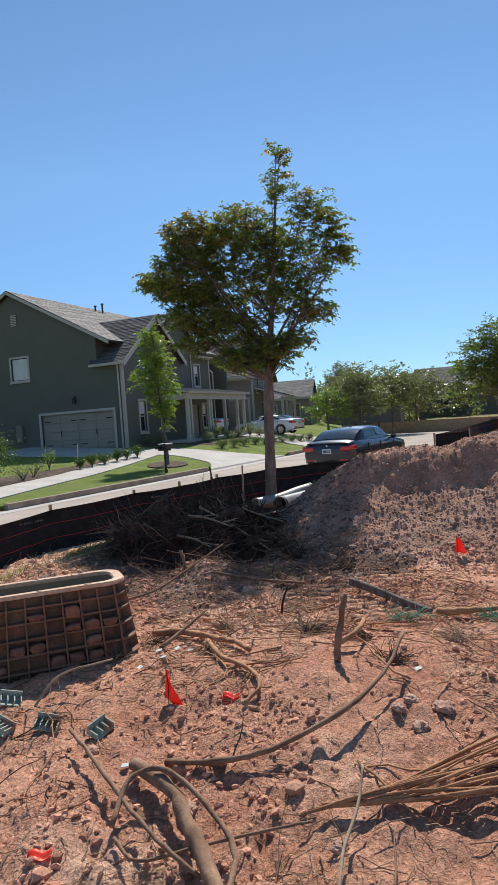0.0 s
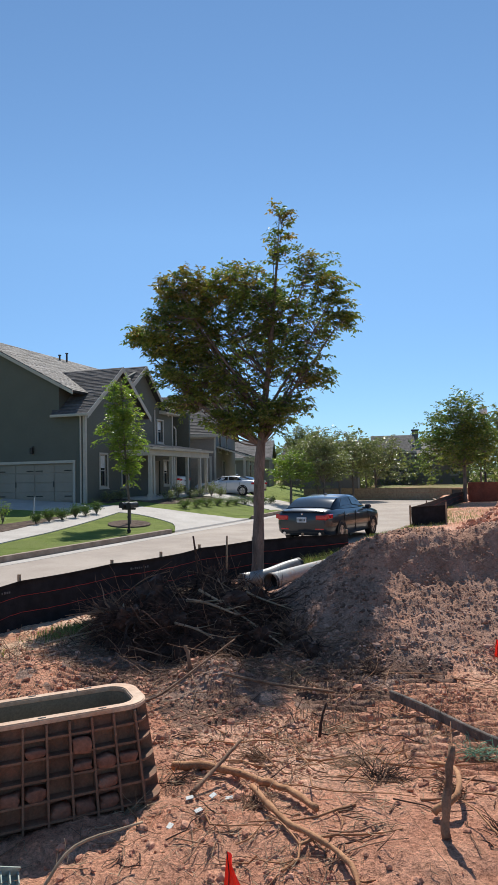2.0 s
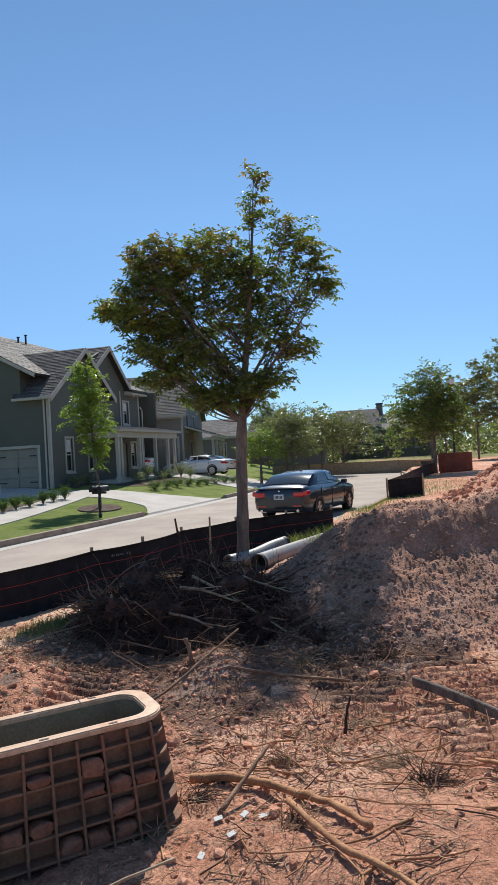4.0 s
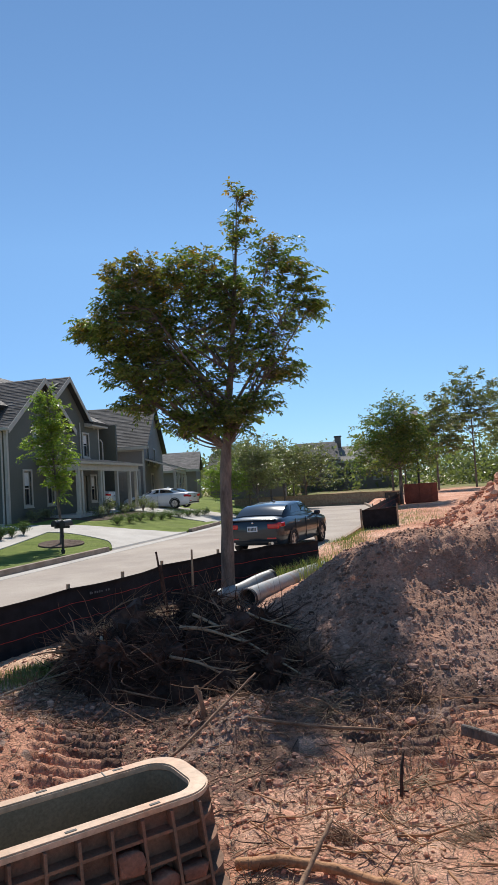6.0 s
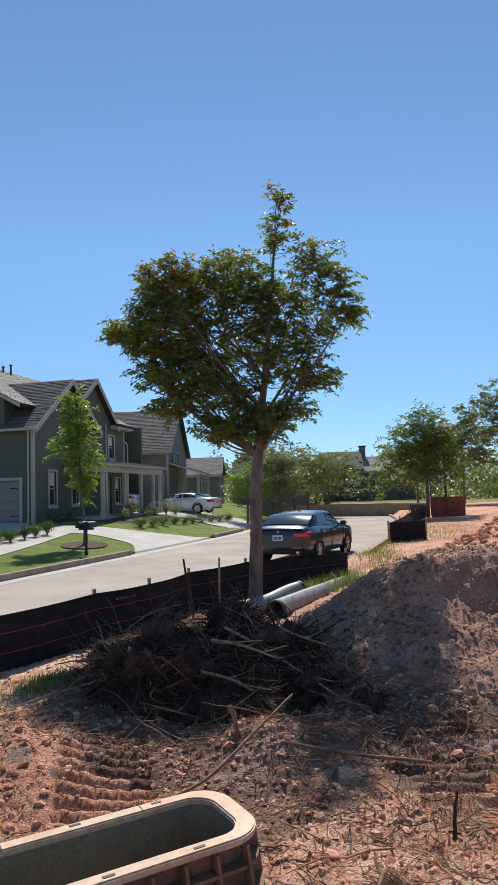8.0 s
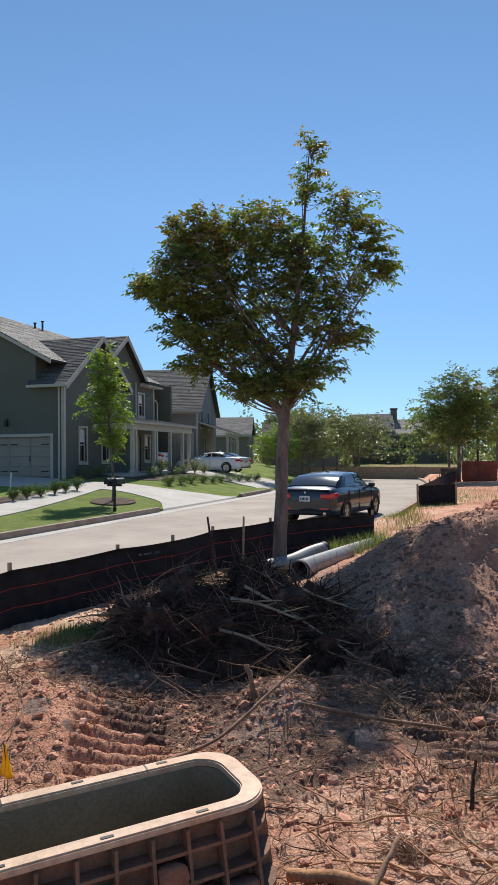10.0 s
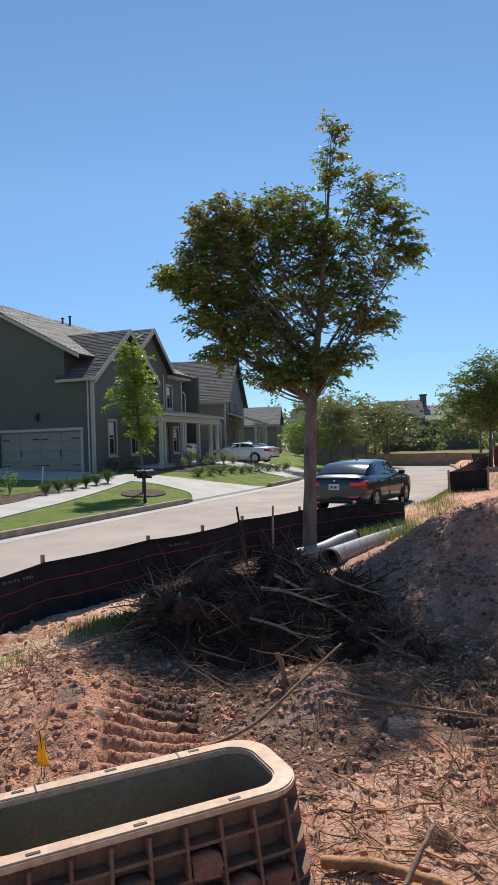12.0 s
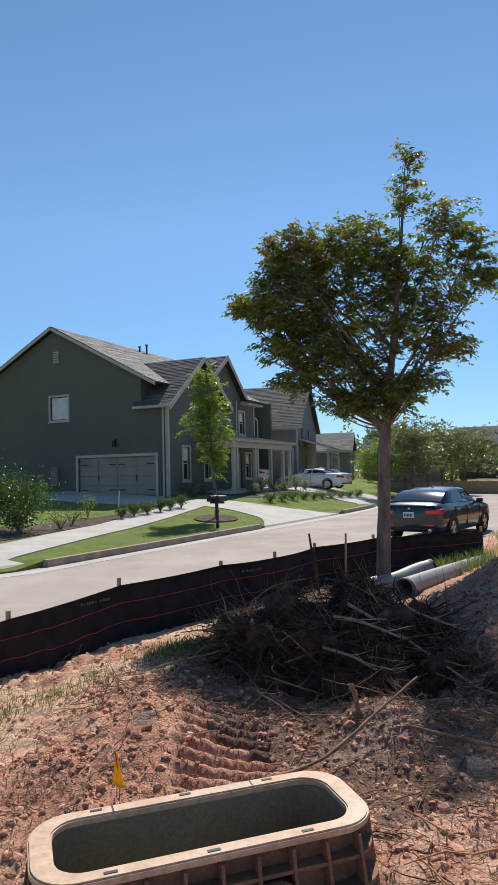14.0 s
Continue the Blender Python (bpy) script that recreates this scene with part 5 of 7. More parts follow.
def utility_box():
    m = pose(-3.46, 3.543, -0.09, 0.6, 0, 36)
    b = empty("utility_box", m, "tan ribbed polymer utility box shell standing open on clay", "utility box")
    LX, LY, H = 1.215, 0.46, 0.67
    rim_bm = ring_bm(rounded(LX, LY, 0.15, 8), rounded(LX - 0.16, LY - 0.12, 0.1, 8), H - 0.03, H)
    bmesh.ops.bevel(rim_bm, geom=[e for e in rim_bm.edges if abs(e.verts[0].co.z - e.verts[1].co.z) < 1e-5 and len({round(f.normal.z, 2) for f in e.link_faces}) > 1], offset=0.006, segments=2, affect="EDGES")
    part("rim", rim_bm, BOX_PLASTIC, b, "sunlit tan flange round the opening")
    # thin tub wall, a little wider below
    def wall_loop(z, off):
        t = 1 - z / H
        return [(x, y, z) for x, y in rounded(LX - 0.13 + 0.14 * t + off, LY - 0.09 + 0.14 * t + off, 0.12, 8)]
    bm = bmesh.new()
    zs = [0.0, H * 0.5, H - 0.031]
    loops = [wall_loop(z, 0) for z in zs] + [wall_loop(z, -0.02) for z in zs[::-1]]
    rows = [[bm.verts.new(p) for p in l] for l in loops]
    n = len(rows[0])
    for a, c in zip(rows, rows[1:] + rows[:1]):
        for k in range(n):
            bm.faces.new((a[k], a[(k + 1) % n], c[(k + 1) % n], c[k]))
    bmesh.ops.recalc_face_normals(bm, faces=bm.faces[:])
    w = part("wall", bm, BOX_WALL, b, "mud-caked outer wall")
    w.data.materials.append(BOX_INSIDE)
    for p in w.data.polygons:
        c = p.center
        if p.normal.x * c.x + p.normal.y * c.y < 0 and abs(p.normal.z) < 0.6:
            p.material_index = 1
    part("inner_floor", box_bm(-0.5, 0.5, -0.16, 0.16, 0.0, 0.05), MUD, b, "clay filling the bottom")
    # horizontal shelves and upright ribs of the outer lattice
    levels = [0.02, 0.13, 0.24, 0.35, 0.46, 0.56]
    reach = lambda z: 0.046 + 0.03 * (1 - z / H)
    for z in levels:
        t = 1 - z / H
        o = rounded(LX - 0.13 + 0.14 * t + 2 * reach(z), LY - 0.09 + 0.14 * t + 2 * reach(z), 0.14, 8)
        i = rounded(LX - 0.13 + 0.14 * t - 0.005, LY - 0.09 + 0.14 * t - 0.005, 0.12, 8)
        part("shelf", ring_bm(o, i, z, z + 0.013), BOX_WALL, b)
    for side in (-1, 1):
        for k in range(9):
            x = -0.5 + k * 0.125
            add = []
            for z in (0.0, H - 0.032):
                t = 1 - z / H
                y_in, y_out = (LY - 0.09 + 0.14 * t) / 2 - 0.004, (LY - 0.09 + 0.14 * t) / 2 + reach(z) + 0.006
                xx = x * (1 + 0.1 * t)
                add.append([Vector((xx - 0.006, side * y_in, z)), Vector((xx + 0.006, side * y_in, z)), Vector((xx + 0.006, side * y_out, z)), Vector((xx - 0.006, side * y_out, z))])
            part("rib", loft(add, True), BOX_WALL, b)
        for k in range(3):
            y = -0.13 + k * 0.13
            add = []
            for z in (0.0, H - 0.032):
                t = 1 - z / H
                a, o = (LX - 0.13 + 0.14 * t) / 2 - 0.004, (LX - 0.13 + 0.14 * t) / 2 + reach(z) + 0.006
                add.append([Vector((side * a, y - 0.006, z)), Vector((side * a, y + 0.006, z)), Vector((side * o, y + 0.006, z)), Vector((side * o, y - 0.006, z))])
            part("rib", loft(add, True), BOX_WALL, b)
    # slots in the flange
    for x in (-0.36, -0.02, 0.32):
        part("slot", box_bm(x - 0.022, x + 0.022, -LY / 2 + 0.018, -LY / 2 + 0.032, H - 0.002, H + 0.002), PIPE_DARK, b)
        part("slot", box_bm(x - 0.022, x + 0.022, LY / 2 - 0.03, LY / 2 - 0.016, H - 0.002, H + 0.002), PIPE_DARK, b)
    for x in (-0.3, 0.25):
        part("seam", box_bm(x - 0.003, x + 0.003, LY / 2 - 0.058, LY / 2 - 0.004, H - 0.001, H + 0.0015), IRON, b)
    # clay lodged in the cells
    rnd = random.Random(3)
    for k in range(8):
        for j in range(5):
            if rnd.random() < (0.25 + 0.07 * k - 0.02 * j):
                bm = bmesh.new()
                rnd_k = rnd.random()
                bmesh.ops.create_icosphere(bm, subdivisions=2, radius=1)
                x = -0.5 + (k + 0.5) * 0.125
                z = levels[j] + 0.05
                t = 1 - z / H
                y = -((LY - 0.09 + 0.14 * t) / 2 + 0.03)
                for v in bm.verts:
                    nz = 1 + 0.45 * noise.noise(v.co * 2.1 + Vector((k * 3.1, j * 1.7, 0)))
                    v.co = Vector([math.copysign(abs(q) ** 0.45, q) * 0.8 for q in v.co])
                    v.co = Vector((x * (1 + 0.1 * t) + v.co.x * 0.075 * nz, y + v.co.y * 0.05 * nz, z - 0.012 + v.co.z * 0.055 * nz * (0.5 + 0.5 * rnd_k)))
                part("mud_lump", bm, MUD, b, smooth=True)
    return b


utility_box()


# ---- spoil, roots and brush ----
def lump_data(rnd, p, r, verts, faces, flat=0.7):
    """A broken clod of 20 faces."""
    e = Euler((rnd.uniform(0, 6), rnd.uniform(0, 6), rnd.uniform(0, 6))).to_matrix()
    sx, sy = rnd.uniform(0.7, 1.3), rnd.uniform(0.6, 1.1)
    k = len(verts)
    for v in ICO:
        q = e @ (Vector((v[0] * sx, v[1] * sy, v[2])) * (r / 1.9 * rnd.uniform(0.75, 1.2)))
        verts.append((p[0] + q.x, p[1] + q.y, p[2] + q.z * flat))
    faces += [tuple(i + k for i in f) for f in ICO_F]


GOLD = (1 + 5 ** 0.5) / 2
ICO = [(-1, GOLD, 0), (1, GOLD, 0), (-1, -GOLD, 0), (1, -GOLD, 0), (0, -1, GOLD), (0, 1, GOLD), (0, -1, -GOLD), (0, 1, -GOLD), (GOLD, 0, -1), (GOLD, 0, 1), (-GOLD, 0, -1), (-GOLD, 0, 1)]
ICO_F = [(0, 11, 5), (0, 5, 1), (0, 1, 7), (0, 7, 10), (0, 10, 11), (1, 5, 9), (5, 11, 4), (11, 10, 2), (10, 7, 6), (7, 1, 8), (3, 9, 4), (3, 4, 2), (3, 2, 6), (3, 6, 8), (3, 8, 9), (4, 9, 5), (2, 4, 11), (6, 2, 10), (8, 6, 7), (9, 8, 1)]
OCT = [(1.9, 0, 0), (-1.9, 0, 0), (0, 1.9, 0), (0, -1.9, 0), (0, 0, 1.9), (0, 0, -1.9)]
OCT_F = [(0, 2, 4), (2, 1, 4), (1, 3, 4), (3, 0, 4), (2, 0, 5), (1, 2, 5), (3, 1, 5), (0, 3, 5)]


def scatter_clods(name, region, count, rmin, rmax, mat, seed, label, dens=None, power=5):
    """Broken clods: angular crumbs for the small ones, twenty faces for the large."""
    g = np.random.default_rng(seed)
    x0, x1, y0, y1 = region
    x, y = g.uniform(x0, x1, count), g.uniform(y0, y1, count)
    if dens:
        keep = g.random(count) < dens(x, y)
        x, y = x[keep], y[keep]
    z = land(x, y)
    r = rmin + (rmax - rmin) * g.random(len(x)) ** power
    vs, fs, base = [], [], 0
    for shape, tri, pick in ((OCT, OCT_F, r < 0.013), (ICO, ICO_F, r >= 0.013)):
        n = int(pick.sum())
        if not n:
            continue
        v = np.array(shape)[None] * g.uniform(0.6, 1.3, (n, 1, 3)) * (r[pick] / 1.9)[:, None, None] * g.uniform(0.7, 1.25, (n, len(shape), 1))
        q, _ = np.linalg.qr(g.normal(0, 1, (n, 3, 3)))
        v = np.einsum("nij,nkj->nki", q, v)
        v[:, :, 2] *= 0.75
        v += np.stack([x[pick], y[pick], z[pick] + r[pick] * 0.1], 1)[:, None]
        k = np.arange(n)[:, None, None] * len(shape) + base
        vs.append(v.reshape(-1, 3))
        fs.append((np.array(tri)[None] + k).reshape(-1, 3))
        base += n * len(shape)
    return tagged(mesh_object(name, np.concatenate(vs).tolist(), np.concatenate(fs).tolist(), mat), label, "soil", kind="stuff")


def in_box(x, y):
    a, b = np.abs((x + 3.44) * 0.81 + (y - 3.5) * 0.588), np.abs(-(x + 3.44) * 0.588 + (y - 3.5) * 0.81)
    return np.where((a < 0.72) & (b < 0.4), 0.0, 1.0)


def crumbly(x, y):
    return in_box(x, y) * np.clip(0.4 + 2.2 * value_noise(x * 1.2, y * 1.2, 50) + 0.8 * value_noise(x * 3.1, y * 3.1, 51), 0.04, 1)


scatter_clods("clods", (-5.8, 0.9, 0.9, 7.2), 90000, 0.003, 0.026, CLOD, 41, "crumbled red clay clods strewn over the lot", crumbly, 6)
scatter_clods("clods", (-5.4, 0.9, 1.2, 7.0), 520, 0.018, 0.06, CLOD, 47, "larger broken clods of red clay", crumbly, 4)
scatter_clods("clods", (-3.0, 3.5, 6.6, 10.5), 46000, 0.003, 0.02, MOUND_CLOD, 42, "loose crumbs on the spoil heap", power=4)
scatter_clods("clods", (-2.4, 3.0, 6.6, 8.3), 240, 0.015, 0.065, MOUND_CLOD, 48, "grey-brown clods rolled down the heap", power=4)
scatter_clods("gravel", (-2.4, 2.0, 6.7, 8.5), 1500, 0.006, 0.024, STONE, 43, "grey stones in the heap face")
scatter_clods("clods", (-5.4, -4.0, 4.6, 6.9), 1500, 0.005, 0.035, CLOD, 44, "clay clods thrown up by digging")
scatter_clods("clods", (0.5, 6.5, 12.5, 19), 3500, 0.02, 0.14, CLOD, 45, "clods on a paler clay heap")
scatter_clods("clods", (-9.5, -4.5, 3.5, 9.5), 5000, 0.005, 0.035, CLOD, 46, "small clods near the fence")
scatter_clods("clods", (-5.2, -1.5, 5.8, 8.8), 6000, 0.006, 0.035, DARK_SOIL, 49, "crumbs of dark soil round the brush pile")


def curved(rnd, p, d, length, wob, n=5, lift=0.0):
    pts, q, dd = [Vector(p)], Vector(p), Vector(d).normalized()
    for i in range(n):
        dd = (dd + Vector((rnd.gauss(0, wob), rnd.gauss(0, wob), rnd.gauss(0, wob * 0.5) + lift))).normalized()
        q = q + dd * (length / n)
        pts.append(q.copy())
    return pts


def strew(name, region, count, lmin, lmax, rad, mat, seed, label, sides=4, rise=0.02, wob=0.25, dens=None):
    """Twigs or straw lying along the ground."""
    rnd = random.Random(seed)
    verts, faces, lines = [], [], []
    for _ in range(count):
        x, y = rnd.uniform(*region[:2]), rnd.uniform(*region[2:])
        a, L = rnd.uniform(0, 6.283), lmin + (lmax - lmin) * rnd.random() ** 2
        lines.append(curved(rnd, (x, y, 0), (math.cos(a), math.sin(a), 0), L, wob, 5))
    xs, ys = np.array([[p.x for p in l] for l in lines]), np.array([[p.y for p in l] for l in lines])
    if dens:
        keep = np.random.default_rng(seed).random(count) < dens(xs[:, 0], ys[:, 0])
        lines, xs, ys = [l for l, k in zip(lines, keep) if k], xs[keep], ys[keep]
    Z = land(xs, ys)
    for pts, zs in zip(lines, Z):
        tilt = rnd.uniform(-0.1, rise)
        mean = float(zs.mean())
        for i, p in enumerate(pts):
            p.z = max(float(zs[i]), mean) + 0.006 + max(0, tilt) * i + abs(p.z) * 0.3
        r = rad * rnd.uniform(0.5, 1.5)
        tube_data(pts, [r * (1 - 0.12 * i) for i in range(len(pts))], sides, verts, faces, False)
    return tagged(mesh_object(name, verts, faces, mat, smooth=True), label, "debris", kind="stuff")


def patchy(x, y):
    return in_box(x, y) * (0.25 + 0.75 * (value_noise(x * 0.9 + 7, y * 0.9, 61) > -0.05))


strew("twigs", (-5.0, 0.9, 1.0, 7.0), 1500, 0.1, 0.5, 0.0036, TWIG, 51, "dry twigs strewn over the clay", dens=patchy)
strew("straw", (-5.0, 0.9, 0.9, 7.2), 9000, 0.04, 0.22, 0.0022, STRAW, 52, "dry straw and root fibres trodden into the clay", 3, 0.02, 0.35, patchy)
strew("twigs", (-3.2, 0.6, 1.8, 6.8), 150, 0.12, 0.5, 0.004, BRUSH, 57, "dark broken twigs lying on the clay", 5, 0.03, 0.3, patchy)
strew("roots", (-2.8, 0.4, 2.0, 6.8), 110, 0.25, 0.9, 0.006, ROOT, 53, "torn roots lying on the clay", 5, 0.02, 0.3)
strew("twigs", (-5.6, -1.6, 5.9, 7.4), 600, 0.12, 0.6, 0.0038, TWIG, 54, "dry twigs spread before the brush pile", rise=0.05)
strew("straw", (-5.2, -3.6, 9.4, 11.6), 1600, 0.15, 0.5, 0.004, STRAW, 55, "heap of dry grass by the fence", 3, 0.03, 0.3)


def fibre_tuft(x, y, r, seed, mat, label):
    """A torn clump of root fibres fanning out over the clay."""
    rnd = random.Random(seed)
    verts, faces = [], []
    lean = rnd.uniform(0, 6.283)
    for k in range(90):
        a = lean + rnd.gauss(0, 0.9)
        d = Vector((math.cos(a), math.sin(a), rnd.uniform(0.05, 0.9)))
        pts = curved(rnd, (rnd.gauss(0, r * 0.22), rnd.gauss(0, r * 0.22), 0.0), d, r * rnd.uniform(0.5, 1.3), 0.22, 5, -0.12)
        tube_data(pts, [0.0028 * (1 - 0.13 * j) for j in range(6)], 3, verts, faces, False)
    o = mesh_object("root_tuft", verts, faces, mat, smooth=True)
    o.location = (x, y, ground_z(x, y))
    tagged(o, label, "root tuft")


for i, (x, y, r) in enumerate(((-2.05, 4.6, 0.2), (-2.3, 4.35, 0.17), (-2.75, 3.9, 0.2), (-2.9, 3.55, 0.16), (-2.2, 3.55, 0.17), (-1.5, 3.9, 0.22), (-1.62, 4.3, 0.2), (-1.1, 3.75, 0.16), (-0.9, 3.2, 0.17), (-1.9, 5.1, 0.2),
                               (-0.75, 4.5, 0.2), (-1.9, 6.4, 0.22), (-2.3, 6.3, 0.2), (-2.9, 6.25, 0.22), (-1.6, 6.45, 0.2), (-0.5, 3.8, 0.17), (-0.4, 5.3, 0.2), (0.0, 4.3, 0.2))):
    fibre_tuft(x, y, r, 300 + i, (STRAW, TWIG, BRUSH)[i % 3], ("pale dry root tuft on clay", "brown torn root tuft on clay", "dark torn root tuft on clay")[i % 3])


def stick(name, pts, r0, r1, mat, label, category="stick", knots=True, seed=1, sides=8):
    """One stick through points whose z is the height over the ground."""
    rnd = random.Random(seed)
    line = smooth_line([(x, y, ground_z(x, y) * 0.6 + float(rise(x, y)) * 0.4 + z + r0 * 0.5) for x, y, z in pts], 5)
    o = line[0].copy()
    verts, faces = [], []
    n = len(line)
    rad = [(r0 + (r1 - r0) * i / (n - 1)) * (1 + (rnd.uniform(-0.15, 0.2) if knots else 0)) for i in range(n)]
    tube_data([p - o + Vector((rnd.gauss(0, r0 * 0.15), rnd.gauss(0, r0 * 0.15), rnd.gauss(0, r0 * 0.1))) for p in line], rad, sides, verts, faces)
    ob = mesh_object(name, verts, faces, mat, None, True)
    ob.location = o
    return tagged(ob, label, category)


stick("stick", [(-1.93, 2.16, 0.02), (-1.65, 2.14, 0.02), (-1.40, 2.19, 0.05), (-1.10, 2.39, 0.09), (-0.90, 2.72, 0.12), (-0.80, 3.11, 0.2)], 0.016, 0.01, TWIG, "long curved dry branch on the clay", seed=2)
stick("log", [(-2.08, 2.09, 0.03), (-1.80, 1.88, 0.05), (-1.61, 1.64, 0.05), (-1.42, 1.36, 0.04), (-1.28, 1.05, 0.02)], 0.034, 0.03, TWIG, "rough-barked branch lying on the clay", "log", seed=3)
stick("stick", [(-2.57, 2.36, 0.06), (-2.27, 2.07, 0.06), (-1.91, 1.72, 0.07), (-1.69, 1.54, 0.05), (-1.49, 1.45, 0.02)], 0.012, 0.008, TWIG, "thin brown stick across a branch", seed=4)
stick("vine", [(-1.99, 1.67, 0.02), (-1.99, 1.90, 0.1), (-1.82, 1.93, 0.12), (-1.58, 1.76, 0.1), (-1.41, 1.57, 0.06), (-1.36, 1.29, 0.03)], 0.011, 0.012, TWIG, "bent vine looped over a branch", "vine", seed=5)
stick("vine", [(-1.94, 1.60, 0.03), (-1.79, 1.50, 0.03), (-1.54, 1.59, 0.05), (-1.29, 1.69, 0.06), (-1.14, 1.79, 0.03)], 0.008, 0.006, TWIG, "thin curling vine on the clay", "vine", seed=6)
stick("log", [(-2.84, 4.12, 0.02), (-2.58, 4.07, 0.03), (-2.31, 3.97, 0.03), (-2.02, 3.69, 0.03), (-1.83, 3.39, 0.02)], 0.03, 0.016, ROOT, "pale broken root log", "log", seed=7)
stick("stick", [(-2.58, 3.66, 0.02), (-2.46, 3.93, 0.12), (-2.37, 4.11, 0.2)], 0.014, 0.01, TWIG, "dry stick leaning on a root log", seed=8)
stick("root", [(-2.23, 3.72, 0.05), (-1.98, 3.25, 0.03), (-1.72, 2.99, 0.03), (-1.60, 2.77, 0.03), (-1.66, 2.62, 0.0)], 0.018, 0.01, ROOT, "long pale root curving over clay", "root", seed=9)
stick("stick", [(-1.21, 3.13, -0.02), (-1.19, 3.18, 0.15), (-1.15, 3.26, 0.36)], 0.022, 0.018, TWIG, "broken branch stuck upright in clay", seed=10)
stick("root", [(-1.25, 3.30, 0.02), (-1.12, 3.38, 0.1), (-1.10, 3.73, 0.12), (-1.22, 4.18, 0.04)], 0.018, 0.01, ROOT, "hooked pale root beside an upright branch", "root", seed=11)
stick("stick", [(-0.98, 1.34, 0.0), (-0.99, 1.57, 0.05), (-0.95, 1.79, 0.1), (-0.94, 1.95, 0.16)], 0.008, 0.005, STRAW, "thin pale stick rising from clay", seed=12)
stick("stick", [(-3.22, 5.95, -0.05), (-3.25, 5.98, 0.1), (-3.30, 6.03, 0.24)], 0.022, 0.018, TWIG, "weathered stub standing in clay", "stub", seed=13)
stick("stick", [(-3.75, 5.05, 0.02), (-3.40, 5.45, 0.05), (-3.10, 5.85, 0.14), (-2.85, 6.15, 0.26)], 0.013, 0.007, TWIG, "forked dry branch leaning in the clay", seed=14)
stick("stick", [(-2.90, 5.85, 0.05), (-2.40, 5.90, 0.03), (-1.90, 5.85, 0.04)], 0.014, 0.01, TWIG, "straight dry branch on tracked clay", seed=15)
stick("stick", [(-1.95, 4.88, 0.0), (-1.93, 4.93, 0.12), (-1.90, 5.00, 0.22)], 0.012, 0.008, BRUSH, "dark stub standing in clay", "stub", seed=16)
stick("root", [(-0.60, 4.65, 0.06), (-0.40, 4.60, 0.05), (-0.10, 4.73, 0.04), (0.20, 4.69, 0.04)], 0.03, 0.015, ROOT, "pale split root on clay", "root", seed=17)
stick("stick", [(-3.03, 2.72, 0.0), (-2.92, 2.86, 0.14), (-2.65, 3.05, 0.17)], 0.008, 0.006, STRAW, "pale thin stick beside broken plastic", seed=18)
for i in range(17):
    r_ = random.Random(70 + i)
    t = (i * 7 % 17) / 16 + r_.uniform(-0.04, 0.04)
    tagged(stick("splinter", [(-1.21 + 0.1 * t, 1.83 + 0.06 * t, 0.02), (-0.83 + 0.1 * t, 1.98 - 0.06 * t, 0.03 + r_.uniform(0, 0.06)), (-0.37, 2.38 - 0.38 * t, 0.07 + r_.uniform(-0.02, 0.05)), (0.12, 2.8 - 0.65 * t, 0.1)],
          0.002 + 0.003 * r_.random(), 0.004 + 0.009 * r_.random(), ROOT, "torn orange wood splinter", "wood splinter", seed=80 + i), group="torn wood splinters")


def plank():
    a, b = Vector((-1.42, 5.62, 0.0)), Vector((-0.66, 4.72, 0.0))
    a.z, b.z = ground_z(a.x, a.y) + 0.12, ground_z(b.x, b.y) + 0.04
    d = (b - a)
    bm = box_bm(0, d.length, -0.016, 0.016, -0.036, 0.036, bevel=0.006)
    bmesh.ops.subdivide_edges(bm, edges=[e for e in bm.edges if e.calc_length() > 0.5], cuts=6)
    for v in bm.verts:
        v.co.z += 0.008 * math.sin(v.co.x * 5)
    p = part("plank", bm, BARK)
    p.matrix_world = Matrix.Translation(a) @ d.to_track_quat("X", "Z").to_matrix().to_4x4()
    tagged(p, "weathered grey board lying askew on clay", "plank")


plank()


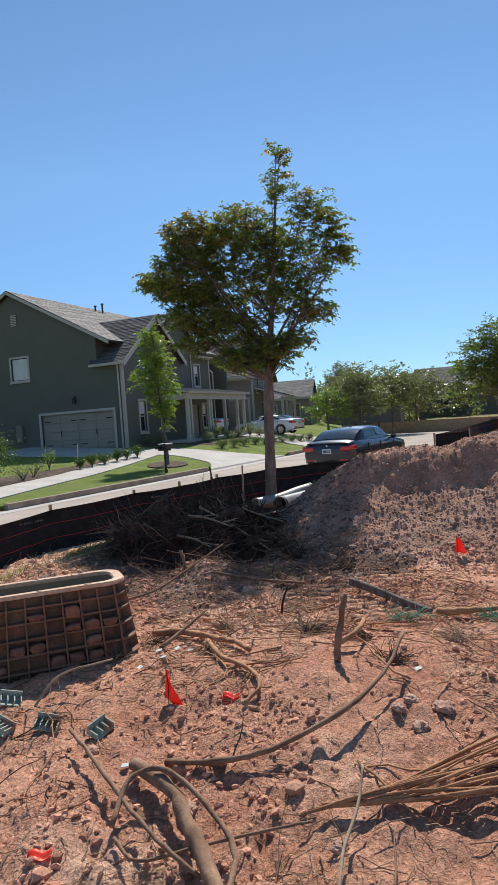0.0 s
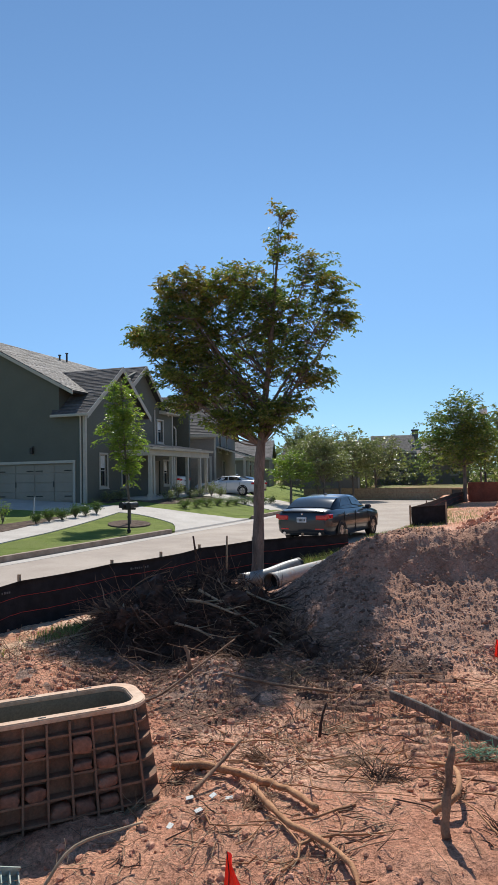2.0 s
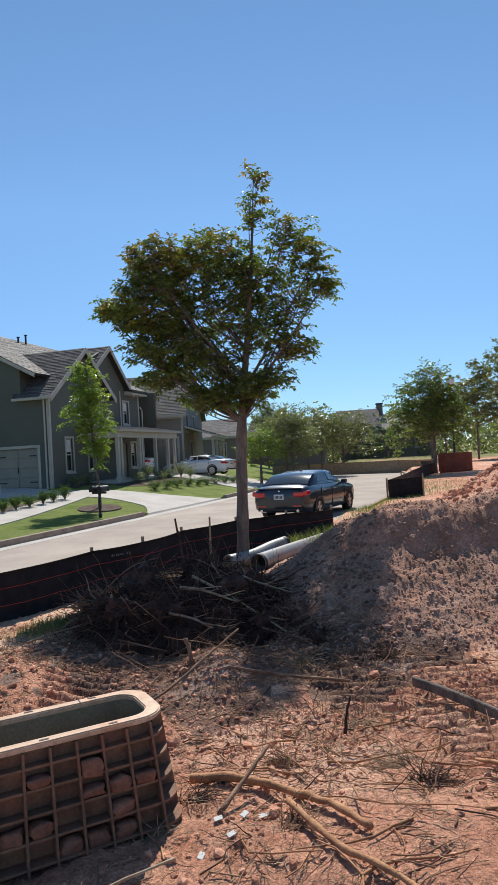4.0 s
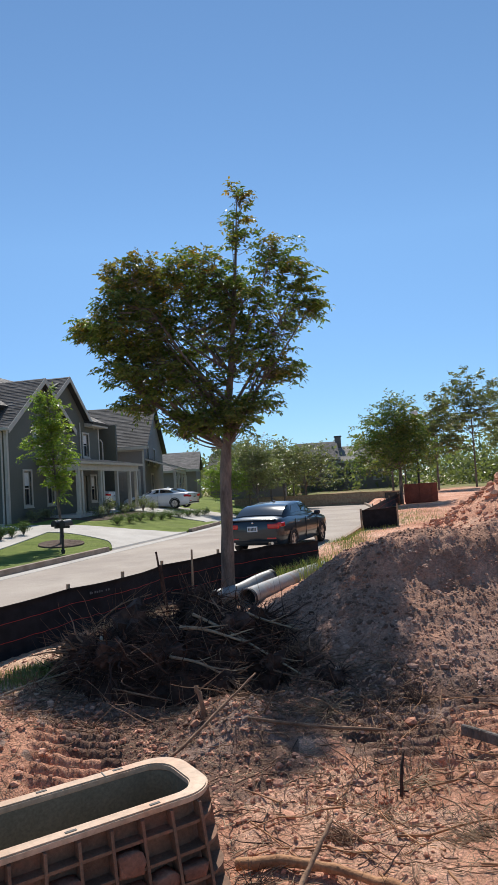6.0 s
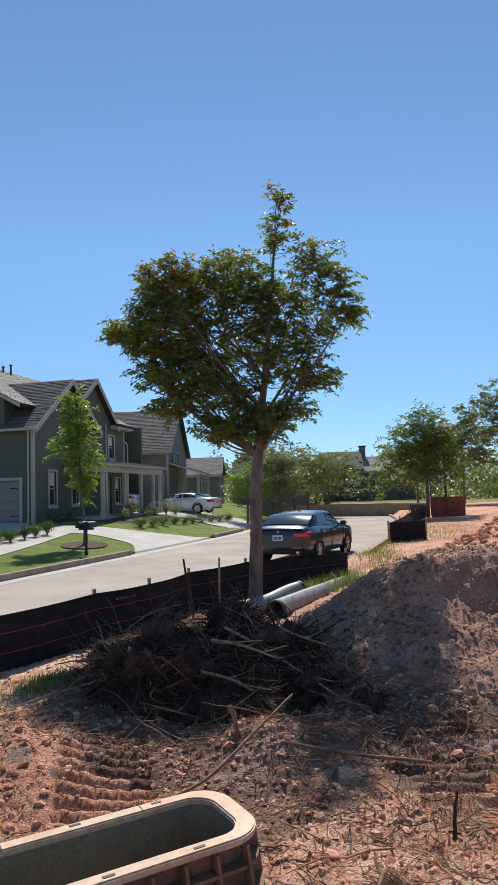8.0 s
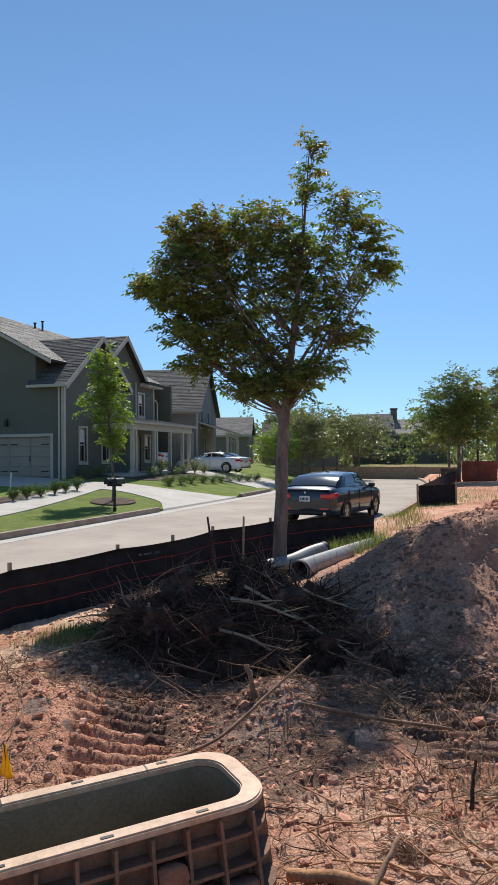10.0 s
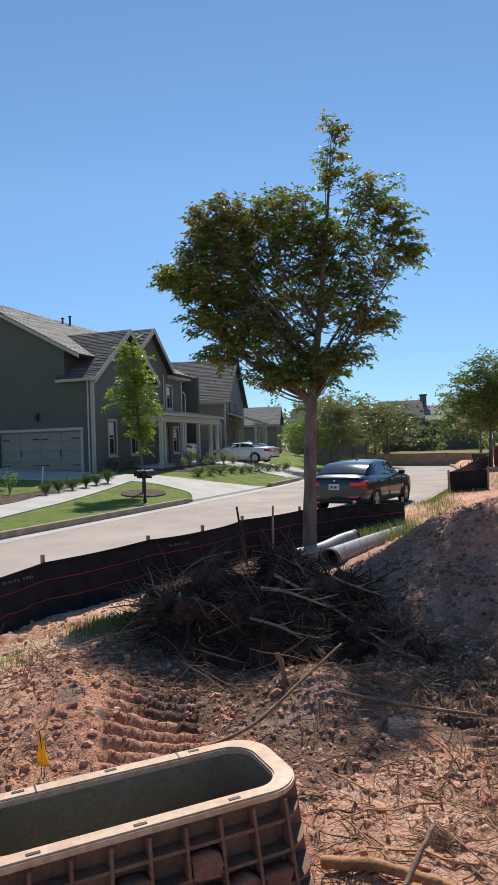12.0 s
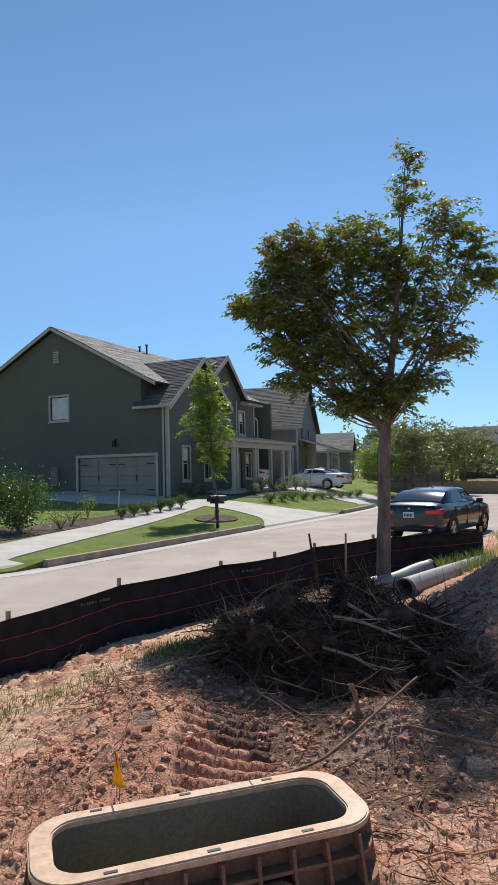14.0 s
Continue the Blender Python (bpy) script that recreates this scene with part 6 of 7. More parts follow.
def brush_pile():
    rnd = random.Random(12)
    c = Vector((-3.66, 7.9, 0))
    b = empty("brush_pile", pose(c.x, c.y, 0), "dark tangled heap of roots and brush", "brush pile")

    def height(x, y):
        """Uneven top of the heap over its plan."""
        q = 1 - (x / 1.35) ** 2 - (y / 1.25) ** 2
        return 0.5 * max(0, q) ** 0.6 * (1 + 0.55 * noise.noise(Vector((x * 1.6, y * 1.6, 3.0))) + 0.35 * noise.noise(Vector((x * 4, y * 4, 1.0)))) - 0.1
    verts, faces = [], []
    n = 90
    for i in range(n + 1):
        for j in range(n + 1):
            x, y = -1.6 + 3.2 * i / n, -1.5 + 3.0 * j / n
            verts.append((x, y, height(x, y) + 0.05 * noise.noise(Vector((x * 11, y * 11, 0)))))
    for i in range(n):
        for j in range(n):
            a = i * (n + 1) + j
            faces.append((a, a + n + 1, a + n + 2, a + 1))
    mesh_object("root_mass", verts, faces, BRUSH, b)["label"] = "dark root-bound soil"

    def spot(lo=0.0):
        while True:
            x, y = rnd.uniform(-1.4, 1.4), rnd.uniform(-1.25, 1.1)
            if (x / 1.4) ** 2 + (y / 1.25) ** 2 < 1:
                return Vector((x, y, height(x, y) + lo))
    # stumps with their roots
    balls = ((-0.95, -0.5, 0.27), (-0.55, -0.85, 0.25), (-0.1, -0.9, 0.24), (0.85, -0.8, 0.2), (1.2, -0.55, 0.2), (-0.5, -0.2, 0.3), (0.1, 0.15, 0.26), (-1.15, 0.05, 0.24), (0.5, -0.5, 0.22), (-0.15, -0.45, 0.24), (0.75, 0.0, 0.22), (1.45, -0.95, 0.15), (0.5, -1.1, 0.16))
    for x, y, r in balls:
        o = Vector((x, y, max(0.0, height(x, y)) + r * 0.35))
        bm = bmesh.new()
        bmesh.ops.create_icosphere(bm, subdivisions=3, radius=r)
        for v in bm.verts:
            v.co *= 0.72 + 0.55 * noise.noise(v.co * 5 + o * 9) + 0.4 * noise.noise(v.co * 17)
            v.co += o
        part("root_clump", bm, BRUSH, b)
        verts, faces = [], []
        lean = Vector((rnd.gauss(0, 0.5), -0.6, rnd.gauss(0.1, 0.3)))
        for k in range(170):
            d = Vector((rnd.gauss(0, 1), rnd.gauss(0, 1), rnd.gauss(0, 0.8))).normalized()
            pts = curved(rnd, o + d * r * 0.7, d + lean * 0.8 + Vector((0, 0, -0.25)), r * rnd.uniform(0.5, 1.5), 0.28, 5, -0.06)
            q = 0.0035 if k % 8 else 0.011
            tube_data(pts, [q * rnd.uniform(0.8, 1.3) * (1 - 0.14 * j) for j in range(6)], 4, verts, faces, False)
        mesh_object("root_fibre", verts, faces, TWIG if rnd.random() < 0.2 else BRUSH, b, True)["kind"] = "stuff"
    verts, faces = [], []
    for i in range(2100):
        p = spot(rnd.uniform(-0.02, 0.12))
        d = Vector((rnd.gauss(0, 1), rnd.gauss(0, 0.8), rnd.gauss(0.1, 0.4)))
        pts = curved(rnd, p, d, rnd.uniform(0.12, 0.55), 0.3, 5, -0.03)
        r = 0.0045 * rnd.uniform(0.5, 1.5) if i % 9 else 0.012 * rnd.uniform(0.6, 1.4)
        tube_data(pts, [r * (1 - 0.13 * j) for j in range(6)], 4, verts, faces, False)
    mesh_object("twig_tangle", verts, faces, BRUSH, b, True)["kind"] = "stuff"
    verts, faces = [], []
    for i in range(380):
        p = spot(rnd.uniform(0.03, 0.16))
        d = Vector((rnd.gauss(0, 1), rnd.gauss(0, 0.8), rnd.gauss(0.25, 0.4)))
        tube_data(curved(rnd, p, d, rnd.uniform(0.2, 0.65), 0.16, 5, -0.03), [0.004 * (1 - 0.12 * j) for j in range(6)], 3, verts, faces, False)
    mesh_object("root_fibre", verts, faces, TWIG, b, True)["kind"] = "stuff"
    lv, lf = [], []
    for i in range(500):
        lump_data(rnd, spot(0.0), 0.02 + 0.07 * rnd.random() ** 2, lv, lf, 0.9)
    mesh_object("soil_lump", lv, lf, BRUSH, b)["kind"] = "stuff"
    # bare branches laid over the heap: start, end and lift, thickness
    for x0, y0, x1, y1, z0, z1, r in ((0.15, -0.6, 1.15, -0.95, 0.22, 0.12, 0.016), (0.05, -0.75, 0.65, -0.85, 0.16, 0.18, 0.02), (0.65, -0.35, 1.15, -0.15, 0.22, 0.2, 0.016), (0.0, -1.05, 0.55, -1.15, 0.14, 0.16, 0.015),
                                      (-0.75, -0.6, -0.5, -0.95, 0.26, 0.16, 0.017), (-1.35, -0.6, -0.85, -0.2, 0.08, 0.3, 0.01), (-1.6, -0.9, -0.95, -0.7, 0.04, 0.1, 0.013), (0.3, -0.3, 1.0, -0.9, 0.3, 0.1, 0.008),
                                      (0.8, -0.9, 1.4, -1.2, 0.14, 0.1, 0.01), (-0.5, -1.1, 0.05, -1.35, 0.08, 0.06, 0.012), (-1.0, 0.1, -0.35, -0.1, 0.3, 0.36, 0.01), (-0.2, 0.2, 0.5, -0.4, 0.36, 0.26, 0.009), (-1.3, 0.2, -0.6, 0.5, 0.25, 0.34, 0.009), (0.5, 0.2, 0.9, -0.6, 0.36, 0.2, 0.007)):
        verts, faces = [], []
        a, e = Vector((x0, y0, max(0, height(x0, y0)) + z0)), Vector((x1, y1, max(0, height(x1, y1)) + z1))
        pts = smooth_line([a, a.lerp(e, 0.4) + Vector((rnd.gauss(0, 0.05), rnd.gauss(0, 0.05), rnd.gauss(0.03, 0.03))), e], 5)
        tube_data(pts, [r * (1 - 0.05 * j) for j in range(len(pts))], 7, verts, faces)
        for k in (4, 6, 8):
            d = Vector((rnd.gauss(0, 1), rnd.gauss(0, 1), rnd.uniform(0, 0.8)))
            tube_data(curved(rnd, pts[k], d + (e - a).normalized(), rnd.uniform(0.12, 0.35), 0.15, 5), [r * 0.45 * (1 - 0.14 * j) for j in range(6)], 4, verts, faces, False)
        mesh_object("branch", verts, faces, STAKE if r > 0.012 else TWIG, b, True)["label"] = "pale bare branch"


brush_pile()


# ---- pipes ----
def drain_pipe(pts, r, label):
    line = smooth_line(pts, 8)
    o = line[0].copy()
    p = empty("drain_pipe", Matrix.Translation(o), label, "pipe")
    outer = [q - o for q in line]
    verts, faces = [], []
    n = 20
    for rr, flip in ((r, 0), (r - 0.014, 1)):
        v, f = [], []
        tube_data(outer, [rr] * len(outer), n, v, f, False)
        k = len(verts)
        verts += v
        faces += [tuple(i + k for i in (q[::-1] if flip else q)) for q in f]
    L = len(outer)
    for e in (0, L - 1):
        for k in range(n):
            a, b = e * n + k, e * n + (k + 1) % n
            faces.append((a, b, L * n + b, L * n + a))
    mesh_object("pipe_wall", verts, faces, PIPE, p, True)
    v, f = [], []
    d = (outer[1] - outer[0]).normalized()
    tube_data([outer[0] - d * 0.004, outer[0] + d * 0.05], [r + 0.006, r + 0.006], n, v, f, False)
    mesh_object("pipe_collar", v, f, PIPE_DARK, p, True)
    # added black disc inside the bore, in place of the shade there
    v, f = [], []
    tube_data([outer[0] + d * 0.25, outer[0] + d * 0.27], [r - 0.014] * 2, n, v, f)
    mesh_object("pipe_shadow_plug", v, f, PIPE_DARK, p)
    return p


zp = ground_z(-3.15, 11.2)
drain_pipe([(-3.3, 11.05, zp + 0.1), (-2.9, 12.0, zp + 0.11), (-2.45, 13.0, zp + 0.12), (-2.05, 13.75, zp + 0.14)], 0.15, "grey plastic drain pipe lying by the tree")
drain_pipe([(-2.98, 12.5, zp + 0.21), (-3.2, 12.25, zp + 0.17), (-3.5, 11.75, zp + 0.1), (-3.85, 11.35, zp + 0.08)], 0.125, "pale bent drain pipe behind the tree trunk")


# ---- marker flags, litter ----
def marker_flag(x, y, h, turn, mat, label, lying=False, width=0.125):
    z = ground_z(x, y)
    f = empty("marker_flag", pose(x, y, z, 0, 0, turn), label, "flag")
    if not lying:
        v, fc = [], []
        tube_data([(0, 0, -0.05), (0.01, 0, h * 0.6), (0, 0, h)], [0.0025] * 3, 5, v, fc)
        mesh_object("wire", v, fc, IRON, f)
    verts, faces = [], []
    nx_, nz_ = 6, 8
    for i in range(nx_ + 1):
        for j in range(nz_ + 1):
            u, w = i / nx_, j / nz_
            if lying:
                verts.append((u * 0.1, w * 0.075 - 0.04, 0.012 + 0.01 * math.sin(u * 7) + 0.008 * math.cos(w * 8)))
            else:
                wd = width * (0.35 + 0.65 * w) * u
                verts.append((wd * 0.95 - 0.02 * w, 0.03 * math.sin(u * 5 + w * 2) * u, h - w * 0.17 - 0.03 * u))
    for i in range(nx_):
        for j in range(nz_):
            a = i * (nz_ + 1) + j
            faces.append((a, a + nz_ + 1, a + nz_ + 2, a + 1))
    cl = mesh_object("cloth", verts, faces, mat, f, True)
    md = cl.modifiers.new("thickness", "SOLIDIFY")
    md.thickness = 0.001
    return f


marker_flag(-2.16, 2.76, 0.22, -20, FLAG_RED, "red marker flag drooping on a wire")
marker_flag(-1.82, 2.76, 0.1, 10, FLAG_RED, "red marker flag lying flat on clay", True)
marker_flag(-2.26, 1.46, 0.1, 20, FLAG_RED, "red marker flag trodden into clay", True)
marker_flag(-0.38, 6.84, 0.22, 0, FLAG_RED, "red marker flag at the foot of the heap")
marker_flag(-4.43, 4.68, 0.25, 15, FLAG_YELLOW, "yellow marker flag on a wire in clay", width=0.07)


def plastic_scrap(x, y, turn, n, label):
    f = empty("plastic_scrap", pose(x, y, ground_z(x, y) + 0.015, 8 + 14 * math.sin(turn), 5 + 16 * math.cos(turn * 3), turn) @ Matrix.Scale(0.62, 4), label, "scrap")
    part("plate", box_bm(-0.11, 0.11, -0.07, 0.07, 0, 0.012, bevel=0.003), GREEN_PLASTIC, f)
    part("edge", box_bm(-0.11, 0.11, 0.055, 0.07, 0.012, 0.09, bevel=0.003), GREEN_PLASTIC, f)
    for k in range(n):
        part("fin", box_bm(-0.1 + k * 0.2 / max(1, n - 1) - 0.005, -0.1 + k * 0.2 / max(1, n - 1) + 0.005, -0.06, 0.055, 0.012, 0.06), GREEN_PLASTIC, f)


plastic_scrap(-2.45, 2.47, 70, 4, "broken green plastic bracket with fins")
plastic_scrap(-2.78, 2.46, 15, 5, "broken green plastic lattice piece")
plastic_scrap(-3.04, 2.40, -15, 5, "muddy green plastic piece beside the box")
plastic_scrap(-3.24, 2.77, 40, 4, "upended green plastic lattice beside the box")
PALE = material("pale_chip", (0.55, 0.55, 0.5), (0.7, 0.7, 0.66), 9, 60, 0.7, 0.1)
for x, y, a in ((-2.58, 3.63, 20), (-2.45, 3.66, 60), (-2.36, 3.68, 10), (-2.61, 3.35, 80), (-2.49, 3.49, 40), (-0.73, 3.07, 30), (-2.16, 2.17, 0)):
    p = part("chip", box_bm(-0.022, 0.022, -0.014, 0.014, -0.002, 0.003, bevel=0.001), PALE)
    p.matrix_world = pose(x, y, ground_z(x, y) + 0.012, 14, -10, a)
    tagged(p, "small pale plastic chip on clay", "chip", "pale chips")
for x, y, r, a in ((-1.92, 1.56, 0.055, 10), (-1.72, 1.88, 0.06, 50), (-0.71, 2.49, 0.06, 0), (-0.60, 2.65, 0.07, 20), (-0.82, 2.60, 0.05, 80), (-1.02, 1.70, 0.05, 30), (-0.76, 2.68, 0.05, 0), (-2.41, 2.29, 0.05, 40)):
    bm = bmesh.new()
    bmesh.ops.create_icosphere(bm, subdivisions=3, radius=r)
    for v in bm.verts:
        q = v.co / r
        cell = Vector([round(c * 1.6) / 1.6 for c in q])
        v.co = (v.co * 0.75 + cell * r * 0.3) * (1 + 0.2 * noise.noise(q * 1.7 + Vector((x, y, 0)) * 5))
        v.co *= 0.68 + 0.25 * noise.noise(q * 4.5 + Vector((y, x, 1)) * 3)
        v.co.z *= 0.6
    o = part("rock", bm, ROCK)
    o.matrix_world = pose(x, y, ground_z(x, y) + r * 0.25, 10, 5, a)
    tagged(o, "angular rock stained with red clay", "rock")
STRING = material("green_twine", (0.12, 0.3, 0.17), (0.22, 0.42, 0.27), 9, 60, 0.8, 0.1)
for x, y in ((-0.86, 4.5), (-0.22, 4.6)):
    rnd_ = random.Random(int(x * 100))
    v, f = [], []
    for k in range(60):
        p = Vector((rnd_.gauss(0, 0.07), rnd_.gauss(0, 0.05), 0.01))
        tube_data(curved(rnd_, p, (rnd_.gauss(0, 1), rnd_.gauss(0, 1), 0.2), 0.14, 0.5, 5), [0.002] * 6, 3, v, f, False)
    o = mesh_object("twine_tangle", v, f, STRING)
    o.location = (x, y, ground_z(x, y) + 0.01)
    tagged(o, "tangle of pale green netting", "netting")


# ---- grass on the lot ----
def grass_patch(pts, n, h, seed, label, mat=GRASS):
    rnd = random.Random(seed)
    verts, faces = [], []
    P = []
    for i in range(n):
        cx, cy, rx, ry = rnd.choice(pts)
        P.append((cx + rnd.gauss(0, rx), cy + rnd.gauss(0, ry)))
    Z = land(np.array([p[0] for p in P]), np.array([p[1] for p in P]))
    for (x, y), z in zip(P, Z):
        a, hh, w = rnd.uniform(0, 6.283), h * rnd.uniform(0.4, 1.3), 0.004
        lean = Vector((math.cos(a), math.sin(a), 0)) * hh * rnd.uniform(0.1, 0.7)
        s = Vector((-math.sin(a), math.cos(a), 0)) * w
        b = Vector((x, y, float(z) - 0.01))
        m1 = b + lean * 0.35 + Vector((0, 0, hh * 0.6))
        t = b + lean + Vector((0, 0, hh * 0.9))
        k = len(verts)
        verts += [b - s, b + s, m1 + s * 0.8, m1 - s * 0.8, t]
        faces += [(k, k + 1, k + 2, k + 3), (k + 3, k + 2, k + 4)]
    return tagged(mesh_object("grass", verts, faces, mat), label, "grass", kind="stuff")


grass_patch([(-5.35, 7.75, 0.22, 0.2), (-5.15, 7.95, 0.15, 0.12)], 1800, 0.1, 1, "tuft of green grass beside the brush pile")
grass_patch([(-6.1, 6.4, 0.25, 0.2), (-6.5, 6.0, 0.3, 0.25), (-5.9, 6.8, 0.2, 0.2), (-7.2, 6.2, 0.5, 0.4)], 900, 0.07, 2, "thin grass growing at the fence foot")
grass_patch([(-2.7, 12.9, 0.3, 0.3), (-2.2, 13.5, 0.25, 0.2)], 1200, 0.3, 3, "tall weeds behind the drain pipes")
grass_patch([on_street(s, ROAD_W + 0.75) + (0.3, 0.9) for s in range(-2, 26, 2)], 6000, 0.1, 4, "dry verge grass at the street edge")
grass_patch([(0.6, 24, 0.7, 1.5), (1.6, 27, 0.9, 2), (-1.2, 17.5, 0.3, 1.5)], 3000, 0.14, 5, "weedy grass behind the silt fence")
grass_patch([(-5.1, 4.6, 0.2, 0.2), (-4.9, 3.9, 0.2, 0.2), (-2.3, 4.9, 0.25, 0.2), (-1.9, 5.3, 0.2, 0.15)], 500, 0.07, 6, "sparse dry grass on clay", STRAW)
strew("straw", (-7.0, -4.4, 3.4, 8.2), 2200, 0.05, 0.25, 0.0025, STRAW, 56, "pale straw on bare clay by the fence", 3, 0.02, 0.3)


for x, y, dx, dy, h, mt in ((-4.62, 11.45, -0.12, 0.02, 0.85, BRUSH), (-4.3, 12.15, 0.02, 0.0, 0.82, STAKE), (-4.5, 11.0, -0.1, 0.1, 0.7, BRUSH)):
    z = ground_z(x, y)
    v, f = [], []
    tube_data([(0, 0, -0.1), (dx * 0.5, dy * 0.5, h * 0.5), (dx, dy, h)], [0.022, 0.02, 0.016], 7, v, f)
    o = mesh_object("stake", v, f, mt)
    o.location = (x, y, z)
    tagged(o, "weathered stick standing beside the silt fence", "stake")


# ---- street furniture ----
def mailbox():
    z = ground_z(-10.45, 23.2)
    m = empty("mailbox", pose(-10.45, 23.2, z, 0, 0, -12), "black twin mailbox on a turned post", "mailbox")
    v, f = [], []
    prof = [(0.0, 0.055), (0.06, 0.055), (0.08, 0.07), (0.14, 0.07), (0.16, 0.045), (0.55, 0.045), (0.57, 0.06), (0.62, 0.06), (0.64, 0.045), (1.05, 0.045)]
    tube_data([(0, 0, q[0]) for q in prof], [q[1] for q in prof], 12, v, f)
    mesh_object("post", v, f, IRON, m)
    part("arm", box_bm(-0.28, 0.28, -0.04, 0.04, 0.86, 0.93, bevel=0.01), IRON, m)
    for x in (-0.16, 0.16):
        pts = [(-0.1, 0), (0.1, 0), (0.1, 0.11)] + [(0.1 * math.cos(radians(a)), 0.11 + 0.1 * math.sin(radians(a))) for a in range(20, 180, 20)] + [(-0.1, 0.11)]
        bm = add_prism(bmesh.new(), [Vector((x + a, -0.25, 0.935 + b)) for a, b in pts], Vector((0, 0.5, 0)))
        bx = part("box", bm, IRON, m)
        part("flap", box_bm(x - 0.09, x + 0.09, -0.262, -0.251, 0.95, 1.08, bevel=0.003), BLACK_TRIM, bx)


mailbox()


def street_lamp():
    m = empty("street_lamp", pose(4.5, 40.3, 0.1), "black street lamp with a white globe", "street lamp")
    v, f = [], []
    prof = [(0, 0.16), (0.5, 0.15), (0.55, 0.09), (0.7, 0.07), (4.7, 0.05), (4.75, 0.11), (4.95, 0.11), (5.0, 0.08)]
    tube_data([(0, 0, q[0]) for q in prof], [q[1] for q in prof], 14, v, f)
    mesh_object("post", v, f, IRON, m)
    bm = bmesh.new()
    bmesh.ops.create_uvsphere(bm, u_segments=18, v_segments=12, radius=0.24)
    for q in bm.verts:
        q.co.z = q.co.z * 1.25 + 5.28
    part("globe", bm, BLIND, m, "milky white globe", True)
    v, f = [], []
    tube_data([(0, 0, 5.55), (0, 0, 5.62), (0, 0, 5.72)], [0.09, 0.06, 0.015], 10, v, f)
    mesh_object("finial", v, f, IRON, m)


street_lamp()
RUST = material("rust_paint", (0.22, 0.06, 0.035), (0.32, 0.09, 0.05), 3, 30, 0.8, 0.2)


def skip_bin():
    z = ground_z(3.9, 37.4)
    m = empty("skip_bin", pose(3.1, 36.9, z, 0, 0, -8), "rusty red open skip on the lot", "skip")
    bm = bmesh.new()
    for a, b, c, d in ((0, 1.7, 0, 0.05), (0, 1.7, 1.15, 1.2), (0, 0.05, 0.05, 1.15), (1.65, 1.7, 0.05, 1.15)):
        add_box(bm, a, b, c, d, 0.1, 1.05)
    part("side", bm, RUST, m)
    part("base", box_bm(0.05, 1.65, 0.05, 1.15, 0.0, 0.12), RUST, m)
    for x in (0.2, 0.8, 1.4):
        part("stiffener", box_bm(x, x + 0.08, -0.05, 0.0, 0.1, 1.0), RUST, m)


skip_bin()


def lumber_stack(x, y, turn, label):
    m = empty("lumber_stack", pose(x, y, ground_z(x, y), 0, 0, turn), label, "lumber")
    r = random.Random(int(x * 10))
    for j in range(6):
        for k in range(4):
            part("board", box_bm(-1.6 + r.uniform(-0.1, 0.1), 1.6, k * 0.32, k * 0.32 + 0.29, j * 0.16 + 0.05, j * 0.16 + 0.18), ROOT, m)


lumber_stack(-1.2, 60, 5, "stack of orange-brown boards beyond the street")
lumber_stack(-3.5, 63, -8, "stack of weathered boards on the lot")
silt_fence([(-8, 59), (-4.5, 57.5), (-1, 56), (2.4, 54.5), (5, 51.5)], [0.75] * 5, 9, "far dusty tan fence across the lot", STAKE)


# ---- shrubs and far trees ----
def shrub(x, y, r, h, seed, label, leaf=SHRUB, size=0.055, count=1000, group=""):
    rnd = random.Random(seed)
    s = empty("shrub", pose(x, y, float(land(np.array([x]), np.array([y]), False)[0]) + 0.02), label, "shrub", group)
    verts, faces, spots = [], [], []
    for k in range(14):
        a, e = rnd.uniform(0, 6.283), rnd.uniform(0.35, 1.0)
        goal = Vector((math.cos(a) * r * math.cos(e), math.sin(a) * r * math.cos(e), h * (0.35 + 0.6 * math.sin(e) * rnd.uniform(0.6, 1))))
        pts = smooth_line([(0, 0, -0.03), goal * 0.5 + Vector((0, 0, h * 0.1)), goal], 4)
        tube_data(pts, [0.012 * (1 - 0.09 * i) for i in range(len(pts))], 4, verts, faces, False)
        spots += pts[3:]
    mesh_object("stem", verts, faces, BARK, s)
    leaves_mesh("foliage", spots, rnd, count, size, leaf, s, r * 0.25, 0.0, 0.5)
    return s


for i, (x, y) in enumerate(((-14.54, 24.0), (-14.4, 24.75), (-14.2, 25.5), (-14.05, 26.4), (-13.95, 27.2), (-13.8, 28.0))):
    shrub(x, y, 0.22 + 0.04 * (i % 3), 0.58 + 0.1 * (i % 2), 100 + i, "clipped young shrub in a mulch bed", group="shrubs along the bed")
for i in range(10):
    t = i / 9
    shrub(-11.3 + 2.9 * t, 33.2 + 9.5 * t, 0.4, 0.5, 120 + i, "low rounded hedge shrub beside the driveway", group="hedge along the driveway")
for i, (gx, sy) in enumerate(((2.9, 3.6), (2.9, 4.8), (3.0, 6.4), (2.9, 7.8), (3.1, 9.3), (3.2, 10.6), (0.6, 1.2), (0.7, 2.4))):
    x, y = house_xy(gx, sy)
    shrub(x, y, 0.4, 0.6 + 0.5 * (i in (1, 4)), 140 + i, "leafy shrub in front of the porch", LEAF_FAR, 0.08, 500)
shrub(-15.9, 19.6, 1.0, 2.1, 160, "tall leafy bush at the bed's end", SHRUB, 0.09, 5000)
shrub(-15.2, 18.8, 0.6, 1.1, 161, "leafy bush beside the pavement", SHRUB, 0.09, 1200)
shrub(-15.9, 23.9, 0.3, 1.0, 162, "spindly young shrub in a mulch bed", LEAF_PALE, 0.07, 220)
shrub(-14.9, 20.5, 0.45, 0.75, 163, "reddish twiggy shrub in a mulch bed", LEAF_FAR, 0.06, 300)
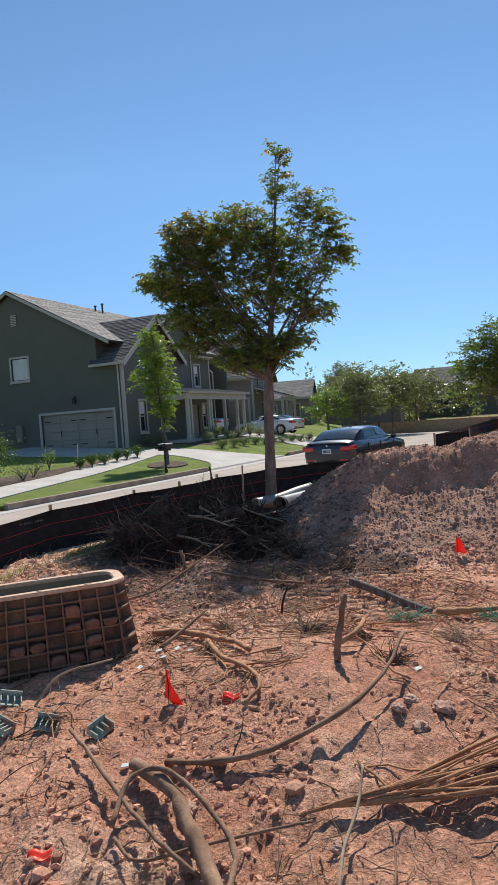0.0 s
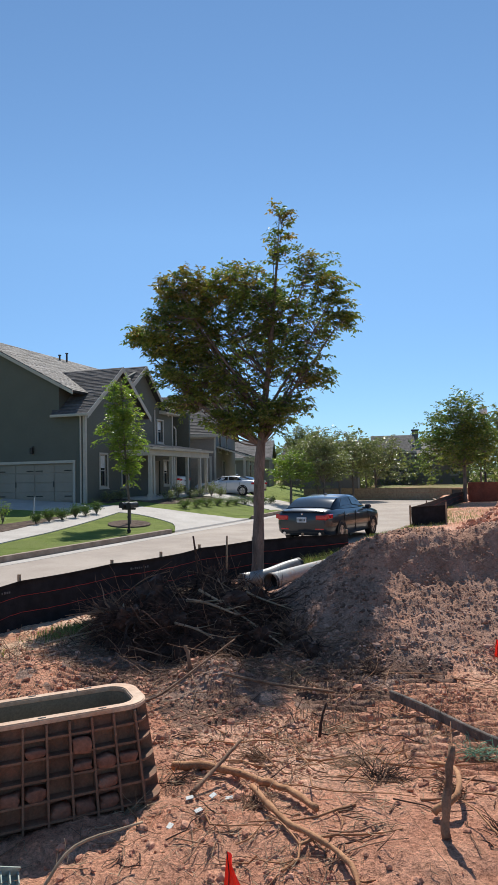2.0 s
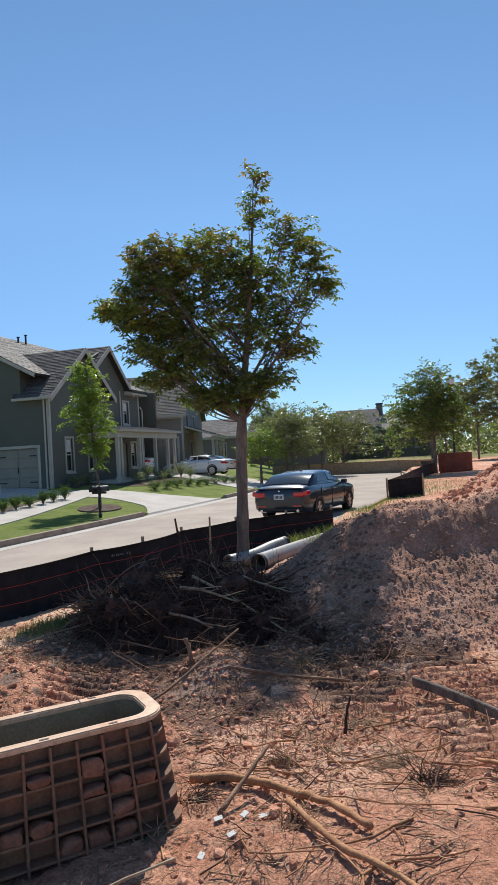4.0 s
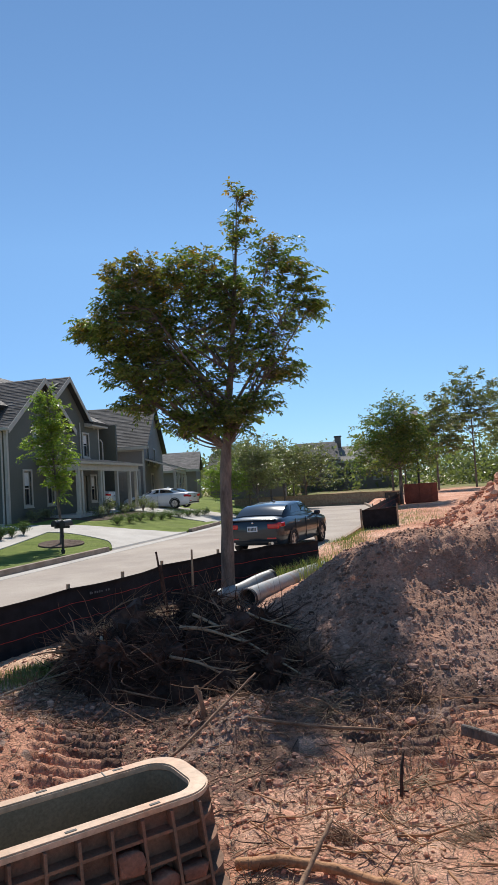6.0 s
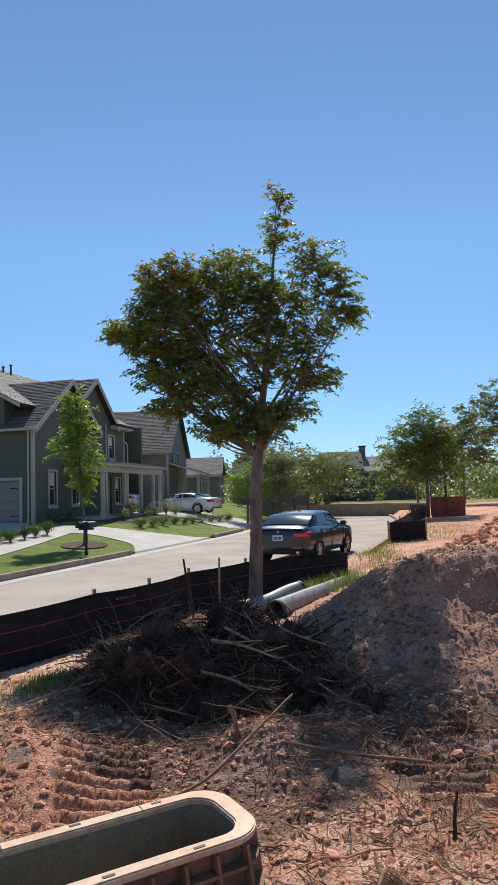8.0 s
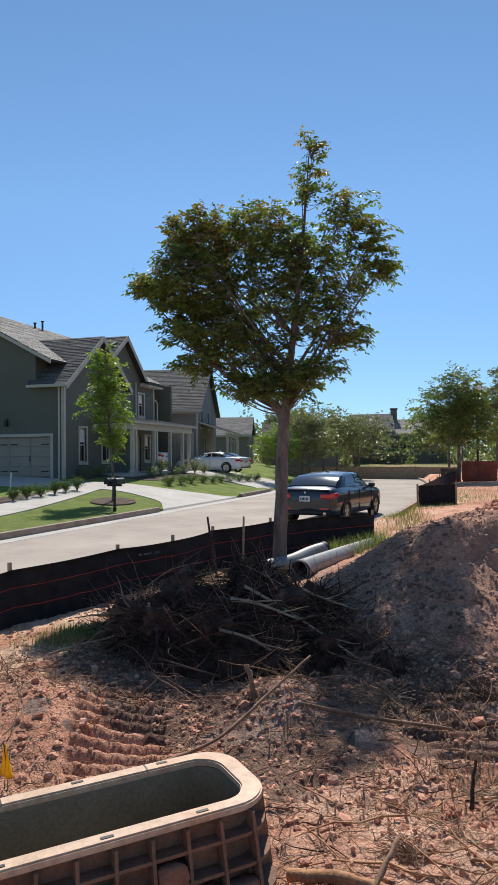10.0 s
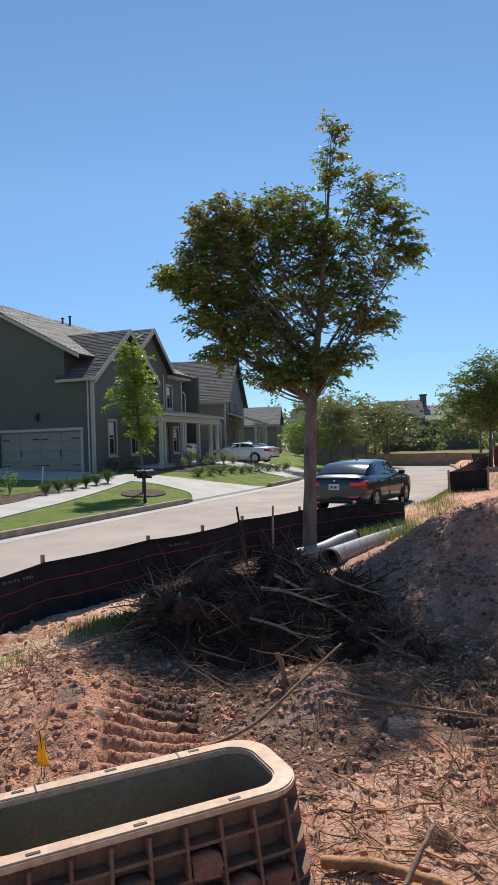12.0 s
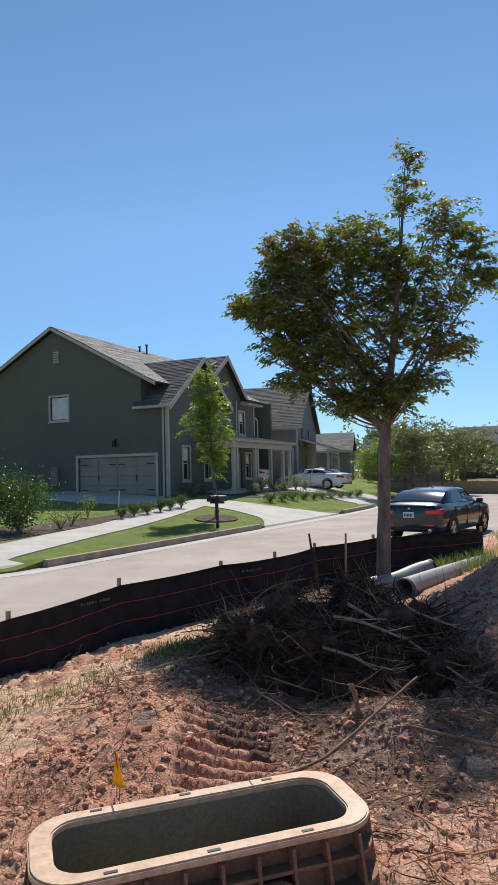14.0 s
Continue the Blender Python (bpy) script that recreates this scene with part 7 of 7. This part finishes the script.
shrub(-15.3, 21.8, 0.5, 0.7, 164, "twiggy shrub in mulch", LEAF_FAR, 0.06, 350)
part_stake = part("marker_stake", box_bm(-0.025, 0.025, -0.01, 0.01, -0.1, 0.95, bevel=0.003), BLIND)
part_stake.matrix_world = pose(-15.2, 25.0, ground_z(-15.2, 25.0), 0, 3, 10)
tagged(part_stake, "thin white utility marker stake", "stake")


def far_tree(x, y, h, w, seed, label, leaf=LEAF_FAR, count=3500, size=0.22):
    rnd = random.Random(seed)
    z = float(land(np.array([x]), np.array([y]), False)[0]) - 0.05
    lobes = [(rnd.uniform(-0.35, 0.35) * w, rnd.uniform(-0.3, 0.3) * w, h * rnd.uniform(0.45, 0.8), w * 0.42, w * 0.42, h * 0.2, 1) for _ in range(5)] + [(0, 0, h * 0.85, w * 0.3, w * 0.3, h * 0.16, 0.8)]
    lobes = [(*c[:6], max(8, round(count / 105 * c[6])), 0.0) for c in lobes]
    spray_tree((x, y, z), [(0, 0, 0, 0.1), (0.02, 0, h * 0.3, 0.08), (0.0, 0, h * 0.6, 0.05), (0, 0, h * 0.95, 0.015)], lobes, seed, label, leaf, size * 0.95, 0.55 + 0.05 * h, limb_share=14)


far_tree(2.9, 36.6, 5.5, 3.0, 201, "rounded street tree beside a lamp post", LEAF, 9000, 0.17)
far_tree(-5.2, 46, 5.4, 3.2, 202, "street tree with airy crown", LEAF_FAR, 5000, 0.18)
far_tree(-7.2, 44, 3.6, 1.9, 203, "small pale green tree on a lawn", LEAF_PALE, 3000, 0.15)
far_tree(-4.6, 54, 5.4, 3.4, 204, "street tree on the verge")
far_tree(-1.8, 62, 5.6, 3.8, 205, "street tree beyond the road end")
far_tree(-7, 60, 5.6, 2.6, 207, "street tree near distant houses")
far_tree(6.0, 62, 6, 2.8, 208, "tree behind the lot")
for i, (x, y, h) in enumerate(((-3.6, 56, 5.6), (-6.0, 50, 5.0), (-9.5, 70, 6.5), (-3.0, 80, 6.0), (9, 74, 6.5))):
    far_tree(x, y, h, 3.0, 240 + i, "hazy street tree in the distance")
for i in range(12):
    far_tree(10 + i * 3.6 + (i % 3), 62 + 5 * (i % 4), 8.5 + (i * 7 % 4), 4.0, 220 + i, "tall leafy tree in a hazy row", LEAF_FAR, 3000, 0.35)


def woods():
    g = np.random.default_rng(5)
    spots = []
    for k in range(420):
        a = g.uniform(-75, 75)
        d = g.uniform(88, 150)
        h = g.uniform(3.5, 7.5)
        for j in range(9):
            spots.append((math.sin(radians(a)) * d + g.normal(0, 2), math.cos(radians(a)) * d + g.normal(0, 2), g.uniform(0.5, h)))
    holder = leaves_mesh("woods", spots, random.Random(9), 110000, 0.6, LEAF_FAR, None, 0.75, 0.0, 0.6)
    tagged(holder, "distant hazy belt of trees", "woods", kind="stuff")


woods()
